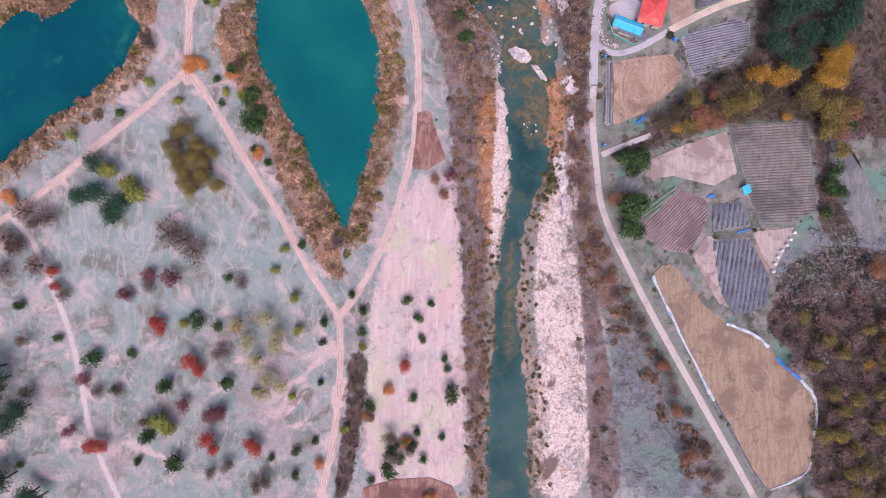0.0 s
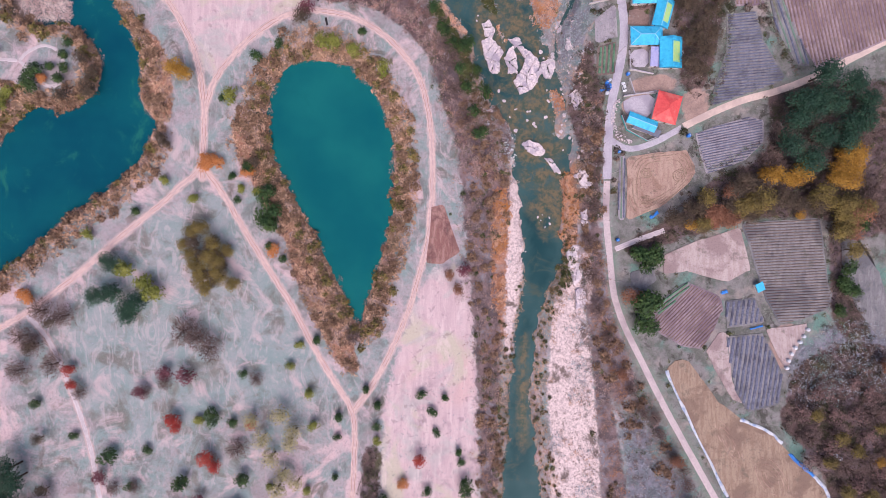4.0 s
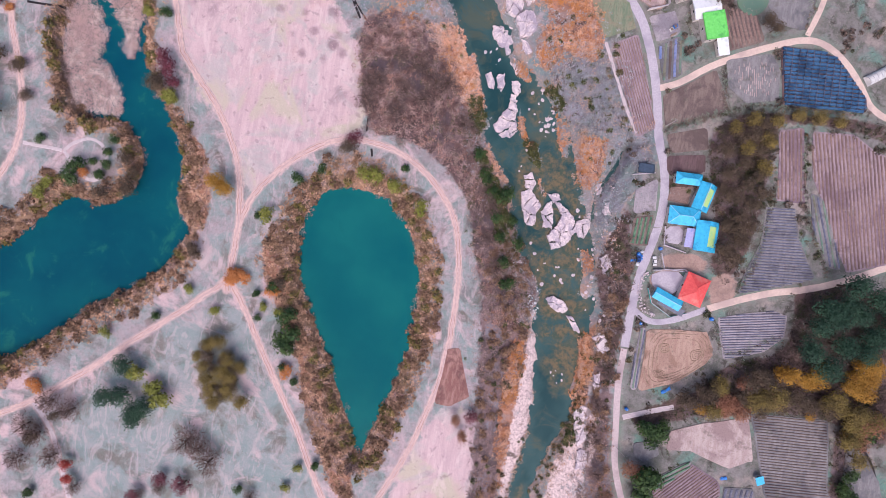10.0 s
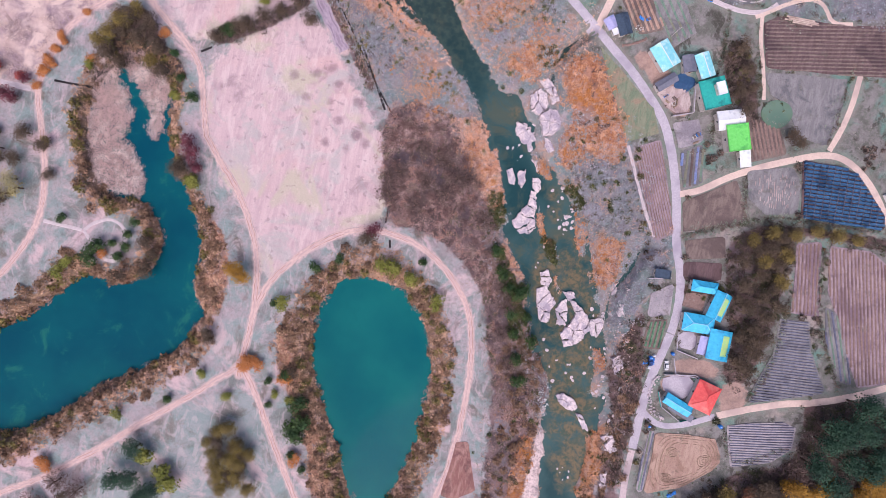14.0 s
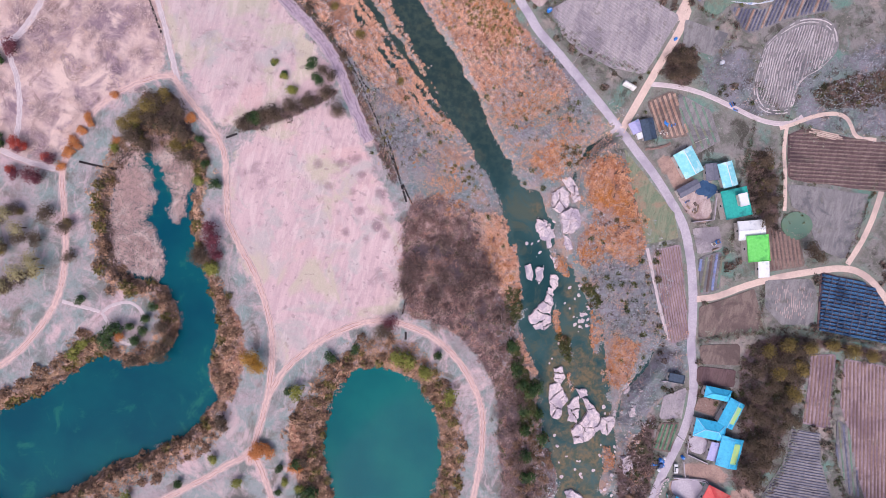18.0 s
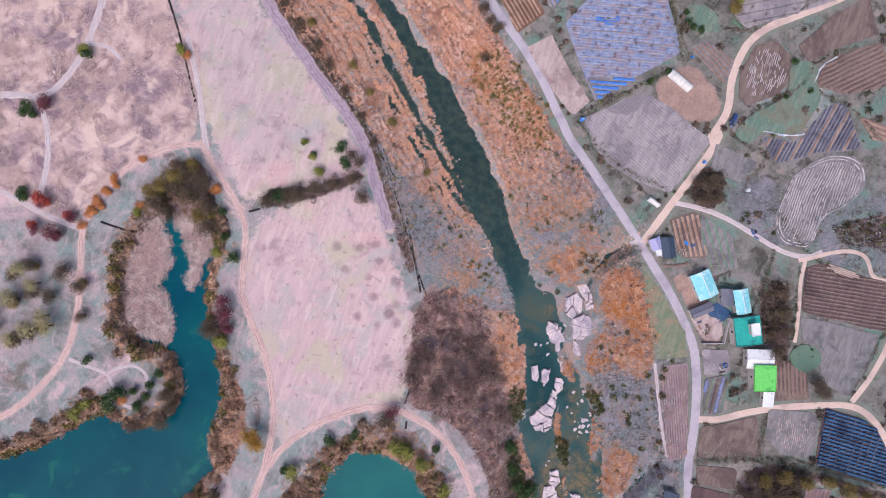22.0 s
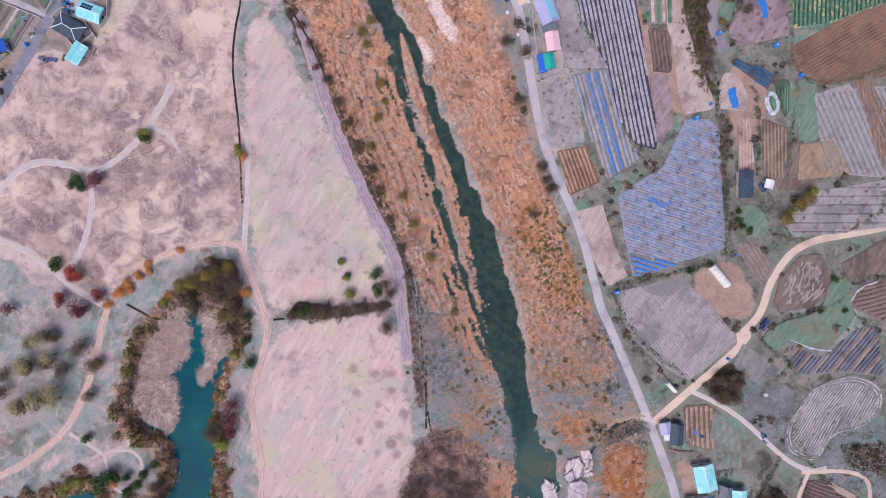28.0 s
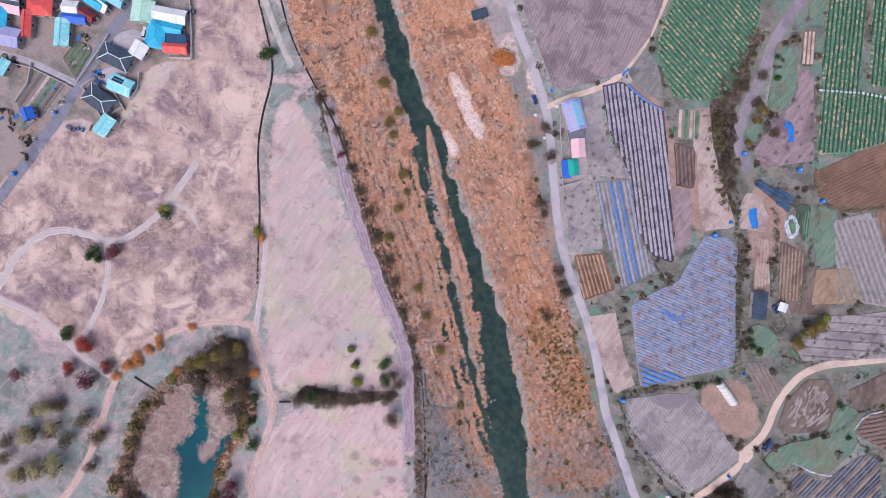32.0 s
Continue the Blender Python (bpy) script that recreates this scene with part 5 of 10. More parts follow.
def rows_of(outline, angle, gap, inset=0.8):
    """Straight lines across an outline: pairs of end points."""
    ca, sa = math.cos(radians(angle)), math.sin(radians(angle))
    loc = [(x * ca + y * sa, -x * sa + y * ca) for x, y in outline]
    lo, hi = min(q[1] for q in loc), max(q[1] for q in loc)
    v, out = lo + gap * 0.6, []
    while v < hi:
        cut = []
        for i in range(len(loc)):
            (ax, ay), (bx, by) = loc[i - 1], loc[i]
            if (ay > v) != (by > v):
                cut.append(ax + (bx - ax) * (v - ay) / (by - ay))
        cut.sort()
        for a, b in zip(cut[::2], cut[1::2]):
            if b - a > 2 * inset + 1.5:
                a, b = a + inset, b - inset
                out.append(((a * ca - v * sa, a * sa + v * ca), (b * ca - v * sa, b * sa + v * ca)))
        v += gap
    return out


def ridge(a, b, wide, high, material, parent, lift, rng, name="ridge", wobble=0.12):
    """One rounded bed of soil or film along a row."""
    a, b = Vector(a), Vector(b)
    n = max(2, int((b - a).length / 5) + 1)
    d = (b - a).normalized()
    s = Vector((d.y, -d.x))
    xs, ys, up = [], [], []
    for i in range(n):
        q = a.lerp(b, i / (n - 1)) + s * rng.uniform(-wobble, wobble)
        w = wide * rng.uniform(0.85, 1.15)
        for o, h in ((-0.5, -0.05), (-0.28, high), (0.28, high * rng.uniform(0.8, 1.1)), (0.5, -0.05)):
            xs.append(q.x + s.x * o * w), ys.append(q.y + s.y * o * w), up.append(h)
    z = height(np.array(xs), np.array(ys)) + lift + np.array(up)
    faces = [(i * 4 + j, i * 4 + j + 1, i * 4 + j + 5, i * 4 + j + 4) for i in range(n - 1) for j in range(3)]
    faces += [(3, 2, 1, 0), tuple(range(n * 4 - 4, n * 4))]
    return raw(name, np.stack([xs, ys, z], -1), faces, material, parent)


def rounded(outline, r=1.6):
    """An outline with its corners cut a little and its long sides split."""
    out, n = [], len(outline)
    for i in range(n):
        a, b, c = Vector(outline[i - 1]), Vector(outline[i]), Vector(outline[(i + 1) % n])
        u, v = a - b, c - b
        out.append(b + u.normalized() * min(r, u.length * 0.3))
        out.append(b + (u.normalized() + v.normalized()) * 0.2 * r)
        out.append(b + v.normalized() * min(r, v.length * 0.3))
        for k in range(1, int(v.length / 9)):
            out.append(b.lerp(c, k / int(v.length / 9)))
    return [(q.x, q.y) for q in out]


def furrow(points, wide, high, material, parent, lift, rng, name="ridge", broken=0.0):
    """A bent ridge along a line of points; broken: share of it left out."""
    n = len(points)
    xs, ys, up = [], [], []
    for i, q in enumerate(points):
        d = (points[min(i + 1, n - 1)] - points[max(i - 1, 0)]).normalized()
        s = Vector((d.y, -d.x))
        w = wide * rng.uniform(0.75, 1.2)
        for o, h in ((-0.5, -0.05), (-0.25, high), (0.25, high), (0.5, -0.05)):
            xs.append(q.x + s.x * o * w), ys.append(q.y + s.y * o * w), up.append(h)
    z = height(np.array(xs), np.array(ys)) + lift + np.array(up)
    faces = [(i * 4 + j, i * 4 + j + 1, i * 4 + j + 5, i * 4 + j + 4) for i in range(n - 1) if rng.random() >= broken for j in range(3)]
    return raw(name, np.stack([xs, ys, z], -1), faces, material, parent)


def contour_rows(ob, outline, count, shrink, wide, high, material, lift, seed, broken=0.12):
    """Furrows that follow the field's edge, one inside another."""
    rng = random.Random(seed)
    p = smooth(outline, 2)
    c = sum(p, Vector((0, 0))) / len(p)
    for k in range(count):
        f = 1 - shrink * (k + 0.6)
        loop = [c + (q - c) * f for q in p]
        dense = []
        for a, b in zip(loop, loop[1:] + loop[:1]):
            m = max(1, int((b - a).length / 3))
            dense += [a.lerp(b, i / m) for i in range(m)]
        furrow(dense + dense[:1], wide, high, material, ob, lift, rng, broken=broken)


def inset_rows(ob, outline, share, angle, gap, wide, high, material, lift, seed, broken):
    """Wavering, broken rows over the inner part of a field."""
    rng = random.Random(seed)
    p = smooth(outline, 2)
    c = sum(p, Vector((0, 0))) / len(p)
    for a, b in rows_of([tuple(c + (q - c) * share) for q in p], angle, gap):
        a, b = Vector(a), Vector(b)
        m = max(2, int((b - a).length / 1.6))
        s = Vector((b.y - a.y, a.x - b.x)).normalized()
        furrow([a.lerp(b, i / m) + s * (rng.uniform(-0.15, 0.15) + 0.5 * math.sin(0.3 * i + 1)) for i in range(m + 1)], wide, high, material, ob, lift, rng, broken=broken)


fields_made = [0]
FIELD_OUTLINES = []


def field(label, outline, ground_mat, rows=None, lift=0.22, rounds=1, category="field"):
    """A field: its soil, and a ridge for every row. rows: angle, gap, width, height, material(s)."""
    rng = random.Random(fields_made[0])
    fields_made[0] += 1
    p = rounded(outline)
    p = [(x + rng.uniform(-0.35, 0.35), y + rng.uniform(-0.35, 0.35)) for x, y in p]
    lift += 0.008 * (fields_made[0] % 7)
    FIELD_OUTLINES.append(p)
    ob = tagged(sheet("field", p, ground_mat, lift), label, category, kind="structure")
    if rows:
        angle, gap, wide, high, mats = rows
        mats = mats if isinstance(mats, tuple) else (mats,)
        for i, (a, b) in enumerate(rows_of(p, angle, gap)):
            ridge(a, b, wide, high, mats[i % len(mats)], ob, lift, rng)
    return ob


F_BIG = [(101.6, -13.2), (105.3, -9.2), (110.3, -8.7), (116.5, -17.0), (125.1, -28.6), (135.3, -36.3), (148.0, -41.5), (158.2, -53.1), (168.6, -63.4), (173.9, -68.6), (174.7, -76.4), (173.3, -89.4), (171.6, -102.4), (163.9, -107.7), (153.1, -111.9), (145.9, -102.6), (135.6, -81.9), (122.8, -58.6), (111.6, -35.3), (104.1, -19.7)]
big = field("large bare brown field edged with blue sheeting", F_BIG, M_UMBER)
for k, swirl in enumerate(([(120.2, -32.6), (127.7, -36.4), (137.9, -55.8), (135.4, -61.0), (125.2, -48.1)], [(137.9, -53.2), (148.0, -50.5), (158.3, -66.0), (155.8, -73.8), (143.1, -68.8)], [(148.2, -73.9), (163.6, -76.4), (166.3, -92.0), (156.0, -94.6)], [(140.6, -80.5), (147.0, -81.7), (153.5, -99.9), (149.7, -101.2)])):
    contour_rows(big, swirl, 3, 0.26, 0.4, 0.08, M_TAN, 0.25, 60 + k, 0.35)
RAKED = [(83.4, 85.4), (100.1, 87.7), (110.1, 88.6), (114.5, 79.5), (112.4, 73.9), (100.4, 63.0), (83.7, 55.9)]
raked = field("freshly raked tan plot beside the road", RAKED, M_TAN, lift=0.24)
contour_rows(raked, RAKED, 4, 0.1, 0.5, 0.1, M_UMBER, 0.26, 7, 0.3)
for swirl in ([(89.9, 80.1), (95.0, 80.5), (95.6, 76.1), (91.3, 74.9), (88.9, 77.5)], [(88.8, 67.1), (94.7, 68.0), (95.2, 63.8), (90.6, 62.9), (88.0, 65.0)], [(102.8, 78.5), (110.3, 80.9), (110.8, 77.0), (105.4, 72.0)]):
    contour_rows(raked, swirl, 3, 0.28, 0.55, 0.12, M_UMBER, 0.28, 8, 0.1)
field("narrow strip bed at a field's edge", [(80.1, 86.1), (82.6, 86.0), (82.7, 56.2), (79.9, 56.3)], M_MAUVE, (90.0, 1.2, 0.8, 0.2, (M_SLATE, M_LAWN)))
field("dark field with slate mulch rows", [(113.7, 96.1), (137.0, 102.9), (143.6, 101.6), (143.8, 91.4), (134.8, 82.6), (119.0, 76.7)], M_MAUVE, (11.0, 1.15, 0.62, 0.2, M_SLATE))
field("ridged grey-brown field under the wood", [(134.6, 54.3), (169.1, 57.1), (171.0, 45.0), (173.2, 27.0), (175.3, 21.9), (173.3, 15.4), (163.0, 11.0), (151.7, 8.2), (145.4, 19.3)], M_GREY, (3.0, 1.3, 0.6, 0.2, M_BROWN))
field("pale fallow plot with dry grass", [(100.4, 39.4), (116.7, 46.9), (133.9, 52.5), (138.5, 32.8), (127.9, 27.2), (110.6, 32.2), (100.5, 31.2)], M_PALE)
field("reddish ridged vegetable field", [(95.3, 13.1), (111.8, 26.9), (125.4, 20.7), (126.6, 14.2), (121.6, 3.8), (116.6, -4.0), (107.9, -2.7), (97.9, 3.9)], M_PLUMSOIL, (47.0, 1.2, 0.6, 0.2, M_RUST))
field("short green crop rows in a corner plot", [(94.6, 14.9), (111.1, 27.4), (113.1, 26.1), (97.9, 11.2)], M_GREY, (38.0, 1.6, 1.0, 0.35, M_LEAFY), 0.36)
field("dark mulched bed with silver film", [(127.9, 18.9), (140.3, 20.6), (145.4, 9.0), (128.3, 5.9)], M_GREY, (82.0, 2.2, 1.3, 0.25, M_SLATE))
field("dark mulched field with weedy rows", [(127.7, 2.3), (144.1, 4.3), (152.9, -14.3), (151.7, -28.5), (137.8, -32.4), (131.4, -22.1)], M_GREY, (82.0, 2.1, 1.4, 0.25, M_SLATE))
field("beige bare yard at the field's end", [(145.4, 5.9), (164.3, 8.7), (154.4, -13.7)], M_PALE)
field("terraced grey plot with a ditch", [(179.5, 47.1), (186.0, 47.1), (196.4, 32.2), (201.7, 16.7), (204.4, 3.8), (196.7, 1.2), (186.2, 16.7), (180.4, 29.6)], M_GREY)
field("small fallow plot by the road", [(85.0, 31.6), (95.3, 34.1), (97.9, 27.6), (91.5, 23.6), (85.6, 25.5)], M_GREY)
field("wide reddish field of fine rows", [(141.4, 186.5), (160.2, 187.9), (171.6, 180.9), (179.1, 179.3), (203.2, 178.6), (208.7, 141.7), (186.1, 131.7), (166.7, 124.9), (159.8, 136.5), (150.4, 156.1), (144.6, 165.7)], M_PLUMSOIL, (-76.5, 1.7, 0.9, 0.2, M_RUST))
field("narrow reddish field of fine rows", [(126.5, 184.6), (137.3, 187.5), (143.1, 153.1), (130.4, 152.7)], M_PLUMSOIL, (-80.5, 1.7, 0.9, 0.2, M_RUST))
field("fallow ridged field with grey soil", [(125.8, 149.8), (139.7, 150.3), (143.0, 136.9), (153.1, 120.0), (137.4, 114.0), (120.6, 107.8), (122.0, 118.5), (126.7, 134.8)], M_GREY, (4.5, 1.3, 0.65, 0.2, M_SLATE))
field("narrow terrace with weedy rows", [(144.9, 158.7), (151.7, 156.3), (164.0, 125.4), (158.7, 126.0), (147.9, 142.8)], M_GREY, (-70.5, 2.0, 0.9, 0.25, (M_SLATE, M_LAWN)))
field("field under black shade netting", [(120.6, 222.3), (139.4, 223.0), (147.6, 220.2), (163.0, 204.3), (164.2, 198.0), (125.9, 195.6)], M_DARK, (2.5, 1.75, 1.35, 0.7, M_NET))
MOWN = [(97.8, 212.7), (116.9, 218.3), (121.9, 211.7), (124.0, 197.9), (110.3, 194.2), (101.0, 200.3)]
inset_rows(field("mown fallow plot with pale stubble", MOWN, M_GREY), MOWN, 0.82, 97.6, 0.9, 0.4, 0.1, M_PALE, 0.3, 9, 0.6)
field("harvested brown plot beside the lane", [(72.8, 193.2), (94.2, 208.0), (103.2, 190.3), (76.1, 179.6)], M_BROWN)
field("small tilled garden plot", [(77.4, 176.1), (94.6, 181.4), (97.4, 171.9), (80.4, 168.1)], M_BROWN)
field("small dark garden plot", [(79.4, 166.4), (96.5, 169.3), (97.2, 161.5), (86.9, 158.3), (81.1, 158.2)], M_DARK)
field("long mauve stubble field by the road", [(46.5, 214.3), (57.3, 220.1), (68.1, 190.6), (72.0, 178.1), (64.6, 173.3), (54.6, 194.4)], M_PLUMSOIL, (-66.0, 1.15, 0.5, 0.12, M_RUST))
field("garden bed with green cabbage rows", [(68.7, 136.3), (78.1, 139.1), (77.5, 128.7), (77.4, 123.9), (69.0, 123.3)], M_BROWN, (87.5, 2.0, 1.1, 0.35, M_LEAFY))
field("small mauve garden plot by the lane", [(67.7, 148.6), (77.1, 155.6), (78.4, 140.7), (68.7, 137.9)], M_MAUVE)
field("garden beds under blue film", [(66.8, 215.8), (76.3, 221.0), (79.9, 204.1), (72.3, 199.2)], M_GREY, (97.2, 2.2, 1.3, 0.3, (M_LAWN, M_FILM, M_BROWN)))
field("small garden plot behind the houses", [(60.9, 227.9), (71.5, 232.2), (75.7, 222.5), (65.9, 217.2)], M_MAUVE)
field("green verge meadow along the road", [(21.2, 257.4), (30.1, 250.4), (51.1, 233.5), (56.0, 222.2), (42.5, 216.0)], soil("olive_meadow", (138, 150, 122), (164, 162, 134), (182, 154, 130), 60))
field("broad mauve field of fine furrows", [(-26.8, 310.5), (-11.7, 325.3), (-5.1, 329.2), (8.5, 327.1), (29.8, 319.3), (27.6, 310.2), (21.4, 291.2), (8.4, 290.8), (-8.3, 294.3), (-18.6, 299.8)], M_MAUVE, (-23.8, 1.25, 0.6, 0.12, M_MAUVE))
CONTOUR = [(70.0, 311.3), (70.7, 316.8), (75.8, 324.6), (83.7, 332.0), (93.6, 334.2), (100.5, 331.5), (103.5, 322.0), (99.1, 312.4), (89.9, 304.5), (89.9, 295.8), (89.4, 288.2), (81.6, 285.9), (75.3, 286.7), (70.5, 293.0), (69.5, 301.9)]
M_RUSSET = soil("russet_litter", (168, 118, 108), (198, 150, 138), (140, 98, 92), 50)
M_CHAFF = surface("pale_chaff", lin(200, 192, 198), lin(222, 214, 218), lin(176, 166, 172), 1.2, 0.2)
contour = field("field ploughed in pale winding furrows", CONTOUR, M_GREY)
contour_rows(contour, CONTOUR, 2, 0.06, 0.5, 0.18, M_CHAFF, 0.3, 5, 0.3)
inset_rows(contour, CONTOUR, 0.88, 87.6, 1.15, 0.5, 0.2, M_CHAFF, 0.3, 15, 0.05)
field("dark ridged field by the lane", [(91.0, 279.5), (97.1, 283.6), (115.6, 284.4), (133.3, 286.2), (154.1, 290.2), (160.2, 267.6), (133.3, 263.4), (96.1, 259.8)], M_DARK, (10.2, 1.7, 0.9, 0.2, M_BROWN))
field("grey frosty field beside a green pool", [(96.2, 257.7), (133.7, 261.9), (133.0, 239.3), (130.0, 230.5), (116.3, 231.8), (108.5, 245.9), (100.5, 248.6)], M_GREY)
field("brown ridged garden by the junction", [(26.1, 279.8), (35.7, 287.0), (48.5, 268.8), (37.6, 265.1)], M_BROWN, (-55.8, 2.2, 1.2, 0.25, M_TAN))
field("fallow grey garden strip", [(38.0, 286.2), (54.0, 282.2), (62.4, 269.5), (54.0, 262.2), (44.2, 272.5)], M_GREY, (-53.8, 3.0, 1.2, 0.2, M_LAWN))
field("ridged brown plot beside the green house", [(89.0, 237.7), (107.6, 235.0), (113.4, 223.1), (97.9, 216.4)], M_BROWN, (-67.8, 1.8, 1.0, 0.25, M_RUST))
field("fan of slate mulch rows on a slope", [(50.2, 328.7), (55.4, 329.5), (64.4, 331.1), (68.9, 333.8), (71.0, 342.9), (74.0, 350.8), (79.9, 355.6), (84.3, 352.9), (96.4, 338.5), (76.4, 328.6), (62.4, 319.0), (58.8, 319.8)], M_GREY, (81.6, 1.6, 1.0, 0.3, (M_SLATE, M_SLATE, M_SLATE, M_TAN)))
field("small ridged plot at the wood's edge", [(89.2, 351.3), (102.3, 352.0), (108.0, 346.2), (99.2, 343.9)], M_TAN, (0.2, 2.0, 1.2, 0.25, M_RUST))
field("weedy grey fallow plot", [(32.4, 318.6), (53.3, 317.0), (50.0, 305.8), (34.3, 307.1)], M_GREY)
field("big mauve field in fine rows", [(-170.5, 432.1), (-181.8, 445.8), (-124.9, 483.1), (-117.8, 463.5), (-114.9, 451.8), (-115.8, 431.3), (-132.6, 411.8), (-138.5, 410.5), (-154.4, 421.4)], M_PLUMSOIL, (102.9, 1.3, 0.5, 0.14, M_MAUVE))
field("round orchard of green slanting rows", [(-116.5, 473.6), (-122.8, 484.5), (-91.5, 506.4), (-79.3, 487.3), (-73.0, 463.9), (-70.5, 450.8), (-79.1, 440.7), (-90.3, 435.5), (-104.8, 444.9), (-111.7, 452.4)], M_ORCHARD, (-13.1, 1.9, 0.5, 0.6, M_DARKLEAF))
M_PALEROW = surface("pale_trellis_film", lin(166, 160, 178), lin(196, 190, 204), lin(140, 134, 154), 1.0, 0.2, 0.6)
field("long netted vineyard with dark posts", [(-119.9, 422.0), (-113.6, 428.2), (-101.7, 426.8), (-91.5, 429.1), (-49.6, 380.5), (-46.4, 373.9), (-57.3, 372.0), (-67.5, 377.5), (-85.9, 396.2), (-105.7, 407.5)], M_TRELLIS, (-47.1, 1.9, 1.15, 0.5, M_PALEROW))
field("grey fallow wedge between lanes", [(-114.3, 433.6), (-112.7, 446.5), (-101.6, 441.0), (-93.7, 431.6), (-105.1, 429.4)], M_GREY)
field("lilac bare plot behind the farmhouse", [(-124.2, 413.1), (-118.5, 418.3), (-105.3, 404.7), (-87.7, 397.4), (-83.2, 395.5), (-101.0, 385.9), (-114.3, 401.8)], M_MAUVE)
field("plot with strips of blue film", [(-97.1, 384.8), (-84.9, 394.9), (-67.5, 377.5), (-50.0, 367.5), (-57.2, 351.5), (-73.6, 363.7)], M_GREY, (-43.1, 1.9, 1.2, 0.25, (M_FADED, M_MAUVE, M_FADED, M_VIVID, M_FADED, M_VIVID, M_MAUVE)))
field("mauve garden with leafless bushes", [(-103.5, 371.0), (-101.7, 381.7), (-87.0, 373.5), (-75.7, 362.3), (-87.1, 353.4)], M_MAUVE)
field("rusty red tilled garden", [(-84.9, 352.0), (-74.6, 360.8), (-60.4, 349.9), (-69.0, 337.0)], M_EARTH, (-39.1, 1.8, 0.9, 0.2, M_TAN))
field("large field of blue mulch film", [(-42.7, 392.5), (-32.6, 398.0), (-27.2, 396.1), (3.6, 351.9), (-25.1, 319.6), (-50.2, 348.1), (-39.9, 369.2), (-41.6, 382.3)], M_FADED, (12.9, 1.3, 0.6, 0.2, (M_FADED, M_MAUVE, M_FADED)))
field("corner strip of bright blue film", [(-32.5, 328.3), (-10.2, 334.3), (-24.3, 319.9)], M_GREY, (12.9, 2.2, 1.5, 0.3, M_VIVID), 0.5)
field("pale pink fallow strip by the road", [(-63.1, 332.8), (-54.2, 341.5), (-40.3, 328.6), (-26.8, 318.9), (-32.4, 309.9), (-45.0, 317.8)], M_PALE)
field("small ridged plot by the shed", [(6.8, 356.1), (12.7, 360.9), (27.6, 355.5), (27.3, 344.8), (9.9, 352.6)], M_GREY, (-27.1, 2.0, 1.1, 0.25, M_RUST))
OVAL = [(41.0, 370.8), (50.2, 367.4), (54.4, 357.0), (50.9, 347.9), (39.5, 339.0), (34.5, 342.1), (31.6, 352.9), (33.7, 365.5)]
inset_rows(field("oval threshed field of pale stubble", OVAL, M_BROWN), OVAL, 0.8, 89.6, 0.8, 0.4, 0.14, M_CHAFF, 0.3, 6, 0.4)
field("bare brown plot above the lane", [(52.3, 372.1), (61.5, 389.6), (74.2, 403.8), (84.8, 389.0), (70.1, 377.5), (59.9, 366.9)], M_BROWN)
field("reddish ridged plot above the terrace", [(65.5, 358.2), (65.5, 369.3), (73.9, 377.6), (87.1, 385.9), (98.6, 370.0), (80.7, 359.2)], M_RUST, (44.9, 2.0, 1.2, 0.25, M_BROWN))
field("orchard plot of leafless bushes", [(20.1, 375.0), (20.0, 390.7), (45.6, 411.7), (60.0, 423.6), (72.4, 406.3), (44.2, 383.5), (27.5, 371.3)], M_MAUVE, (30.9, 4.0, 0.8, 0.12, M_GREY))
field("green orchard in upright rows", [(-66.4, 524.0), (-52.7, 533.7), (-23.4, 486.1), (-12.2, 491.8), (8.6, 504.0), (16.8, 492.6), (-10.7, 459.9), (-21.6, 451.7), (-45.9, 489.0)], M_ORCHARD, (119.9, 2.0, 0.5, 0.6, M_DARKLEAF))
field("green orchard corner in upright rows", [(-50.2, 535.5), (-26.3, 552.5), (6.4, 507.1), (-20.5, 489.7)], M_ORCHARD, (119.9, 2.0, 0.5, 0.6, M_DARKLEAF))
field("wide ploughed red-brown field", [(-19.0, 443.8), (-0.2, 475.2), (15.6, 494.2), (38.6, 462.4), (18.2, 449.7), (2.8, 436.8), (-12.9, 437.4)], M_EARTH, (60.9, 1.5, 0.6, 0.1, M_RUST))
field("mauve orchard with young fruit trees", [(-59.1, 482.1), (-51.1, 478.4), (-45.7, 480.9), (-21.8, 448.6), (-29.3, 441.5), (-38.4, 432.1), (-46.6, 435.7), (-47.0, 444.1), (-46.4, 452.9), (-44.4, 463.3), (-47.6, 472.2)], M_PLUMSOIL)
field("dark narrow ridged strip", [(-78.5, 419.2), (-69.3, 422.4), (-58.6, 407.1), (-66.0, 403.6)], M_DARK, (-51.1, 1.8, 1.0, 0.25, M_BROWN))
field("pair of small green beds", [(-86.4, 432.3), (-77.9, 438.2), (-70.1, 425.6), (-79.7, 420.8)], M_GREY, (122.9, 2.4, 1.5, 0.5, (M_LEAFY, M_STRAW)))
field("pale bare strip between hedges", [(-80.0, 436.6), (-74.4, 441.1), (-62.5, 427.0), (-57.9, 423.4), (-46.4, 414.1), (-33.9, 404.3), (-37.4, 399.4), (-44.6, 394.2), (-55.6, 406.0), (-67.6, 420.9), (-70.0, 421.9)], M_PALE)
field("weedy mauve plot beside the vineyard", [(-66.7, 402.0), (-59.7, 405.9), (-45.9, 388.1), (-46.2, 376.9), (-54.3, 383.4)], M_PLUMSOIL)
field("small plot under dark netting", [(-39.2, 424.7), (-36.6, 427.7), (-18.3, 429.9), (-17.1, 422.6)], M_DARK, (2.9, 1.8, 1.3, 0.6, M_NET))
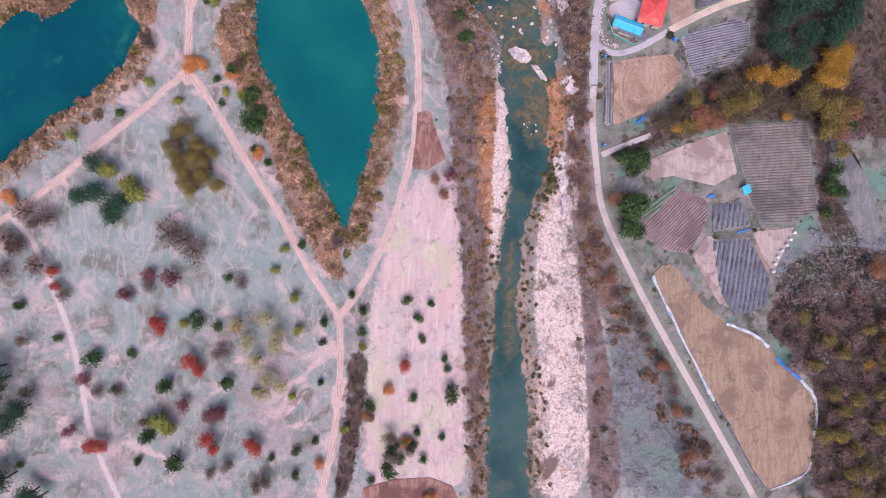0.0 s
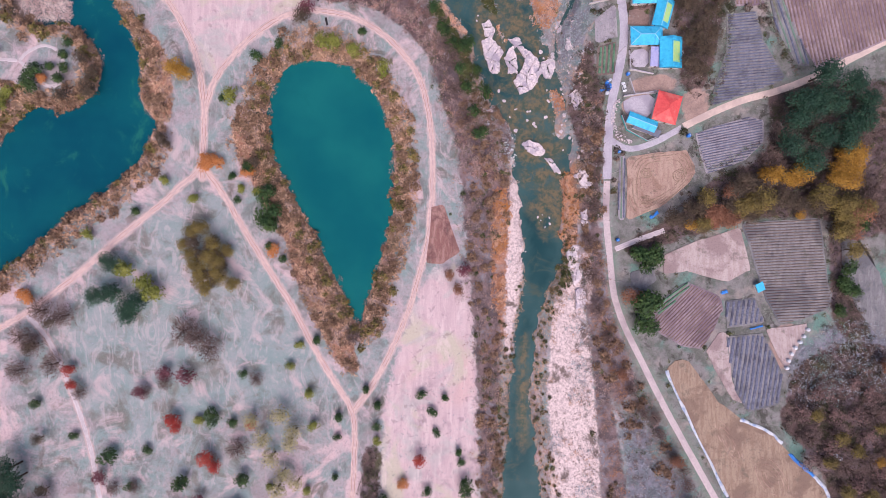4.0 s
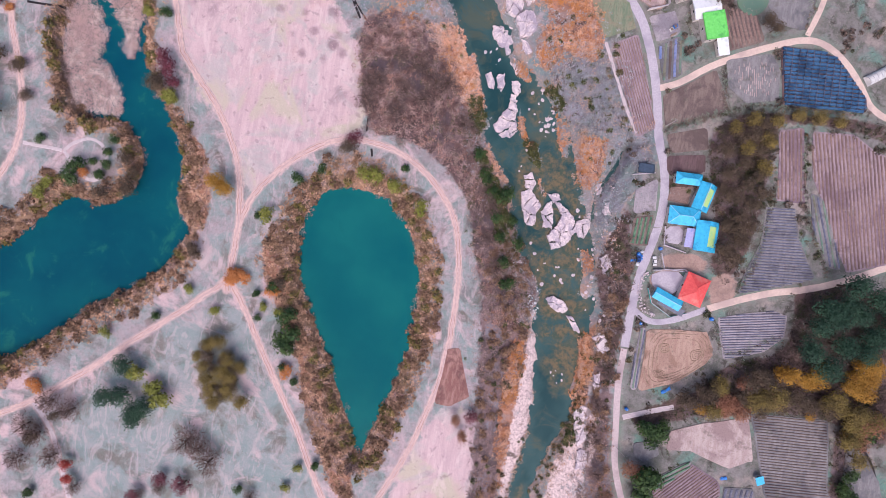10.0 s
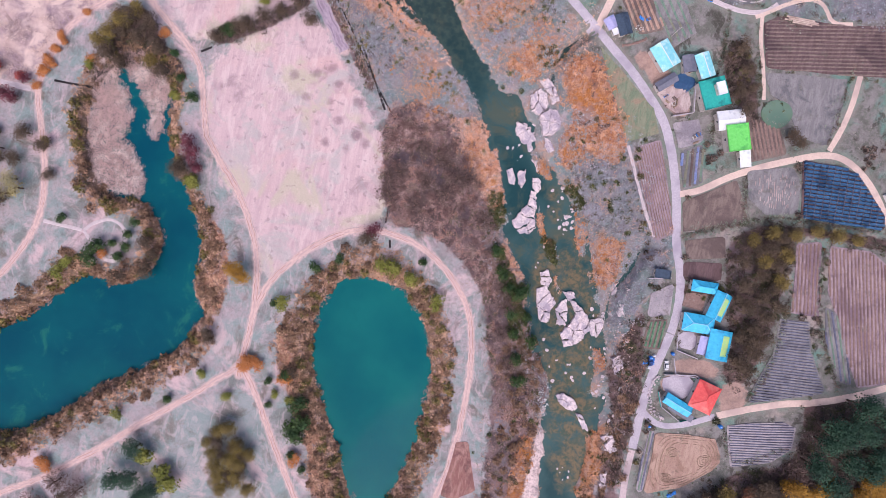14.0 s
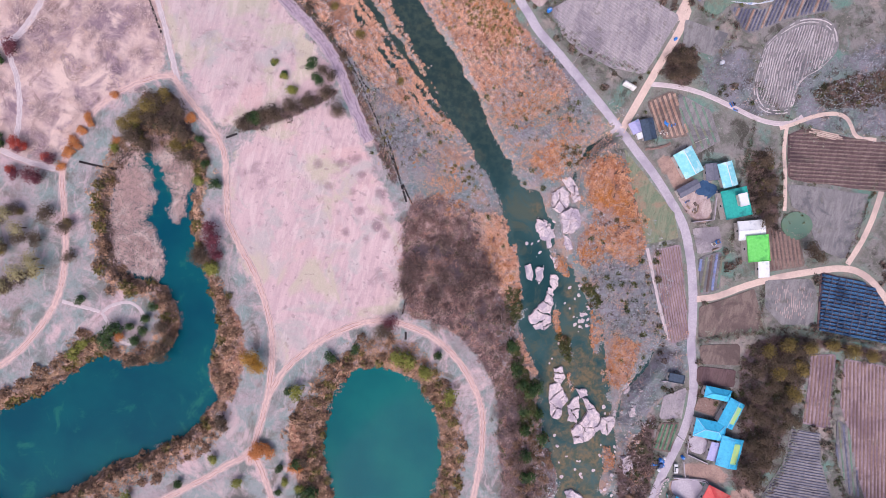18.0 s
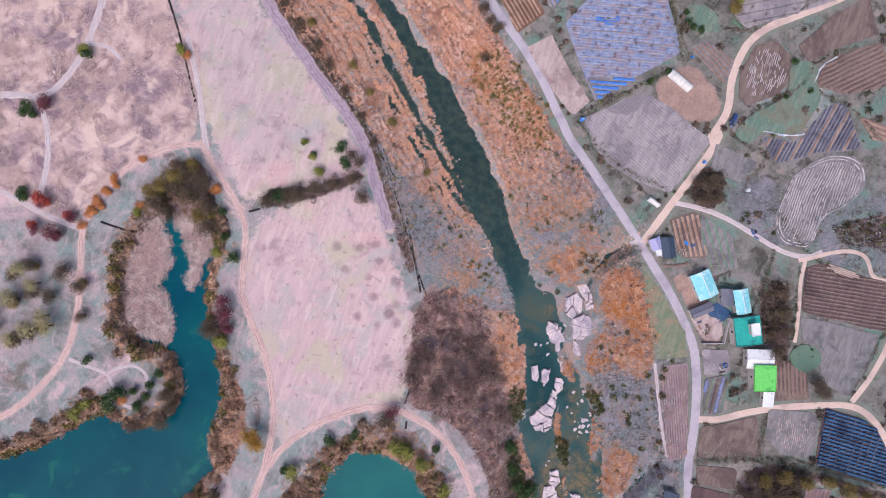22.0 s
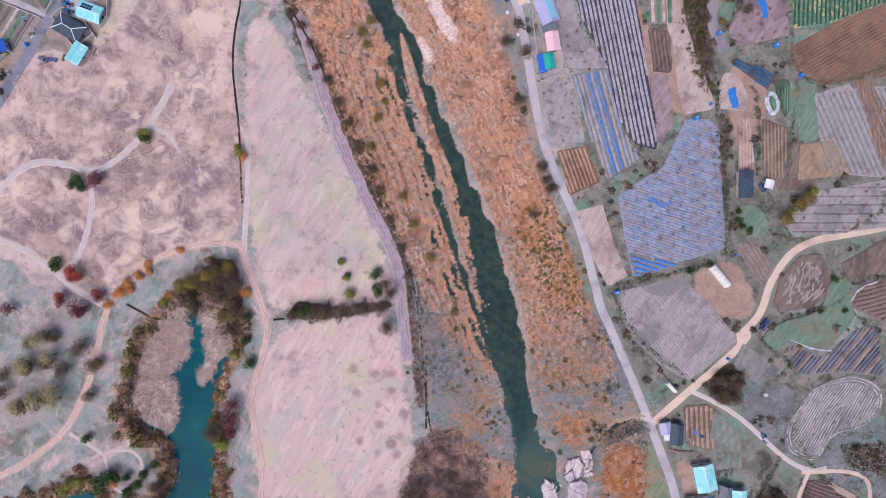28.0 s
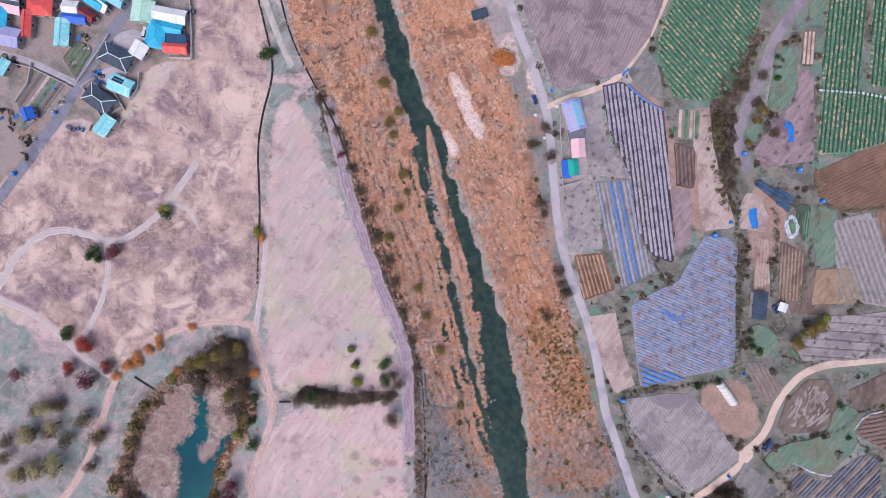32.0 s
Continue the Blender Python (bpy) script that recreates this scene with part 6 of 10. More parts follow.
field("brown orchard patch of low bushes", [(-6.0, 398.3), (6.2, 410.0), (18.6, 406.0), (25.0, 394.8), (10.5, 386.2)], M_BROWN)
field("pale yard plot with a blue cover", [(-38.6, 418.6), (-33.5, 421.5), (-23.5, 415.7), (-20.5, 409.8), (-31.4, 404.0), (-36.7, 410.9)], M_PALE)
field("mauve field beyond the orchard lane", [(1.6, 431.9), (20.5, 446.6), (40.8, 459.2), (63.4, 427.8), (44.6, 413.1), (23.7, 403.3)], M_MAUVE, (-35.1, 2.4, 1.2, 0.2, M_GREY))
field("pale straw rows beside the lane", [(-59.5, 493.4), (-54.9, 496.6), (-46.8, 482.8), (-51.4, 479.5)], M_BROWN, (120.9, 1.8, 1.3, 0.3, M_STRAW))
field("village garden with dug beds", [(-333.8, 266.3), (-331.5, 282.2), (-319.7, 284.4), (-319.6, 267.1), (-322.4, 254.1)], M_GREY, (90.9, 3.0, 1.4, 0.25, (M_BROWN, M_LEAFY, M_STRAW)))
field("trampled brown village yard", [(-327.5, 291.4), (-326.7, 303.1), (-319.5, 303.6), (-317.4, 287.7)], M_BROWN, (90.9, 2.2, 1.2, 0.3, M_LEAFY))
field("frosty green lawn strip with low mounds", [(-7.9, 432.1), (-0.2, 435.7), (6.8, 428.9), (14.0, 415.1), (7.4, 410.1), (-1.4, 419.7)], M_LAWN)
field("dark teal vegetable plot by a lined pool", [(-17.9, 428.3), (-11.4, 431.5), (-3.0, 419.4), (-4.3, 415.7), (-10.6, 420.2)], M_DARK, (-60.0, 1.2, 0.8, 0.3, M_DARKLEAF))
field("brown weedy plot between ditches", [(-12.7, 410.2), (-0.3, 413.0), (10.1, 391.6), (2.4, 386.5)], M_BROWN, (-58.0, 1.6, 0.8, 0.18, M_UMBER))
field("tan stubble strip between ditches", [(-22.9, 404.8), (-18.1, 407.7), (-2.3, 387.3), (-8.7, 383.0)], M_PALE, (-58.0, 1.4, 0.6, 0.15, M_TAN))
field("bare mauve plot with withered weeds", [(4.5, 434.9), (13.0, 444.5), (44.0, 418.9), (34.0, 409.6), (29.4, 406.3), (17.1, 415.8)], M_MAUVE)
field("reddish ridged strip by the big field", [(13.8, 446.2), (17.8, 451.4), (37.6, 439.4), (50.1, 418.7), (44.9, 419.5)], M_RUST, (-52.0, 1.6, 0.8, 0.2, M_EARTH))
field("tan fallow slope of dry weeds", [(8.2, 408.8), (19.7, 418.4), (34.5, 409.9), (15.7, 394.2)], M_UMBER)
field("pale trodden fallow between the plots", [(119.1, -4.4), (125.8, 4.9), (129.0, 3.1), (130.1, -17.1), (136.1, -29.0), (129.5, -25.4), (122.4, -12.6)], M_PALE)
field("fallow reed plot ringed by the track", [(-7.9, 62.0), (-2.1, 63.4), (5.9, 41.0), (-2.1, 35.7), (-10.0, 35.6)], M_RUSSET)
field("russet patch of cut reeds", [(-33.9, -114.2), (-20.7, -110.5), (-2.1, -109.6), (8.6, -113.9), (11.8, -119.9), (14.0, -141.0), (-34.0, -139.6)], M_RUSSET)
NET = [(120.6, 222.3), (139.4, 223.0), (147.6, 220.2), (163.0, 204.3), (164.2, 198.0), (125.9, 195.6)]
net = tagged(new("net_posts"), "pale seams of the black shade netting", "netting", kind="structure")
net_rng = random.Random(2)
for a, b in rows_of([tuple(q) for q in NET], 92.5, 3.2):
    ridge(a, b, 0.3, 0.85, M_SLATE, net, 0.25, net_rng, "net_seam", 0.05)

# ---- houses, sheds and yards ----
def roofing(name, a, b, rough=0.5, c=None):
    n = Nodes(name, rough, 0.4)
    f = n.noise(0.8, 4, 0.6)
    w = n.t.nodes.new("ShaderNodeTexWave")
    w.inputs["Scale"].default_value = 1.1
    w.inputs["Distortion"].default_value = 0.3
    n.link(n.co, w.inputs["Vector"])
    col = n.mix(n.ramp(f, 0.1, 0.9), lin(*a, 0.92), lin(*b, 0.92))
    if c:
        col = n.mix(n.ramp(n.noise(0.25, 3), 0.5, 0.7), col, lin(*c, 0.92))
    n.color(col)
    n.bump(w.outputs["Fac"], 0.25, 0.08)
    return n.mat


R_BLUE = roofing("blue_sheet_roof", (38, 168, 216), (70, 200, 240), 0.45, (40, 150, 200))
R_SKY = roofing("pale_blue_sheet_roof", (120, 190, 226), (156, 214, 240), 0.45)
R_CYAN = roofing("cyan_sheet_roof", (110, 204, 222), (160, 228, 238), 0.45, (200, 236, 240))
R_RED = roofing("red_sheet_roof", (214, 74, 76), (236, 100, 98), 0.5, (226, 120, 112))
R_TEAL = roofing("teal_painted_roof", (24, 158, 152), (44, 184, 172), 0.6, (30, 130, 130))
R_GREEN = roofing("bright_green_roof", (96, 206, 92), (124, 226, 120), 0.6, (80, 180, 90))
R_LIME = roofing("yellow_green_roof_panel", (150, 210, 140), (200, 214, 130), 0.6, (120, 206, 170))
R_WHITE = roofing("white_sheet_roof", (222, 226, 232), (240, 242, 246), 0.5, (200, 206, 216))
R_GREY = roofing("grey_slate_roof", (96, 98, 116), (124, 126, 142), 0.6)
R_DARK = roofing("dark_tile_roof", (52, 66, 86), (72, 90, 112), 0.6, (46, 56, 72))
R_NAVY = roofing("navy_sheet_roof", (40, 72, 110), (56, 92, 132), 0.5)
R_LILAC = roofing("lilac_sheet_roof", (160, 160, 206), (182, 180, 220), 0.5, (130, 150, 205))
R_PINK = roofing("pink_sheet_roof", (228, 180, 200), (240, 204, 216), 0.5)
R_MAROON = roofing("maroon_roof", (120, 44, 52), (140, 60, 66), 0.6)
R_MINT = roofing("pale_green_roof", (170, 216, 204), (196, 230, 220), 0.6, (150, 196, 184))
R_ROYAL = roofing("royal_blue_roof", (36, 90, 200), (60, 116, 220), 0.5)
M_DOOR = surface("brown_door", lin(96, 70, 60), lin(116, 88, 74), None, 3, 0.4)
M_PANEL = surface("solar_cells", lin(34, 44, 92), lin(48, 60, 112), None, 3, 0.4, 0.2, 0.5)


def rect_prism(bm, w, l, z0, z1, over=0.0):
    a, b = w / 2 + over, l / 2 + over
    box(bm, 0, 0, (z0 + z1) / 2, 2 * a, 2 * b, z1 - z0)
    return bm


def roof_mesh(w, l, eave, rise, kind, thick=0.16, over=0.45):
    """Gable, hip, shed or flat roof with thickness over a w by l plan."""
    bm = bmesh.new()
    a, b = w / 2 + over, l / 2 + over
    if kind == "flat":
        box(bm, 0, 0, eave + 0.15, 2 * a - 0.4, 2 * b - 0.4, 0.3, 0, 0.04)
        for s in (-1, 1):
            box(bm, s * (a - 0.3), 0, eave + 0.42, 0.2, 2 * b - 0.4, 0.35)
            box(bm, 0, s * (b - 0.3), eave + 0.42, 2 * a - 0.8, 0.2, 0.35)
        return bm
    if kind == "shed":
        tops = [(-a, -b, eave), (a, -b, eave), (a, b, eave + rise), (-a, b, eave + rise)]
        faces = [(0, 1, 2, 3)]
    else:
        along = l >= w
        run = (b if along else a) - (min(a, b) if kind == "hip" else 0)
        p, q = ((0, -run), (0, run)) if along else ((-run, 0), (run, 0))
        tops = [(-a, -b, eave), (a, -b, eave), (a, b, eave), (-a, b, eave), (*p, eave + rise), (*q, eave + rise)]
        faces = [(0, 1, 4), (1, 2, 5, 4), (2, 3, 5), (3, 0, 4, 5)] if along else [(3, 0, 4), (0, 1, 5, 4), (1, 2, 5), (2, 3, 4, 5)]
    n = len(tops)
    vs = [bm.verts.new(v) for v in tops] + [bm.verts.new((x, y, z - thick)) for x, y, z in tops]
    for f in faces:
        bm.faces.new([vs[i] for i in f])
        bm.faces.new([vs[i + n] for i in f[::-1]])
    for i in range(4):
        j = (i + 1) % 4
        bm.faces.new((vs[i], vs[i + n], vs[j + n], vs[j]))
    bmesh.ops.recalc_face_normals(bm, faces=bm.faces[:])
    return bm


def caps(w, l, eave, rise, kind, over=0.45):
    """Ridge and hip cappings of a roof, as one folded strip each."""
    a, b = w / 2 + over, l / 2 + over
    along = l >= w
    run = (b if along else a) - (min(a, b) if kind == "hip" else 0)
    p, q = (Vector((0, -run, eave + rise)), Vector((0, run, eave + rise))) if along else (Vector((-run, 0, eave + rise)), Vector((run, 0, eave + rise)))
    lines = [(p, q)]
    if kind == "hip":
        for s in (-1, 1):
            lines += [(p, Vector((s * a, -b, eave)) if along else Vector((-a, s * b, eave))), (q, Vector((s * a, b, eave)) if along else Vector((a, s * b, eave)))]
    out = []
    for u, v in lines:
        bm = bmesh.new()
        d = v - u
        if d.length < 0.4:
            bm.free()
            continue
        m = Matrix.Translation((u + v) / 2 + Vector((0, 0, 0.07))) @ d.to_track_quat("Y", "Z").to_matrix().to_4x4() @ Matrix.Diagonal((0.32, d.length, 0.12, 1))
        bmesh.ops.create_cube(bm, size=1.0, matrix=m)
        out.append(bm)
    return out


HOUSES = []


def house(x, y, w, l, angle, roof, kind="gable", eave=2.7, rise=1.4, label="", name="house", wall=None, cap=None, panel=None):
    """A building: walls with openings, roof, cappings, door and windows. x, y: the middle of its roof."""
    root = new(name)
    root.matrix_basis = pose(x, y, gz(x, y), 0, 0, angle)
    HOUSES.append((x, y, max(w, l) / 2))
    tagged(root, label, "building", "village buildings")
    wm = wall or M_WALL
    part("wall", rect_prism(bmesh.new(), w - 0.3, l - 0.3, -0.8, eave + (0.0 if kind == "flat" else -0.1)), wm, root)
    part("roof", roof_mesh(w, l, eave, rise, kind), roof, root)
    if kind in ("gable", "hip"):
        for bm in caps(w, l, eave, rise, kind):
            part("ridge_cap", bm, cap or roof, root)
        if kind == "gable":
            along = l >= w
            for s in (-1, 1):
                bm = bmesh.new()
                a, b = w / 2 - 0.15, l / 2 - 0.15
                tri = [(-a, s * b, eave - 0.1), (a, s * b, eave - 0.1), (0, s * b, eave + rise - 0.2)] if along else [(s * a, -b, eave - 0.1), (s * a, b, eave - 0.1), (s * a, 0, eave + rise - 0.2)]
                bm.faces.new([bm.verts.new(v) for v in tri])
                bmesh.ops.solidify(bm, geom=bm.faces[:], thickness=0.12)
                part("gable", bm, wm, root)
    if panel:
        pw, pl, pm = panel
        bm = bmesh.new()
        s = rise / (min(w, l) / 2 + 0.45)
        tilt = math.degrees(math.atan(s))
        m = Matrix.Translation((w * 0.2, 0, eave + rise * 0.66)) @ Matrix.Rotation(radians(tilt), 4, "Y") @ Matrix.Diagonal((pw, pl, 0.08, 1))
        bmesh.ops.create_cube(bm, size=1.0, matrix=m)
        part("roof_panel", bm, pm, root, "paler panel on the roof slope")
    door = part("door", box(bmesh.new(), w * 0.15, -l / 2 + 0.13, 1.0, 0.95, 0.1, 2.0), M_DOOR, root)
    part("door_handle", box(bmesh.new(), w * 0.15 + 0.35, -l / 2 + 0.06, 1.0, 0.06, 0.06, 0.14), M_WHITE, door)
    for px, py, turn in ((-w * 0.25, -l / 2 + 0.13, 0), (w / 2 - 0.13, 0, 90), (-w / 2 + 0.13, 0, 90), (0, l / 2 - 0.13, 0)):
        frame_ob = part("window", box(bmesh.new(), px, py, 1.5, 1.3, 0.1, 1.1, turn), M_WHITE, root)
        part("pane", box(bmesh.new(), px, py, 1.5, 1.1, 0.13, 0.9, turn), M_GLASS, frame_ob)
    return root


K = 0.262  # metres on the ground for the plan's unit length
H = house
H(89.4, 156.8, 43 * K, 17 * K, 1.5, R_BLUE, "hip", label="long blue-roofed farmhouse wing beside a courtyard")
H(97.2, 149.5, 26 * K, 46 * K, -14.5, R_BLUE, "gable", label="blue-roofed farm building with a yellow-green panel", panel=(3.4, 8.5, R_LIME), cap=R_SKY)
H(90.2, 139.8, 53 * K, 29 * K, 1.5, R_BLUE, "hip", label="broad blue hip-roofed farmhouse", cap=R_SKY)
H(100.9, 131.9, 36 * K, 50 * K, -0.5, R_BLUE, "gable", label="blue-roofed barn with a yellow-green panel", panel=(4.0, 9.5, R_LIME))
H(94.6, 130.3, 16 * K, 30 * K, -0.5, R_LILAC, "shed", 2.4, 0.5, "low grey lean-to beside the blue barn", "lean_to")
H(99.8, 107.1, 40 * K, 48 * K, -14.5, R_RED, "hip", 2.9, 1.9, "red hip-roofed house beside a concrete yard", cap=R_RED)
H(89.0, 100.9, 50 * K, 17 * K, -20.5, R_BLUE, "gable", 2.4, 0.9, "long low blue-roofed outbuilding", cap=R_SKY)
H(91.3, 97.5, 46 * K, 9 * K, -20.5, R_GREY, "shed", 2.0, 0.3, "grey lean-to along a blue outbuilding", "lean_to")
H(70.1, 159.0, 26 * K, 14 * K, 3.5, R_DARK, "flat", 2.2, 0.3, "dark flat-roofed shed by the stream", "shed")
H(141.5, 25.3, 11 * K, 12 * K, 25.0, R_BLUE, "shed", 2.0, 0.4, "small blue-roofed field shed", "shed")
H(50.0, 256.4, 33 * K, 44 * K, 42.2, R_CYAN, "gable", 2.8, 0.9, "pale cyan sheet-roofed barn in a farmyard", cap=R_WHITE)
H(61.3, 254.6, 20 * K, 26 * K, 18.2, R_GREY, "gable", 2.6, 1.0, "small grey-roofed house in a farmyard")
H(68.0, 254.9, 23 * K, 40 * K, 29.2, R_CYAN, "gable", 2.6, 0.9, "narrow cyan-roofed house in a farmyard", cap=R_WHITE)
H(74.1, 243.0, 44 * K, 48 * K, 26.2, R_TEAL, "flat", 3.4, 0.0, "flat-roofed house with a teal painted roof")
H(75.4, 244.7, 13 * K, 20 * K, 26.2, R_WHITE, "flat", 5.4, 0.0, "small white stair tower on a teal roof", "stair_tower")
H(53.4, 245.1, 37 * K, 14 * K, 42.2, R_GREY, "gable", 2.3, 0.7, "low dark grey outbuilding in a farmyard", "shed")
H(84.2, 233.0, 44 * K, 30 * K, 18.2, R_WHITE, "gable", 2.7, 0.7, "white sheet-roofed barn in a farmyard")
H(88.4, 225.5, 36 * K, 44 * K, 18.2, R_GREEN, "flat", 3.4, 0.0, "flat-roofed house with a bright green roof")
H(94.0, 217.3, 16 * K, 27 * K, 17.2, R_WHITE, "shed", 2.4, 0.4, "narrow white annex of the green-roofed house", "lean_to")
H(23.4, 266.8, 17 * K, 18 * K, 41.2, R_LILAC, "gable", 2.3, 0.7, "small lilac-roofed hut at the junction", "hut")
H(29.1, 267.1, 20 * K, 34 * K, 26.2, R_DARK, "gable", 2.4, 0.8, "dark-roofed shed by the junction", "shed")
H(26.2, 263.4, 8 * K, 9 * K, 34.2, R_WHITE, "flat", 1.8, 0.0, "small white storage hut in a farmyard", "hut")
H(-122.6, 403.1, 30 * K, 50 * K, 50.9, R_LILAC, "gable", 3.0, 1.2, "long pale blue sheet-roofed farmhouse", cap=R_SKY, panel=(3.2, 11.0, R_SKY))
H(-117.0, 397.0, 24 * K, 14 * K, 50.9, R_GREY, "shed", 2.4, 0.4, "grey lean-to at the farmhouse end", "lean_to")
H(-112.4, 392.3, 21 * K, 30 * K, 38.9, R_PINK, "gable", 2.5, 0.8, "small pink sheet-roofed house in a farmyard")
H(-109.1, 384.2, 15 * K, 25 * K, 40.9, R_TEAL, "gable", 2.2, 0.6, "small teal-roofed shed by the road", "shed")
H(-111.4, 381.7, 11 * K, 28 * K, 40.9, R_ROYAL, "shed", 2.0, 0.4, "narrow blue lean-to shed", "lean_to")
H(-5.1, 380.1, 22 * K, 45 * K, 30.9, R_DARK, "shed", 2.2, 0.4, "dark shade-net shed beside a lawn", "shed")
H(4.0, 385.5, 12 * K, 12 * K, 14.9, R_WHITE, "gable", 2.2, 0.6, "small white hut on a farm terrace", "hut")
H(-184.2, 417.0, 26 * K, 14 * K, 52.9, R_DARK, "flat", 2.0, 0.0, "small dark open shed by the reeds", "shed")
V = [
    (-346.1, 305.3, 40, 27, -3, R_RED, "hip", "red hip-roofed village house among village roofs"),
    (-346.3, 295.7, 14, 42, -3, R_RED, "gable", "narrow red-roofed village outbuilding among village roofs"),
    (-357.6, 291.1, 26, 32, -4, R_BLUE, "gable", "blue-roofed village house among village roofs"),
    (-349.9, 286.1, 42, 30, -12, R_LILAC, "gable", "lilac-roofed village house among village roofs"),
    (-335.1, 312.6, 24, 22, -4, R_WHITE, "gable", "small white-roofed village house among village roofs"),
    (-331.2, 310.0, 38, 16, -6, R_ROYAL, "gable", "royal blue-roofed village shed among village roofs"),
    (-327.6, 314.3, 26, 15, -32, R_MAROON, "gable", "maroon-roofed village house among village roofs"),
    (-331.9, 301.5, 22, 44, -4, R_CYAN, "gable", "long cyan-roofed village house among village roofs"),
    (-329.7, 321.3, 40, 18, -34, R_BLUE, "gable", "blue-roofed house by the street"),
    (-325.3, 321.0, 24, 12, -36, R_WHITE, "shed", "white lean-to by the street"),
    (-321.5, 327.7, 26, 20, -30, R_SKY, "gable", "pale blue-roofed village house among village roofs"),
    (-309.2, 330.1, 36, 36, -8, R_MINT, "gable", "pale green-roofed village house among village roofs"),
    (-298.6, 335.6, 54, 22, -10, R_WHITE, "gable", "long white-roofed village barn among village roofs"),
    (-298.4, 325.2, 32, 46, -12, R_BLUE, "hip", "bright blue-roofed village house among village roofs"),
    (-293.7, 331.2, 28, 18, -12, R_BLUE, "gable", "blue-roofed side wing among village roofs"),
    (-290.0, 328.4, 34, 14, -4, R_NAVY, "flat", "navy flat-roofed annex among village roofs"),
    (-288.2, 325.0, 38, 17, -4, R_RED, "gable", "red-roofed outbuilding at the village edge"),
    (-300.7, 314.8, 24, 24, -30, R_WHITE, "gable", "small whitish-roofed shed among village roofs"),
    (-306.8, 306.2, 52, 30, -26, R_DARK, "hip", "dark tile-roofed village house among village roofs"),
    (-302.0, 286.2, 48, 30, -36, R_DARK, "hip", "dark tile-roofed house by the street"),
    (-293.4, 278.1, 22, 34, -36, R_CYAN, "gable", "cyan-roofed shed at the village edge"),
    (-358.7, 299.2, 46, 16, -8, R_DARK, "gable", "dark-roofed house in the village"),
    (-356.9, 296.1, 46, 10, -12, R_PINK, "shed", "pink-roofed lean-to in the village"),
    (-343.6, 274.0, 14, 26, -30, R_CYAN, "gable", "small blue-roofed shed by the lane"),
    (-341.0, 319.3, 40, 20, -20, R_SKY, "gable", "pale blue-roofed house beyond the street"),
    (-357.3, 308.5, 40, 24, -8, R_GREY, "gable", "grey-roofed house in the village"),
    (-365.9, 287.0, 34, 30, -8, R_BLUE, "gable", "blue-roofed house in the village"),
    (-354.3, 270.3, 30, 26, -20, R_GREY, "gable", "grey-roofed house by the lane"),
    (-322.8, 263.2, 18, 18, 20, R_ROYAL, "gable", "small blue-roofed hut by the street"),
]
for x, y, w, l, a, roof, kind, label in V:
    H(x, y, w * K, l * K, a + 34.9, roof, kind, 2.7, 1.1 if kind != "flat" else 0, label, cap=R_WHITE if roof is R_DARK else None)

# house with a solar roof at the village edge
solar = H(-297.8, 297.1, 38 * K, 26 * K, 10.9, R_CYAN, "gable", 2.8, 0.9, label="cyan-roofed house with solar panels", cap=R_WHITE)
for i in range(4):
    for j in range(2):
        bm = bmesh.new()
        m = Matrix.Translation((-3.4 + i * 1.25, 0.9 + j * 1.25, 3.52 - j * 0.3)) @ Matrix.Rotation(radians(-14), 4, "X") @ Matrix.Diagonal((1.1, 1.1, 0.06, 1))
        bmesh.ops.create_cube(bm, size=1.0, matrix=m)
        part("solar_panel", bm, M_PANEL, solar, "dark blue solar panel")

# concrete yards by the houses
for label, outline in (
    ("grey concrete yard between red and blue roofs", [(81.4, 112.7), (96.7, 114.7), (93.7, 103.1), (85.7, 104.2), (81.7, 106.6)]),
    ("grey concrete yard before a dark roof", [(-311.4, 298.4), (-301.0, 306.0), (-300.0, 297.2), (-301.5, 292.9), (-308.6, 290.9)]),
    ("worn concrete farm yard", [(48.6, 242.9), (63.7, 245.8), (68.1, 235.1), (59.8, 231.9)]),
    ("grey village forecourt", [(-315.2, 314.8), (-307.7, 323.5), (-300.1, 317.9), (-307.3, 307.8), (-312.6, 307.1)]),
    ("pale forecourt by the blue barn", [(84.0, 134.3), (92.1, 135.3), (92.9, 126.7), (84.5, 126.9)]),
):
    tagged(sheet("yard", [(q.x, q.y) for q in smooth(outline, 1)], M_PALE if "farm yard" in label else M_CONCRETE, 0.3), label, "yard", kind="structure")
tagged(sheet("yard", [(83.4, 152.7), (92.6, 153.7), (92.0, 145.8), (82.8, 146.3)], M_RUST, 0.3), "bare red-brown courtyard earth", "yard", kind="structure")


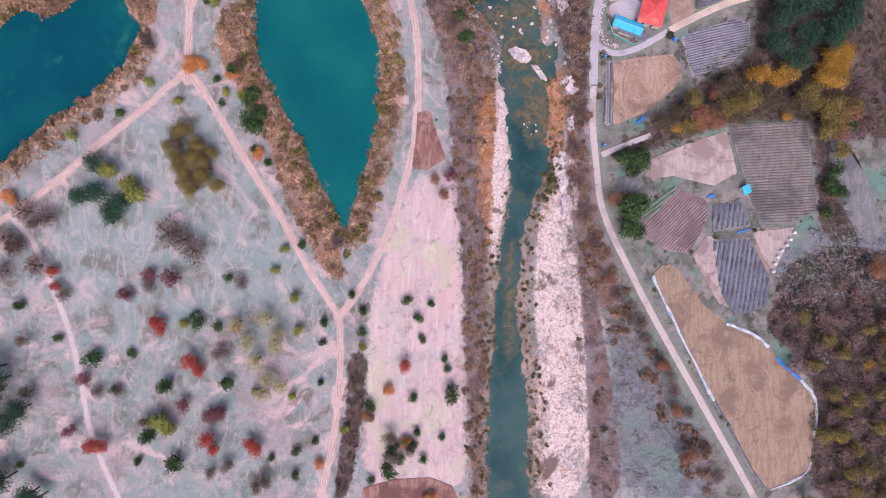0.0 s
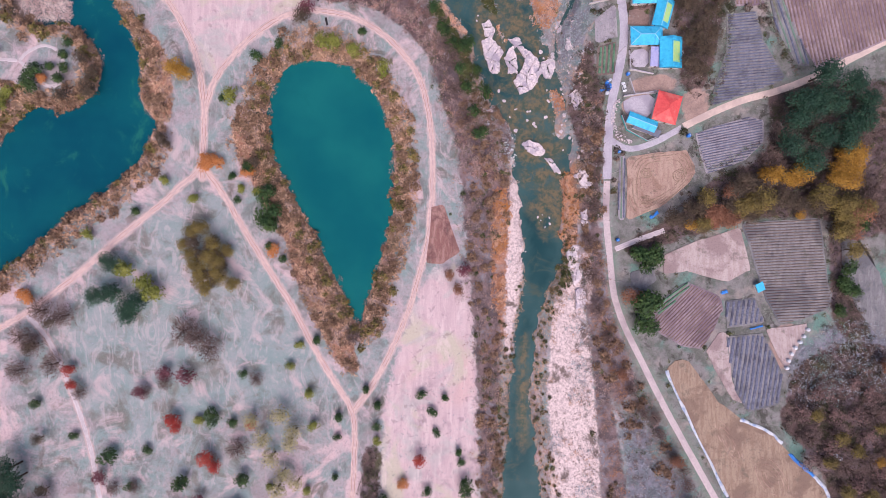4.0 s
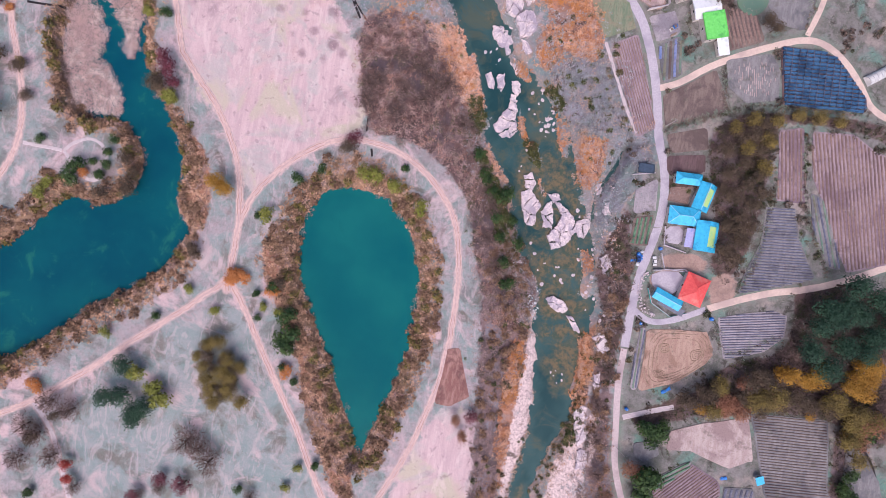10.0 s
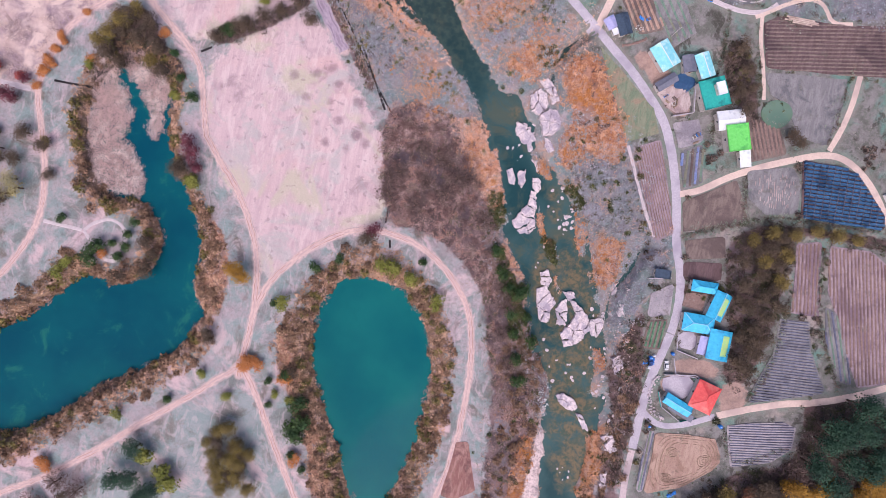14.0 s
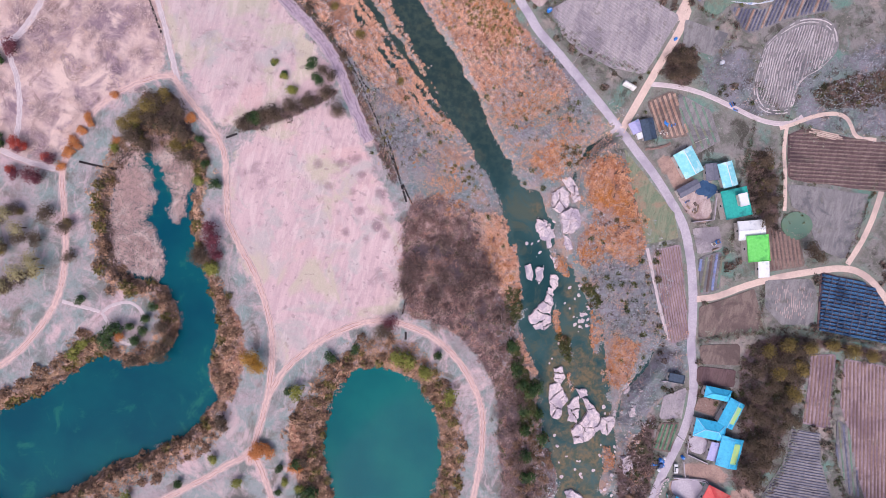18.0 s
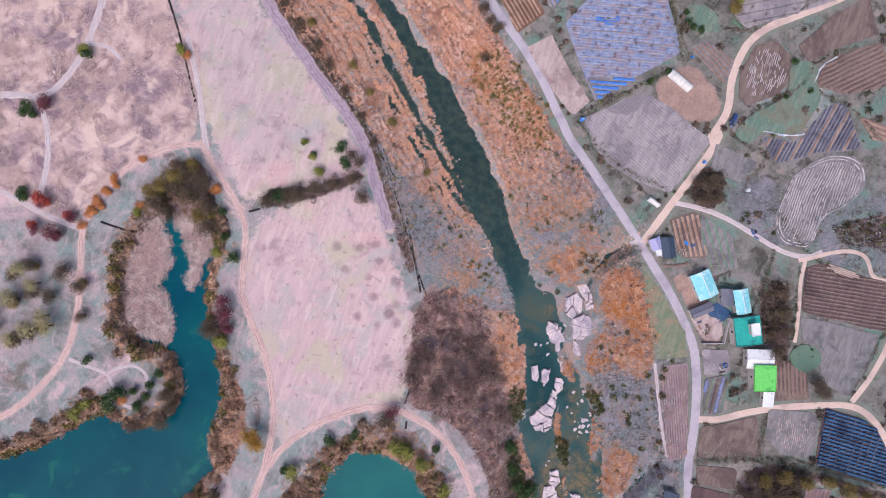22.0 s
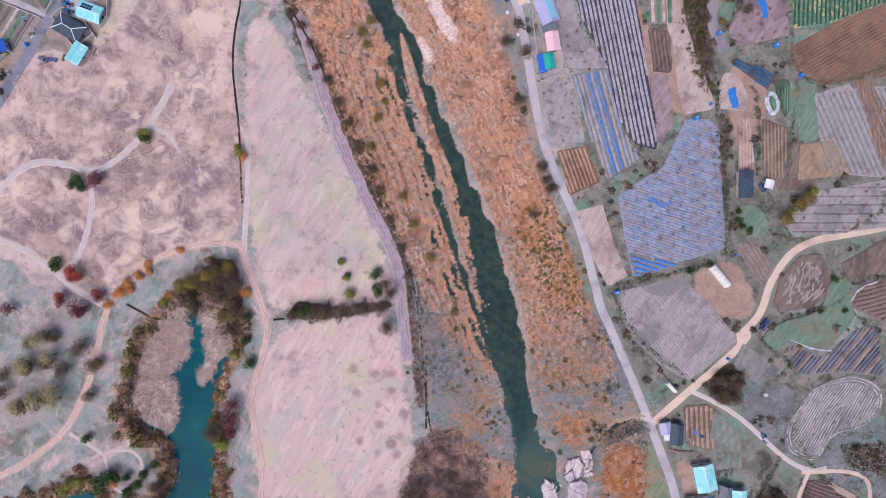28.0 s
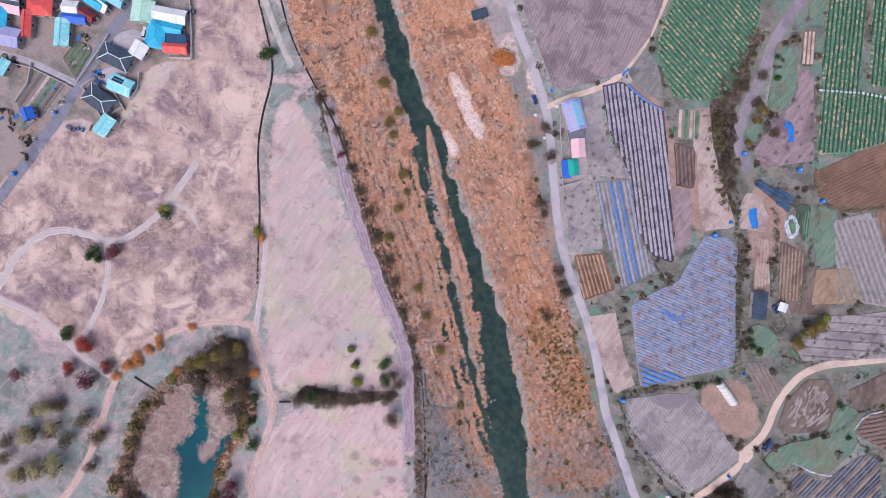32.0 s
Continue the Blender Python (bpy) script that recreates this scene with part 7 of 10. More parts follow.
# ---- greenhouses ----
def greenhouse(x, y, w, l, angle, label):
    root = new("greenhouse")
    root.matrix_basis = pose(x, y, gz(x, y), 0, 0, angle)
    tagged(root, label, "greenhouse", "greenhouses")
    n, verts, faces = 10, [], []
    for k, yy in enumerate((-l / 2, -l / 6, l / 6, l / 2)):
        for i in range(n + 1):
            t = math.pi * i / n
            verts.append((-w / 2 * math.cos(t), yy, 2.3 * math.sin(t) ** 0.8 if 0 < i < n else 0))
    for k in range(3):
        for i in range(n):
            faces.append((k * (n + 1) + i, k * (n + 1) + i + 1, (k + 1) * (n + 1) + i + 1, (k + 1) * (n + 1) + i))
    faces += [tuple(range(n, -1, -1)), tuple(range(3 * (n + 1), 4 * (n + 1)))]
    raw("cover", verts, faces, M_WHITE, root)
    for i in range(int(l / 2) + 1):
        yy = -l / 2 + 0.1 + i * (l - 0.2) / int(l / 2)
        bm = bmesh.new()
        for k in range(n):
            t0, t1 = math.pi * k / n, math.pi * (k + 1) / n
            u = Vector((-w / 2 * 1.01 * math.cos(t0), yy, 2.33 * math.sin(t0) ** 0.8))
            v = Vector((-w / 2 * 1.01 * math.cos(t1), yy, 2.33 * max(math.sin(t1), 0) ** 0.8))
            m = Matrix.Translation((u + v) / 2) @ (v - u).to_track_quat("Z", "Y").to_matrix().to_4x4() @ Matrix.Diagonal((0.06, 0.06, (v - u).length, 1))
            bmesh.ops.create_cube(bm, size=1.0, matrix=m)
        part("hoop", bm, R_GREY, root)


greenhouse(7.4, 339.6, 3.8, 12.0, 70.9, "white plastic greenhouse on a bare yard")
greenhouse(169.3, 217.5, 4.6, 20.0, -54.5, "long white plastic greenhouse by the lane")
greenhouse(16.0, 284.7, 2.2, 6.0, 74.2, "small white plastic tunnel by the road")


# ---- vehicles ----
M_TYRE = surface("black_rubber", lin(26, 26, 28), lin(40, 40, 42), None, 4, 0.5, 0.8)


def car(x, y, angle, paint, label, long=4.4):
    root = new("car")
    root.matrix_basis = pose(x, y, gz(x, y) + 0.3, 0, 0, angle)
    tagged(root, label, "car", "parked vehicles")
    bm = box(bmesh.new(), 0, 0, 0.65, 1.75, long, 0.6, 0, 0.14)
    part("body", bm, paint, root)
    bm = bmesh.new()
    got = bmesh.ops.create_cube(bm, size=1.0, matrix=Matrix.Translation((0, -0.2, 1.15)) @ Matrix.Diagonal((1.6, long * 0.55, 0.55, 1)))
    for v in got["verts"]:
        if v.co.z > 1.2:
            v.co.x *= 0.84
            v.co.y = -0.2 + (v.co.y + 0.2) * 0.74
    part("cabin_glass", bm, M_GLASS, root)
    part("roof", box(bmesh.new(), 0, -0.2, 1.45, 1.3, long * 0.38, 0.06, 0, 0.02), paint, root)
    for sx in (-1, 1):
        for sy in (-1, 1):
            bm = bmesh.new()
            m = Matrix.Translation((sx * 0.8, sy * long * 0.31, 0.32)) @ Matrix.Rotation(radians(90), 4, "Y")
            bmesh.ops.create_cone(bm, cap_ends=True, segments=14, radius1=0.32, radius2=0.32, depth=0.22, matrix=m)
            part("wheel", bm, M_TYRE, root)
        part("headlight", box(bmesh.new(), sx * 0.6, long / 2 - 0.02, 0.7, 0.35, 0.08, 0.16), M_WHITE, root)
    return root


P_WHITE = surface("white_car_paint", lin(226, 228, 232), lin(240, 240, 244), None, 0.5, 0.1, 0.3, 0.5, bump=0.0)
P_BLUE = surface("blue_car_paint", lin(40, 70, 130), lin(56, 88, 150), None, 0.5, 0.1, 0.3, 0.5, bump=0.0)
P_SLATE = surface("slate_car_paint", lin(90, 100, 130), lin(110, 120, 150), None, 0.5, 0.1, 0.3, 0.5, bump=0.0)
car(81.2, 117.5, 11.5, P_WHITE, "small white car parked beside the road")
car(-307.8, 292.4, 100.9, P_BLUE, "blue car parked on a concrete yard")
car(-293.9, 342.6, 114.9, P_SLATE, "grey-blue car parked behind the barn")
car(-304.3, 322.2, 26.9, P_WHITE, "white camper van parked in the village", 6.4)
car(36.4, 329.4, -15.8, P_SLATE, "dark slate car on the farm lane")
car(35.7, 331.3, -13.1, P_BLUE, "dark blue pickup beside the farm lane", 4.8)
car(-305.9, 268.1, 94.9, P_SLATE, "grey car parked by the village street")
car(-141.2, 400.0, 54.9, P_BLUE, "blue farm truck beside the road", 4.6)
car(3.1, 383.3, 64.9, P_BLUE, "small dark blue truck on a terrace", 4.2)
car(73.9, 117.6, 17.5, P_BLUE, "blue farm cart beside the road", 3.4)

# ---- trees and bushes ----
def cloud(rng, n, leaf, lobes, squash=0.8, spread=0.55):
    """Leaf clusters over several overlapping lobes of a crown of radius about 1."""
    centres = [Vector((rng.uniform(-1, 1), rng.uniform(-1, 1), rng.uniform(-0.4, 0.7))).normalized() * rng.uniform(0.2, spread) for _ in range(lobes)]
    verts, faces = [], []
    for i in range(n):
        c = rng.choice(centres)
        d = Vector((rng.gauss(0, 1), rng.gauss(0, 1), rng.gauss(0.35, 1))).normalized()
        q = c + d * rng.uniform(0.28, 0.62)
        q.z *= squash
        nrm = (d + Vector((rng.uniform(-0.7, 0.7), rng.uniform(-0.7, 0.7), rng.uniform(-0.2, 0.9)))).normalized()
        t = nrm.cross(Vector((rng.uniform(-1, 1), rng.uniform(-1, 1), rng.uniform(-1, 1)))).normalized()
        s = nrm.cross(t)
        k = leaf * rng.uniform(0.6, 1.4)
        b = len(verts)
        verts += [tuple(q - t * k * 0.5), tuple(q + s * k * 0.4 + nrm * k * 0.12), tuple(q + t * k * 0.55), tuple(q - s * k * 0.4 + nrm * k * 0.12)]
        faces.append((b, b + 1, b + 2, b + 3))
    return verts, faces


def twigs(rng, n, reach=1.0, thick=0.03):
    """A bare crown: forked slivers of wood fanning up and out."""
    verts, faces = [], []
    for i in range(n):
        a, up = rng.uniform(0, 2 * math.pi), rng.uniform(0.1, 1.3)
        d = Vector((math.cos(a) * math.cos(up), math.sin(a) * math.cos(up), math.sin(up) * 0.8))
        u = d * (0.1 + 0.85 * math.sqrt(rng.random())) * reach
        v = u + (d * 0.6 + Vector((rng.uniform(-1, 1), rng.uniform(-1, 1), rng.uniform(-0.2, 0.5)))).normalized() * rng.uniform(0.16, 0.36) * reach
        s = Vector((rng.uniform(-1, 1), rng.uniform(-1, 1), 0.2)).normalized() * thick * rng.uniform(0.7, 1.6)
        b = len(verts)
        verts += [tuple(u - s), tuple(u + s), tuple(v)]
        faces.append((b, b + 1, b + 2))
    return verts, faces


def trunk_mesh(rng, tall, thick, limbs):
    bm = bmesh.new()

    def limb(u, v, r0, r1):
        d = v - u
        m = Matrix.Translation((u + v) / 2) @ d.to_track_quat("Z", "Y").to_matrix().to_4x4()
        bmesh.ops.create_cone(bm, cap_ends=True, segments=6, radius1=r0, radius2=r1, depth=d.length, matrix=m)

    limb(Vector((0, 0, -0.15)), Vector((0, 0, tall)), thick, thick * 0.6)
    for i in range(limbs):
        a = 2 * math.pi * (i + rng.random()) / limbs
        limb(Vector((0, 0, tall * rng.uniform(0.7, 0.95))), Vector((0.5 * math.cos(a), 0.5 * math.sin(a), tall + rng.uniform(0.25, 0.55))), thick * 0.5, thick * 0.15)
    return bm


def leafset(name, d, m, l):
    return foliage(name, lin(*d), lin(*m), lin(*l))


KINDS = {
    # kind: name, label, leaves, clusters, cluster size, lobes, crown height, trunk, squash
    "ever": ("bush", "round dark evergreen bush on frosty grass", leafset("evergreen_leaves", (18, 36, 24), (60, 92, 52), (104, 126, 62)), 330, 0.22, 5, 0.85, 0.5, 0.9),
    "lime": ("bush", "yellow-green rounded bush on frosty grass", leafset("yellow_green_leaves", (92, 100, 44), (142, 146, 66), (176, 172, 96)), 300, 0.22, 5, 0.85, 0.5, 0.85),
    "red": ("maple_tree", "small red-leaved autumn maple tree", leafset("red_leaves", (118, 36, 36), (190, 66, 58), (216, 104, 84)), 420, 0.18, 6, 1.1, 0.8, 0.8),
    "plum": ("maple_tree", "small plum-red autumn tree on grass", leafset("plum_leaves", (78, 34, 48), (128, 62, 78), (160, 104, 112)), 360, 0.17, 6, 1.1, 0.8, 0.8),
    "orange": ("bush", "orange-brown autumn shrub on the grass", leafset("orange_leaves", (160, 92, 52), (214, 136, 78), (226, 164, 110)), 330, 0.2, 6, 0.8, 0.5, 0.75),
    "olive": ("tree", "olive-brown broadleaf tree thinning in autumn", leafset("olive_leaves", (58, 48, 36), (130, 114, 68), (184, 160, 84)), 900, 0.13, 9, 1.3, 1.0, 0.85),
    "pale": ("tree", "thin pale olive tree losing its leaves", leafset("pale_olive_leaves", (150, 140, 104), (184, 174, 128), (200, 190, 150)), 360, 0.13, 8, 1.2, 1.0, 0.75),
    "pine": ("conifer", "dark green conifer on the wooded slope", leafset("conifer_needles", (22, 44, 38), (48, 84, 66), (66, 104, 78)), 1000, 0.12, 9, 1.5, 1.1, 1.0),
    "gold": ("tree", "golden yellow autumn tree in the wood", leafset("golden_leaves", (116, 84, 34), (184, 134, 50), (212, 166, 74)), 900, 0.13, 9, 1.4, 1.0, 0.9),
    "brown": ("broadleaf_tree", "brown half-bare broadleaf tree in autumn", leafset("withered_leaves", (54, 46, 42), (98, 84, 72), (132, 112, 90)), 620, 0.13, 8, 1.2, 0.9, 0.85),
    "rust": ("broadleaf_tree", "russet-brown broadleaf tree in autumn", leafset("russet_leaves", (110, 70, 56), (162, 110, 86), (180, 134, 108)), 620, 0.14, 8, 1.2, 0.9, 0.85),
    "sapling": ("fruit_tree", "leafless young fruit tree in an orchard row", foliage("orchard_twigs", lin(108, 84, 92), lin(142, 116, 122), lin(152, 128, 128)), 150, 0.0, 0, 1.0, 0.6, 0.9),
    "bare": ("bare_tree", "leafless grey-brown tree with fine twigs", foliage("grey_twigs", lin(92, 74, 72), lin(128, 106, 102), lin(146, 124, 118)), 560, 0.0, 0, 1.0, 0.9, 0.9),
}
KINDS["thorn"] = ("thorn_bush", "low grey-brown thorn bush losing its leaves", leafset("thorn_leaves", (92, 72, 72), (140, 110, 106), (172, 140, 134)), 300, 0.13, 7, 0.7, 0.5, 0.7)
MODELS = {}
for kind, (name, label, leaves, count, size, lobes, crown_z, tall, squash) in KINDS.items():
    for v in range(3):
        rng = random.Random(f"{kind}{v}")
        root = new(name)
        tagged(root, label, name.replace("_", " "), name.replace("_", " ") + "s of the valley")
        part("trunk", trunk_mesh(rng, tall, 0.07, 4), M_WOODY, root)
        verts, faces = cloud(rng, int(count * 1.35), size * 0.8, lobes, squash) if size else twigs(rng, count, 1.0, 0.022)
        z = crown_z if size else 0.35
        raw("crown", [(x, y, max(q + z, 0.04)) for x, y, q in verts], faces, leaves, root)
        MODELS[kind, v] = root
used = set()
plant_rng = random.Random(7)


def plant(kind, x, y, r, flat=1.0):
    """A tree or bush of that kind with a crown of radius r."""
    v = plant_rng.randrange(3)
    s = r * (1.5 if kind in ("ever", "lime", "red", "plum") else 1.3)
    flat = flat * 0.72
    m = pose(x, y, gz(x, y), 0, 0, plant_rng.uniform(0, 360)) @ Matrix.Diagonal((s * plant_rng.uniform(0.9, 1.1), s * plant_rng.uniform(0.9, 1.1), s * flat, 1))
    if (kind, v) not in used:
        used.add((kind, v))
        MODELS[kind, v].matrix_basis = m
        return
    base = MODELS[kind, v]
    copy_thing(base, m @ Matrix.Diagonal((1 / base.scale[0], 1 / base.scale[1], 1 / base.scale[2], 1)))


def grove(kind, places, r, flat=1.0):
    for i, (x, y) in enumerate(places):
        plant(kind, x, y, r * plant_rng.uniform(0.85, 1.18), flat)


# single bushes and trees on the western meadow
grove("ever", [(-98.3, 75.0), (-96.6, 65.2), (-76.3, 37.4), (-81.4, 43.9), (-61.1, 0.7), (-37.5, -23.1), (-50.0, -35.7), (-32.2, -30.5), (-12.7, -25.6), (-0.8, -27.0), (-7.4, -34.1), (-5.3, -43.7), (-33.5, -39.8), (-29.7, -74.9), (-29.7, -79.7), (3.2, -90.1), (-5.3, -100.7), (-7.2, -87.3), (-30.0, -109.5), (-51.6, -44.9), (-94.5, -15.0), (-185.3, -27.1), (-168.6, -41.8), (-144.9, -65.8), (-98.4, -36.6), (-63.5, -106.4)], 1.9)
grove("ever", [(-153.2, -51.5), (-121.2, -64.4), (-94.7, -62.0), (-107.2, -33.9), (-118.4, -98.8), (8.6, -69.3), (-85.2, 57.0), (-80.1, 54.5), (-20.2, -104.1), (-128.9, -86.9), (-81.3, 59.7)], 3.6)
grove("ever", [(-140.8, 60.0), (-136.9, -49.1), (-54.3, -90.4), (-63.5, -95.5), (-75.1, -98.7), (-133.9, -98.4), (-185.7, -97.9), (-52.2, -64.0), (-10.1, -71.7), (4.6, -52.7), (5.9, -57.5)], 1.7)
grove("lime", [(-33.6, -47.2), (-63.8, -24.3), (-68.3, -2.2), (-72.7, -11.9), (-62.0, -39.6), (-113.5, -35.9), (-115.4, 65.1), (-161.1, 49.5), (-127.9, 73.9), (-87.7, 68.7), (-94.0, 69.9), (-81.9, -66.9), (-65.2, -69.8), (-41.8, -84.8)], 2.0)
grove("red", [(-124.8, -33.7), (-123.1, -37.6), (-109.8, -51.3), (-106.6, -56.0), (-103.7, -87.4), (-100.7, -92.2), (-84.3, -91.1), (-80.7, -93.8), (-152.5, -88.9), (-148.8, -90.3)], 3.0)
grove("plum", [(-117.9, -14.4), (-127.9, -14.3), (-138.9, -22.5), (-162.3, -83.0), (-102.4, -78.3), (-96.0, -75.8), (-113.7, -72.9), (-156.0, -60.5)], 3.0)
grove("red", [(-168.4, -18.0), (-169.1, -11.6), (-12.7, -55.9), (-89.5, -38.0)], 2.4)
grove("orange", [(-107.9, 83.3), (-110.4, 81.7), (-104.9, 81.3), (-189.4, 22.7), (-187.0, 20.1), (-2.1, -119.0), (-53.6, -101.8), (-20.7, -67.8), (-12.7, -92.0)], 3.0, 0.8)
grove("olive", [(-110.9, 52.3), (-116.0, 39.9), (-107.5, 37.9), (-99.9, 41.3), (-103.0, 30.2), (-111.1, 29.1), (-97.5, 26.6), (-105.9, 45.6), (-119.2, 44.4), (-113.1, 34.7), (-109.4, 24.5), (-115.4, 50.1), (-104.3, 36.1)], 3.6)
grove("brown", [(-109.2, 43.8), (-113.0, 39.4), (-104.2, 40.0), (-108.1, 32.2), (-101.7, 34.9), (-106.8, 27.1), (-114.2, 45.0)], 3.2)
grove("pine", [(-155.3, 21.6), (-149.2, 22.9), (-144.3, 16.0), (-139.3, 19.1), (-149.8, 36.4), (-141.9, 12.7)], 4.6, 0.8)
grove("lime", [(-136.1, 26.3), (-133.1, 23.8), (-145.4, 33.9), (-123.8, -80.5), (-120.1, -83.2)], 3.8)
grove("pale", [(-88.7, -34.8), (-75.9, -33.4), (-72.3, -45.5), (-80.1, -51.7), (-75.5, -59.7), (-70.3, -40.8), (-84.4, -43.3), (-78.1, -67.0), (-69.1, -64.5)], 4.4)
grove("pine", [(-193.9, -65.0), (-190.2, -58.6), (-185.5, -76.6), (-192.1, -53.5), (-181.8, -71.6), (-195.4, -105.8), (-188.1, -102.1), (-178.4, -109.3), (-194.0, -77.7), (-174.8, -111.5)], 5.0)
grove("brown", [(-80.8, -110.4), (-101.2, -103.2), (-93.6, -100.8), (-76.9, -107.9), (-180.5, -65.2), (-182.8, -42.2), (-130.1, -79.0), (-18.1, -97.2), (-20.7, -89.2), (-10.6, -94.7), (-177.4, 10.0), (-184.8, -1.4), (-87.7, 81.7)], 3.2)
grove("ever", [(-18.0, -93.5), (-13.8, -91.4), (-20.7, -97.2), (-10.6, -93.1), (-15.4, -100.5)], 2.2)
grove("bare", [(-184.7, -0.1), (-176.3, -9.0), (-190.9, -11.5), (-171.3, 12.6), (-181.0, 15.1), (-113.3, 2.5), (-107.8, -2.7), (-118.8, 5.8), (-189.5, 3.7), (-95.9, -48.4)], 5.2)
grove("bare", [(-137.2, -22.5), (-128.4, -18.2), (-151.1, -65.7), (-142.4, -65.8), (-108.6, -53.4), (-88.1, -17.1), (-44.2, 1.2), (-99.9, -78.4), (-165.5, -21.9)], 3.2)
grove("rust", [(80.3, -15.4), (110.5, -74.7), (115.7, -95.6), (104.2, -53.9), (4.6, 23.8), (-31.2, -78.3), (0.6, 30.4)], 3.4)
grove("ever", [(89.7, 18.4), (92.3, 20.2), (87.6, 16.5)], 5.0)
grove("rust", [(83.8, 21.1), (199.3, -11.7), (205.8, -16.8), (201.5, -34.9), (196.7, -9.1)], 4.0)
# round the teardrop pond and on the lake's spit
grove("ever", [(-102.6, 110.5), (-87.9, 130.5), (-77.5, 136.7), (-39.7, 142.0), (-202.6, 130.7), (-178.2, 124.6), (-172.0, 124.2), (-173.7, 118.8), (-172.2, 129.9), (-171.0, 135.5), (-91.9, 79.9), (-82.0, 57.4)], 2.1)
grove("ever", [(-186.5, 116.0), (-184.6, 121.9), (-83.3, 67.8)], 3.3)
grove("lime", [(-149.4, 157.8), (-199.3, 107.0), (-196.3, 112.0), (-98.1, 111.9), (-29.0, 125.4), (-57.2, 138.0), (-53.1, 136.7), (-43.4, 134.1)], 2.8)
grove("gold", [(-121.4, 123.6), (-118.2, 120.4)], 4.2)
grove("orange", [(-107.1, 82.6), (-110.7, 80.6), (-182.4, 118.4), (-91.0, 77.3), (-80.0, 41.8)], 3.0, 0.8)
grove("plum", [(-153.8, 175.4), (-148.6, 165.0), (-64.3, 152.4), (7.3, 33.4)], 3.0)
grove("brown", [(-154.4, 162.8), (-128.9, 93.3), (-127.2, 90.4), (-66.4, 148.1), (-163.7, 127.5), (-160.8, 121.4), (-163.2, 114.6), (-171.4, 110.9)], 3.4)
grove("ever", [(-169.1, 213.5), (-163.3, 203.2), (-156.8, 194.9), (-254.3, 192.4), (-264.9, 229.2), (-127.9, 260.2), (-123.7, 254.0), (-146.0, 231.2), (-147.8, 228.0)], 2.2)
grove("ever", [(-145.2, 256.6), (-139.4, 252.7)], 1.3)
grove("lime", [(-165.3, 195.6), (-149.1, 157.7), (-133.7, 245.8), (-251.3, 262.5), (-210.3, 277.2), (-203.6, 201.2), (-198.8, 212.6), (-191.7, 225.2)], 2.1)
grove("red", [(-245.4, 192.9), (-242.5, 191.8), (-244.6, 180.4), (-231.4, 189.9)], 2.2)
grove("plum", [(-234.0, 180.5), (-258.6, 233.8), (-151.6, 170.4)], 3.2)
grove("orange", [(-210.9, 224.1), (-219.2, 211.7), (-221.3, 205.0), (-223.6, 199.1), (-224.7, 193.5), (-225.7, 187.4), (-175.3, 222.1)], 2.4, 0.5)
grove("brown", [(-196.5, 208.4), (-192.3, 217.5), (-189.1, 225.1), (-180.8, 223.3), (-175.8, 213.9), (-183.2, 217.3), (-191.5, 204.4), (-154.4, 163.0), (-172.0, 204.1)], 4.2)
grove("olive", [(-199.9, 211.5), (-196.8, 216.9), (-191.2, 223.2), (-187.3, 228.3), (-178.1, 207.9)], 4.0)
grove("pale", [(-241.5, 160.9), (-234.0, 156.3), (-240.3, 146.8), (-225.7, 143.9), (-222.2, 140.3), (-234.7, 129.9), (-227.7, 136.8)], 4.0)
grove("brown", [(-244.3, 156.9), (-239.3, 162.4), (-241.8, 146.8), (-233.4, 151.9), (-226.4, 152.5), (-215.8, 161.1), (-228.6, 134.1), (-233.4, 130.4), (-210.2, 148.7), (-247.8, 138.3), (-244.4, 131.4), (-224.6, 165.1)], 3.6, 0.7)
grove("olive", [(-236.8, 163.2), (-240.0, 145.0), (-215.5, 162.8), (-234.5, 127.8), (-225.2, 137.9)], 2.2, 0.8)
grove("ever", [(-249.4, 260.8), (-252.4, 348.3), (-254.2, 346.4), (-264.6, 226.0), (-253.2, 191.0), (-261.7, 227.0)], 2.0)
grove("orange", [(-208.7, 275.9), (-204.8, 204.2), (-222.9, 195.1), (-220.5, 198.3), (-219.5, 204.6), (-217.8, 208.9)], 2.1, 0.7)
grove("plum", [(-243.4, 189.9), (-243.0, 178.5), (-229.4, 189.2), (-232.7, 178.9), (-257.1, 232.1), (-200.3, 328.5), (-260.5, 165.1)], 2.2)
grove("lime", [(-144.6, 256.5), (-139.1, 251.9), (18.3, 377.5), (19.6, 381.5), (21.0, 385.7), (22.5, 389.9), (23.4, 393.0)], 1.8)
grove("olive", [(17.9, 375.9), (20.2, 383.8), (22.0, 387.9)], 3.0)
# the wooded slope in the east
grove("pine", [(153.7, 107.0), (163.5, 110.4), (175.9, 96.9), (163.5, 92.1), (180.7, 100.2), (159.2, 103.9), (169.3, 106.5), (152.3, 99.0), (183.5, 108.4), (174.3, 90.2), (148.8, 88.0), (157.4, 81.3), (163.6, 118.8), (175.9, 115.2)], 5.6)
grove("gold", [(141.1, 74.5), (143.9, 75.5), (151.8, 73.6), (155.9, 75.6), (159.2, 80.1), (175.7, 84.8), (180.6, 83.4), (173.7, 79.8), (178.9, 78.8), (172.0, 74.8), (175.9, 73.3), (177.8, 87.3)], 4.0)
grove("olive", [(166.1, 66.6), (169.2, 63.1), (163.1, 64.6), (174.9, 59.2), (130.8, 61.3), (134.6, 64.4), (116.0, 66.2)], 4.0)
grove("rust", [(118.1, 57.5), (120.7, 59.2), (178.6, 52.9), (141.0, 63.9), (127.0, 68.8)], 3.8)
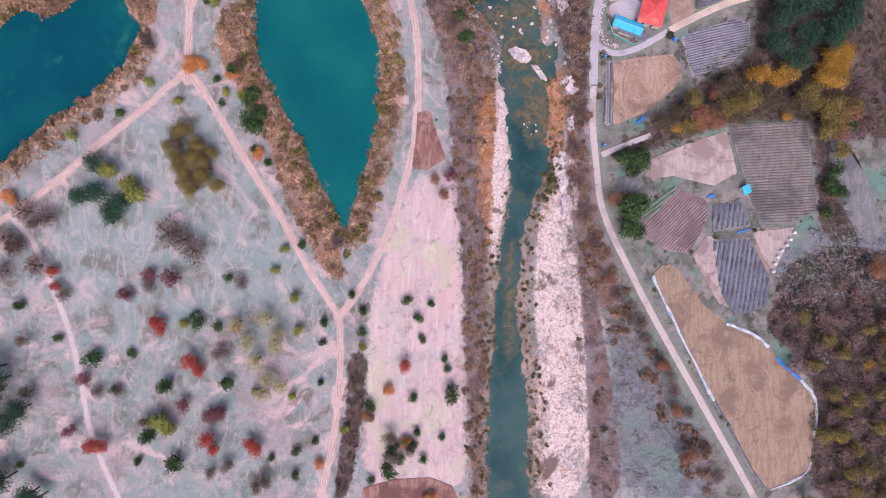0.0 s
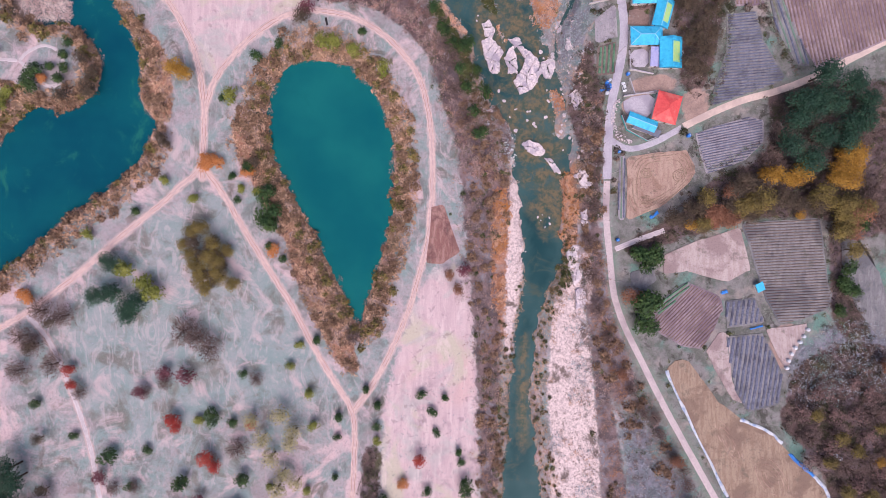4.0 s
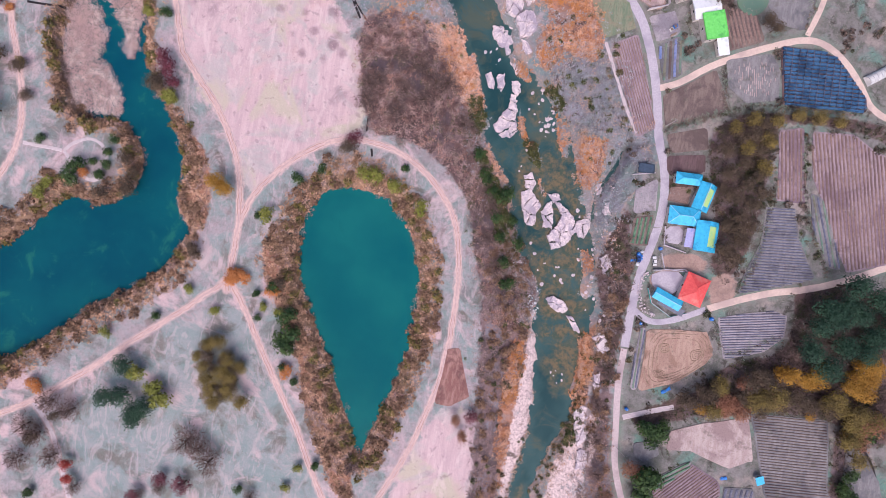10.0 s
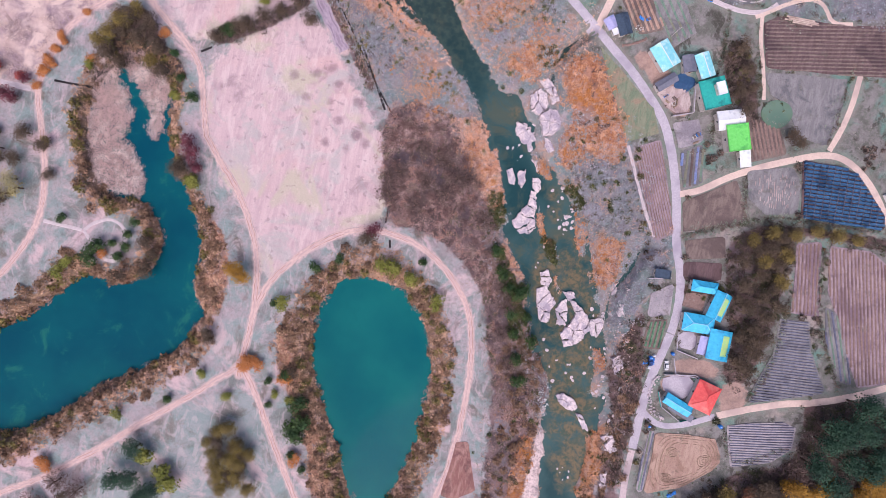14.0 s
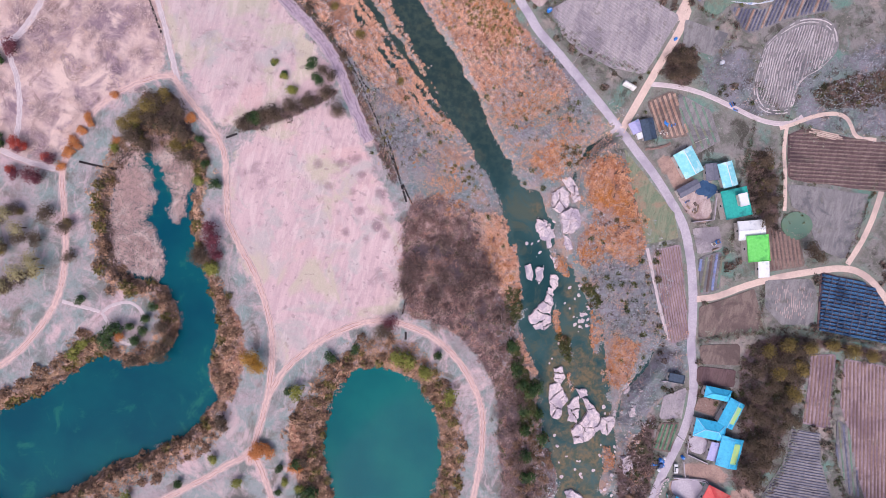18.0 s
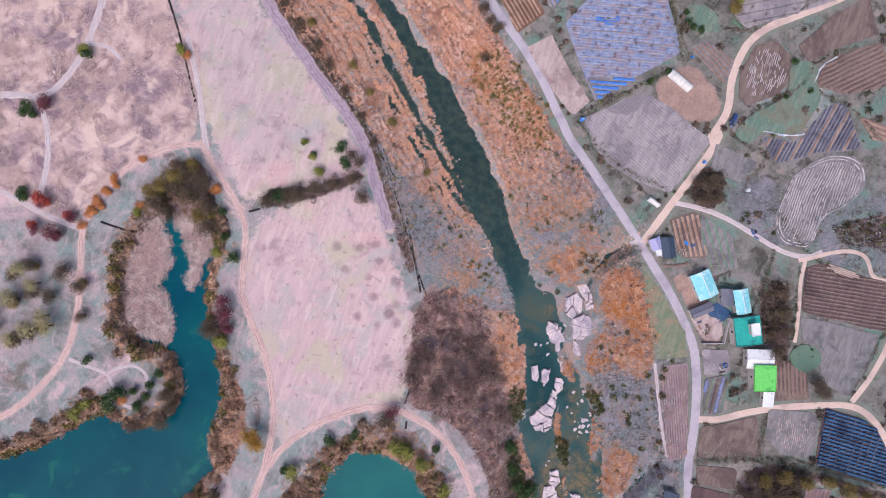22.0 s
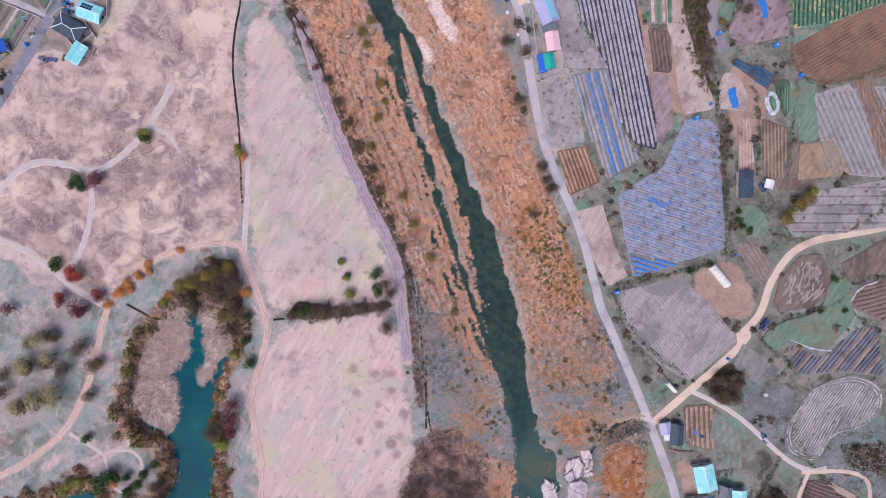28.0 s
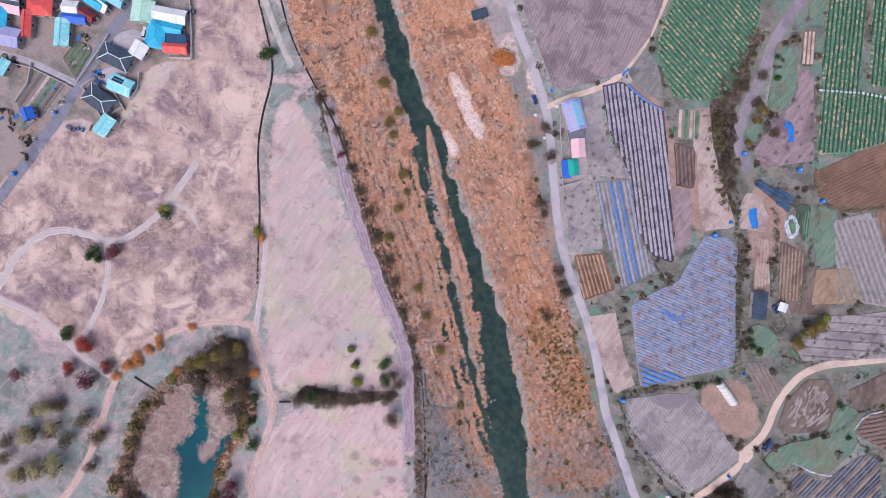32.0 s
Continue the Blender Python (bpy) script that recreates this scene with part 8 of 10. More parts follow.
grove("gold", [(135.4, 61.7), (157.8, 58.1), (175.5, 52.9), (109.9, 54.0)], 2.8)
grove("olive", [(174.3, 62.1), (137.1, 61.4), (114.5, 53.3), (139.1, 65.7), (174.5, 50.9), (180.9, 42.5)], 4.4)
grove("rust", [(122.7, 57.8), (126.0, 55.2), (120.7, 54.3), (182.6, 58.5), (179.8, 50.3)], 4.4)
grove("brown", [(109.8, 61.1), (106.6, 56.6), (127.1, 62.5), (131.2, 59.2), (135.1, 57.2), (142.3, 60.8), (145.4, 66.5), (152.0, 64.8), (157.5, 61.7), (128.8, 68.1), (114.9, 60.6), (101.3, 57.2), (165.2, 61.5), (138.4, 70.8), (133.1, 72.7)], 4.2)
grove("ever", [(87.9, 40.4), (92.0, 39.2), (94.8, 37.5), (96.8, 41.8), (92.4, 35.8), (89.3, 8.6), (92.9, 6.5)], 3.4)
grove("bare", [(184.4, 92.8), (191.5, 70.2), (189.7, 64.7), (186.5, 59.0), (167.5, 82.7), (150.2, 77.7), (144.5, 82.2), (188.0, 103.7), (145.2, 77.0), (193.3, 57.3)], 4.6)
grove("brown", [(101.3, 170.8), (105.2, 160.9), (107.8, 176.6), (112.5, 179.8), (116.7, 185.5), (111.8, 166.8), (117.6, 162.3), (108.0, 150.8), (112.8, 143.5), (116.9, 149.2), (108.7, 137.8), (114.7, 130.7), (112.3, 122.5), (117.3, 172.6), (120.0, 180.7), (105.0, 154.3), (113.3, 156.6), (121.2, 155.0), (109.0, 127.4), (112.7, 135.7), (118.4, 139.0)], 3.8)
grove("olive", [(111.5, 186.1), (119.1, 178.0), (104.5, 181.4), (119.7, 165.2), (110.9, 173.1), (131.1, 191.1), (138.9, 190.8), (149.3, 190.9), (121.5, 187.3)], 3.6)
grove("thorn", [(-65.0, 197.4), (-60.5, 203.5), (-52.4, 202.0), (-44.7, 204.5), (-36.0, 199.1), (-29.8, 192.1), (-60.7, 184.8), (-53.2, 188.5), (-45.1, 187.1), (-36.9, 185.6), (-56.7, 174.7), (-48.6, 173.3), (-40.8, 174.4), (-30.7, 178.6), (-22.1, 174.5), (-57.9, 163.9), (-50.0, 163.7), (-40.9, 165.1), (-33.2, 167.5), (-23.4, 163.6), (-17.1, 156.5), (-11.1, 152.0), (-10.2, 165.5), (-3.8, 147.6), (-20.5, 182.7), (-40.9, 195.7), (-49.8, 182.4), (-27.0, 171.1), (-56.5, 193.4)], 2.7)
grove("bare", [(-48.7, 194.6), (-38.9, 190.7), (-31.4, 183.8), (-47.9, 168.0), (-35.5, 175.2), (-45.4, 179.1), (-57.6, 181.2), (-61.5, 171.3), (-62.6, 179.2), (-26.1, 184.6), (-15.8, 167.4), (2.6, 129.7), (3.0, 116.4), (8.8, 103.7), (-1.1, 137.3)], 4.2)
grove("ever", [(-6.2, 155.4), (-2.1, 145.2), (1.6, 137.7), (5.6, 127.5), (8.4, 117.1), (12.4, 106.8), (15.2, 96.4), (10.9, 138.9), (14.0, 125.9), (16.7, 115.5), (7.2, 135.7)], 2.6)
grove("thorn", [(163.4, -53.1), (173.7, -47.9), (183.9, -32.3), (189.2, -42.7), (199.6, -47.9), (194.5, -58.2), (184.2, -63.4), (179.1, -76.4), (189.5, -79.0), (202.4, -73.8), (197.4, -89.4), (184.5, -94.6), (182.0, -107.7), (195.0, -105.1), (205.2, -94.6), (204.9, -63.4), (189.0, -22.0), (204.6, -32.3), (173.6, -32.3), (160.6, -32.3), (168.3, -22.0), (183.8, -16.8), (215.1, -53.1), (220.6, -79.0), (215.7, -105.1)], 4.4)
grove("olive", [(181.8, -84.2), (189.6, -92.0), (199.9, -81.6), (187.1, -102.4), (194.9, -99.8), (205.4, -107.7), (184.3, -73.8), (202.2, -53.1)], 3.8)
grove("bare", [(163.3, -42.7), (176.2, -40.1), (191.6, -32.3), (197.1, -66.0), (189.3, -53.1), (178.9, -55.7), (207.3, -42.7), (214.9, -32.3)], 4.4)
grove("ever", [(179.6, 34.7), (177.1, 27.0), (175.9, 14.1), (182.3, 23.1), (185.9, 54.0), (178.4, 24.4)], 3.0)
grove("olive", [(176.9, 59.1), (180.7, 57.9), (175.6, 54.0), (183.3, 60.4), (178.1, 63.0)], 4.2)
grove("bare", [(85.0, -22.5), (90.1, -33.0), (97.9, -43.5), (104.2, -53.9), (110.5, -66.8), (116.8, -77.1), (123.0, -92.6), (129.4, -105.5), (74.7, 1.2), (69.7, 14.5), (67.2, 30.6), (65.9, 46.6), (68.5, 62.5), (70.8, 83.4), (69.3, 99.0), (108.0, -59.0), (95.3, -35.6)], 2.8)
grove("brown", [(81.0, 265.6), (86.1, 256.2), (90.6, 249.3), (89.6, 238.4), (85.1, 245.3), (31.0, 298.0), (35.6, 300.4), (39.8, 294.9), (34.1, 292.3), (114.8, 227.5), (111.4, 230.6)], 3.2)
grove("brown", [(-138.5, 233.2), (-131.8, 238.5), (-124.9, 243.0), (-118.3, 248.6), (-143.1, 230.6), (-151.1, 225.3), (-111.2, 241.8), (-117.6, 256.4), (-122.0, 257.9)], 3.2)
grove("brown", [(-207.4, 336.4), (-201.1, 332.8), (-192.3, 326.1), (-183.1, 319.7), (-173.8, 313.3), (-164.5, 306.8), (-154.1, 301.1), (-145.9, 293.9), (-135.0, 285.3), (-124.1, 276.6), (-114.3, 267.2), (-215.1, 340.6), (-222.1, 343.7)], 2.6)
grove("brown", [(-58.8, 452.1), (-67.5, 455.3), (-64.1, 463.9), (-64.6, 440.3), (-58.3, 433.8), (-54.1, 421.2), (-46.4, 417.1), (-69.8, 436.6), (-45.1, 446.1)], 2.4)
grove("olive", [(-54.2, 452.2), (-55.1, 446.9), (-51.7, 436.8), (-56.7, 453.5)], 2.0)
grove("ever", [(-62.3, 476.3), (-57.4, 468.6), (-1.4, 368.4), (1.3, 365.6), (4.3, 363.9), (7.9, 363.3), (-5.5, 334.9), (1.0, 341.5), (52.9, 364.2), (54.2, 348.1), (63.6, 354.6)], 1.3)
grove("brown", [(-107.8, 359.2), (-111.9, 362.7), (-83.0, 337.9), (-87.1, 341.4), (-77.8, 335.0), (-78.9, 321.1), (-120.8, 381.9), (-129.3, 391.8), (-130.2, 381.8)], 2.6)
grove("olive", [(-203.2, 367.0), (-190.4, 353.3), (-186.3, 349.7), (-171.4, 337.6), (-165.8, 331.8), (-164.5, 323.0), (-160.2, 309.8), (-135.6, 297.8), (-221.0, 383.4), (-190.3, 360.0), (-124.7, 289.1), (-110.1, 279.7), (-87.0, 263.0)], 2.2, 0.7)
grove("orange", [(-164.7, 405.9), (-161.8, 405.4), (-161.4, 407.5)], 3.4)
grove("olive", [(171.1, -53.1), (179.0, -66.0), (189.4, -68.6), (199.7, -66.0), (184.0, -47.9), (194.3, -37.5), (176.2, -42.7), (205.0, -79.0), (174.0, -84.2), (189.8, -110.3), (202.8, -112.9), (169.1, -115.5), (165.8, -32.3), (212.5, -53.1), (215.6, -94.6)], 3.4)
grove("gold", [(194.4, -53.1), (183.1, -86.8), (203.4, -42.7)], 2.6)
# young fruit trees in the orchards
orchard_rng = random.Random(3)
for outline, gap in (([(-38.9, 378.5), (-31.4, 396.3), (1.5, 353.0), (-24.7, 322.6), (-47.8, 348.2)], 5.2), ([(-42.3, 435.6), (-44.6, 452.0), (-41.4, 467.3), (-38.4, 471.9), (-22.4, 448.0), (-39.3, 433.7)], 5.4), ([(21.6, 376.0), (22.0, 390.1), (46.5, 410.4), (60.9, 422.3), (71.5, 407.6), (43.3, 384.8), (27.7, 373.3)], 6.0), ([(-102.2, 371.0), (-100.9, 379.8), (-88.2, 372.7), (-78.2, 362.2), (-87.6, 355.0)], 4.6), ([(-37.7, 368.3), (-29.9, 394.2), (-4.5, 361.5), (-28.1, 331.6), (-42.4, 347.2)], 8.0), ([(-109.4, 398.9), (-103.9, 404.1), (-87.6, 396.5), (-100.1, 388.1)], 5.0)):
    for a, b in rows_of([tuple(q) for q in outline], 54.9, gap):
        n = max(1, int((Vector(b) - Vector(a)).length / gap))
        for i in range(n + 1):
            q = Vector(a).lerp(Vector(b), i / n) + Vector((orchard_rng.uniform(-0.6, 0.6), orchard_rng.uniform(-0.6, 0.6)))
            plant("sapling", q.x, q.y, orchard_rng.uniform(0.8, 1.3))


# ---- undergrowth, reeds, grass and stones: uncounted ----
def mound(rng, n, leaf):
    """A low tussock: leaf tips over a dome, most of them facing up."""
    v, f = [], []
    for i in range(n):
        a, r = rng.uniform(0, 2 * math.pi), math.sqrt(rng.random())
        q = Vector((r * math.cos(a), r * math.sin(a), 0.95 * math.sqrt(max(0.05, 1 - 0.8 * r * r)) * rng.uniform(0.6, 1.0)))
        k, t = leaf * rng.uniform(0.6, 1.4), rng.uniform(0, 2 * math.pi)
        e = Vector((math.cos(t), math.sin(t), rng.uniform(-0.5, 0.5))) * k
        o = Vector((-math.sin(t), math.cos(t), rng.uniform(-0.6, 0.6))) * k
        b = len(v)
        v += [tuple(q - e * 0.5), tuple(q + e * 0.5), tuple(q + o * 0.8)]
        f.append((b, b + 1, b + 2))
    return np.array(v), np.array(f)


def straws(rng, n, long, wide):
    """Leaning and fallen stalks lying across one another."""
    v, f = [], []
    for i in range(n):
        a, r, t = rng.uniform(0, 2 * math.pi), math.sqrt(rng.random()), rng.uniform(0, 2 * math.pi)
        q = Vector((r * math.cos(a), r * math.sin(a), rng.uniform(0.25, 1.0)))
        e = Vector((math.cos(t), math.sin(t), rng.uniform(0.0, 0.7))) * long * rng.uniform(0.5, 1.1)
        o = Vector((-math.sin(t), math.cos(t), 0)) * wide * rng.uniform(0.7, 1.6)
        b = len(v)
        v += [tuple(q - o), tuple(q + o), tuple(q + e)]
        f.append((b, b + 1, b + 2))
    return np.array(v), np.array(f)


def clump(rng, n, leaf):
    v, f = [], []
    for i in range(n):
        d = Vector((rng.gauss(0, 1), rng.gauss(0, 1), abs(rng.gauss(0.2, 0.8)))).normalized() * rng.uniform(0.45, 1.0)
        k = leaf * rng.uniform(0.6, 1.5)
        t = Vector((rng.uniform(-1, 1), rng.uniform(-1, 1), rng.uniform(-0.5, 0.5))).normalized() * k
        s = Vector((rng.uniform(-1, 1), rng.uniform(-1, 1), rng.uniform(-0.5, 0.5))).normalized() * k
        b = len(v)
        v += [tuple(d - t * 0.5), tuple(d + t * 0.5 + s * 0.2), tuple(d + s)]
        f.append((b, b + 1, b + 2))
    return np.array(v), np.array(f)


def scatter(outline, gap, seed, ragged=2.4):
    """Loose points over an outline with a ragged edge."""
    g = np.random.default_rng(seed)
    p = smooth(outline, 1)
    xs, ys = [q[0] for q in p], [q[1] for q in p]
    gx, gy = np.meshgrid(np.arange(min(xs), max(xs), gap), np.arange(min(ys), max(ys), gap))
    x = gx.ravel() + g.uniform(-0.55, 0.55, gx.size) * gap
    y = gy.ravel() + g.uniform(-0.55, 0.55, gx.size) * gap
    keep = distance(p, x, y, reach=8.0) < g.normal(0, ragged, x.size)
    return x[keep], y[keep]


def shore_points(fn, lo, hi, gap, seed, ymin=-160, ymax=560):
    g = np.random.default_rng(seed)
    gx, gy = np.meshgrid(np.arange(-400, 260, gap), np.arange(ymin, ymax, gap))
    x = gx.ravel() + g.uniform(-0.55, 0.55, gx.size) * gap
    y = gy.ravel() + g.uniform(-0.55, 0.55, gx.size) * gap
    d = fn(x, y)
    d = np.where(d > 2, d + g.normal(0, 1.8, x.size), d + g.normal(0, 0.5, x.size))
    keep = (d > lo) & (d < hi)
    for p in BEDS:
        keep &= distance(smooth(p, 1), x, y, reach=6.0) > 0.3
    return x[keep], y[keep]


def stuff(name, label, outlines, gap, templates, scale, material, category, seed, dry=True, ragged=1.6, tall=(0.8, 1.2), patchy=0.0, floor=-6.2, streaks=False):
    g = np.random.default_rng(seed)
    verts, faces, count = [], [], 0
    for k, outline in enumerate(outlines):
        x, y = outline if isinstance(outline, tuple) and isinstance(outline[0], np.ndarray) else scatter(outline, gap, seed + k, ragged)
        if streaks:
            d = river_distance(x, y)
            w = np.array([noise.noise((a * 0.08, b * 0.08, 3.0)) for a, b in zip(x, y)])
            keep = np.sin(2.1 * d + 2.6 * w) + g.normal(0, 0.35, len(x)) > -0.35
            x, y = x[keep], y[keep]
        if patchy:
            w = np.array([noise.noise((a * 0.07, b * 0.07, seed)) + 0.5 * noise.noise((a * 0.25, b * 0.25, seed)) for a, b in zip(x, y)])
            keep = w > patchy
            x, y = x[keep], y[keep]
        if category != "stones" and name != "bar_scrub" and len(x) and dry:
            sand = np.ones(len(x), bool)
            for p in STONE[:1] + STONE[2:6]:
                sand &= distance(smooth(p, 2), x, y, reach=6.0) > g.normal(-0.4, 0.6, len(x))
            x, y = x[sand], y[sand]
        if dry and len(x):
            wet = np.minimum(np.minimum(distance(POND, x, y), distance(LAKE, x, y)), river_distance(x, y))
            x, y = x[wet > -0.4], y[wet > -0.4]
        if dry and len(x):
            clear = np.ones(len(x), bool)
            for kind, _, _, width, line in ROADS:
                clear &= distance(smooth(line, 1, False), x, y, False, 6.0) > width * 0.5
            x, y = x[clear], y[clear]
        if not len(x):
            continue
        z = np.maximum(height(x, y), floor)
        which = g.integers(0, len(templates), len(x))
        for i, (tv, tf) in enumerate(templates):
            m = which == i
            n = int(m.sum())
            if not n:
                continue
            a, s, h = g.uniform(0, 6.283, n), g.uniform(*scale, n), g.uniform(*tall, n)
            ca, sa = np.cos(a)[:, None], np.sin(a)[:, None]
            vx = (tv[None, :, 0] * ca - tv[None, :, 1] * sa) * s[:, None] + x[m][:, None]
            vy = (tv[None, :, 0] * sa + tv[None, :, 1] * ca) * s[:, None] + y[m][:, None]
            vz = tv[None, :, 2] * (s * h)[:, None] + z[m][:, None]
            verts.append(np.stack([vx, vy, vz], -1).reshape(-1, 3))
            faces.append((tf[None] + (np.arange(n) * len(tv))[:, None, None]).reshape(-1, 3) + count)
            count += n * len(tv)
    ob = big_mesh(name, np.concatenate(verts), np.concatenate(faces), material)
    return tagged(ob, label, category, kind="stuff")


veg = random.Random(11)
TUFTS = [mound(veg, 10, 0.55) for _ in range(5)]
MATS = [straws(veg, 11, 0.9, 0.075) for _ in range(5)]
GRASS = [mound(veg, 6, 0.5) for _ in range(4)]
SHRUBS = [clump(veg, 30, 0.33) for _ in range(6)]
TWIGGY = [straws(veg, 26, 0.75, 0.05) for _ in range(4)]
BUSHY = [clump(veg, 100, 0.36) for _ in range(4)]
M_REED = strand("ochre_reeds", lin(204, 142, 116), lin(252, 192, 160), lin(255, 218, 198), lin(246, 188, 158), 0.05, ((lin(246, 204, 190), 0.08), (lin(230, 150, 98), 0.13), (lin(170, 140, 108), 0.19)))
M_REED_PINK = strand("pinkish_reeds", lin(156, 124, 122), lin(244, 212, 206), lin(254, 234, 230), lin(222, 190, 186))
M_REED_RUST = strand("rusty_reeds", lin(164, 104, 72), lin(220, 156, 122), lin(238, 186, 154), lin(206, 138, 82), 0.05, ((lin(176, 154, 152), 0.1), (lin(234, 186, 164), 0.16), (lin(210, 134, 66), 0.23)))
M_SCRUB = strand("brown_scrub", lin(40, 36, 36), lin(100, 86, 80), lin(150, 130, 122), lin(74, 78, 56), 0.08, ((lin(60, 78, 58), 0.12), (lin(128, 104, 92), 0.2)))
M_TWIGS = strand("thicket_twigs", lin(104, 78, 80), lin(182, 144, 140), lin(222, 190, 184), lin(116, 102, 110), 0.06, ((lin(134, 120, 134), 0.1), (lin(70, 60, 60), 0.14), (lin(196, 128, 98), 0.19), (lin(104, 100, 70), 0.25)))
M_BANK = strand("bank_scrub", lin(150, 114, 94), lin(206, 162, 134), lin(238, 196, 168), lin(142, 116, 92), 0.07, ((lin(238, 188, 158), 0.1), (lin(98, 90, 68), 0.14), (lin(152, 142, 154), 0.18), (lin(112, 86, 72), 0.24)))
M_OLIVES = foliage("olive_bush_leaves", lin(62, 62, 40), lin(122, 114, 70), lin(176, 150, 86))
M_OLIVEGREEN = foliage("olive_green_leaves", lin(54, 62, 40), lin(88, 94, 56), lin(120, 118, 72))
M_WEEDS = strand("margin_weeds", lin(98, 94, 90), lin(150, 144, 138), lin(172, 168, 160), lin(116, 124, 110), 0.06)
M_VERGE = strand("verge_grass", lin(112, 128, 112), lin(152, 164, 146), lin(176, 180, 166), lin(110, 134, 120), 0.06)
M_BUSHES = foliage("bank_bush_leaves", lin(84, 66, 56), lin(150, 118, 98), lin(190, 152, 124))
M_MIX = strand("mixed_scrub", lin(138, 148, 154), lin(178, 188, 194), lin(208, 208, 218), lin(222, 172, 146), 0.06, ((lin(132, 172, 172), 0.085), (lin(184, 172, 196), 0.13), (lin(112, 116, 80), 0.19), (lin(224, 152, 106), 0.25)))
M_MIXBROWN = strand("brown_bank_scrub", lin(100, 82, 82), lin(158, 132, 130), lin(192, 168, 166), lin(176, 126, 98), 0.07, ((lin(96, 98, 74), 0.1), (lin(148, 148, 162), 0.14), (lin(204, 150, 116), 0.2)))
M_HEATH = strand("grey_heath", lin(122, 130, 138), lin(158, 164, 176), lin(188, 190, 202), lin(138, 158, 156), 0.05, ((lin(120, 156, 152), 0.09), (lin(204, 156, 132), 0.15), (lin(100, 104, 80), 0.22)))
M_DRY = strand("dry_meadow_grass", lin(188, 160, 160), lin(236, 208, 204), lin(248, 226, 220), lin(196, 170, 182), 0.05, ((lin(172, 146, 144), 0.11), (lin(222, 188, 168), 0.17)))
M_GREENERY = strand("green_scrub", lin(52, 60, 44), lin(94, 102, 66), lin(124, 124, 82), lin(112, 92, 72))

stuff("reeds", "tall ochre reeds along the river", REED[:3] + [REED_STRIP] + [shore_points(river_distance, 0.1, 5.0, 1.0, 225, 236)], 0.64, TUFTS + MATS[:1], (0.35, 0.75), M_REED, "reeds", 21, ragged=1.2, patchy=-0.34, streaks=True)
stuff("reeds", "pinkish reeds on the bank above the rapids", REED[5:7] + [[(-41.0, 212.2), (-30.4, 213.6), (-18.9, 203.3), (-12.6, 192.4), (-8.7, 179.7), (-14.2, 179.9), (-19.2, 177.5), (-26.2, 192.3), (-34.8, 201.4)]], 0.8, TUFTS, (0.6, 1.0), M_REED, "reeds", 29, ragged=1.4, streaks=True)
stuff("reeds", "russet reed islands by the rapids", REED[3:5] + REED[7:8] + REED[10:] + REED_ISLANDS + [[(-36.1, 206.4), (-29.5, 210.9), (-20.9, 202.0), (-13.1, 184.6), (-7.2, 172.3), (-9.8, 171.6), (-19.7, 183.0), (-28.2, 194.7)], [(-17.5, 249.6), (-5.6, 255.1), (-2.0, 242.6), (-6.9, 235.9), (-13.6, 230.1), (-18.5, 238.5)]], 0.85, TUFTS, (0.6, 1.15), M_REED_RUST, "reeds", 31, ragged=2.0, patchy=-0.2)
stuff("bank_scrub", "dry reeds and brush on the pond banks", REED[8:10] + LITTER[15:18] + LITTER[20:], 1.4, BUSHY[:1] + SHRUBS[:2] + TUFTS[:3], (0.6, 1.3), M_BANK, "brush", 41, ragged=1.0)
stuff("thicket", "dense leafless brown undergrowth", LITTER[3:8] + LITTER[9:15] + LITTER[19:20], 1.9, SHRUBS, (0.8, 1.9), M_SCRUB, "undergrowth", 51)
stuff("thicket", "low tangle of grey-brown leafless twigs", LITTER[:2], 1.6, SHRUBS[:2] + TWIGGY, (0.8, 1.8), M_TWIGS, "undergrowth", 55, tall=(0.4, 0.8))
stuff("thicket", "dark tangled brush on field banks", BRUSH, 1.8, SHRUBS + BUSHY[:1], (0.8, 1.9), M_SCRUB, "undergrowth", 57)
stuff("green_undergrowth", "dull green brush on field banks", BRUSH, 4.0, BUSHY, (0.8, 1.6), M_GREENERY, "undergrowth", 58, patchy=0.0)
stuff("green_undergrowth", "patches of dull green undergrowth", [LITTER[0], LITTER[2], LITTER[3], LITTER[5], LITTER[8], LITTER[14]] + HEATH[1:4], 3.0, SHRUBS, (0.7, 1.6), M_GREENERY, "undergrowth", 61, patchy=0.12)
stuff("bank_bushes", "brown and russet bushes on the pond banks", REED[8:10] + LITTER[14:18] + LITTER[20:] + [LITTER[2], LITTER[8]], 4.6, BUSHY, (1.4, 2.7), M_BUSHES, "bushes", 45, ragged=1.2, patchy=-0.2)
stuff("mixed_scrub", "mixed russet and grey scrub on the river banks", MIXED[1:4] + MIXED[5:6], 1.3, GRASS + MATS, (0.5, 1.2), M_MIX, "scrub", 65, ragged=3.0)
stuff("mixed_scrub", "brown withered scrub along the lower river", [MIXED[0], MIXED[4], MIXED[6], LITTER[8]], 1.35, GRASS + TWIGGY[:2], (0.5, 1.2), M_MIXBROWN, "scrub", 66, ragged=3.0, patchy=-0.4)
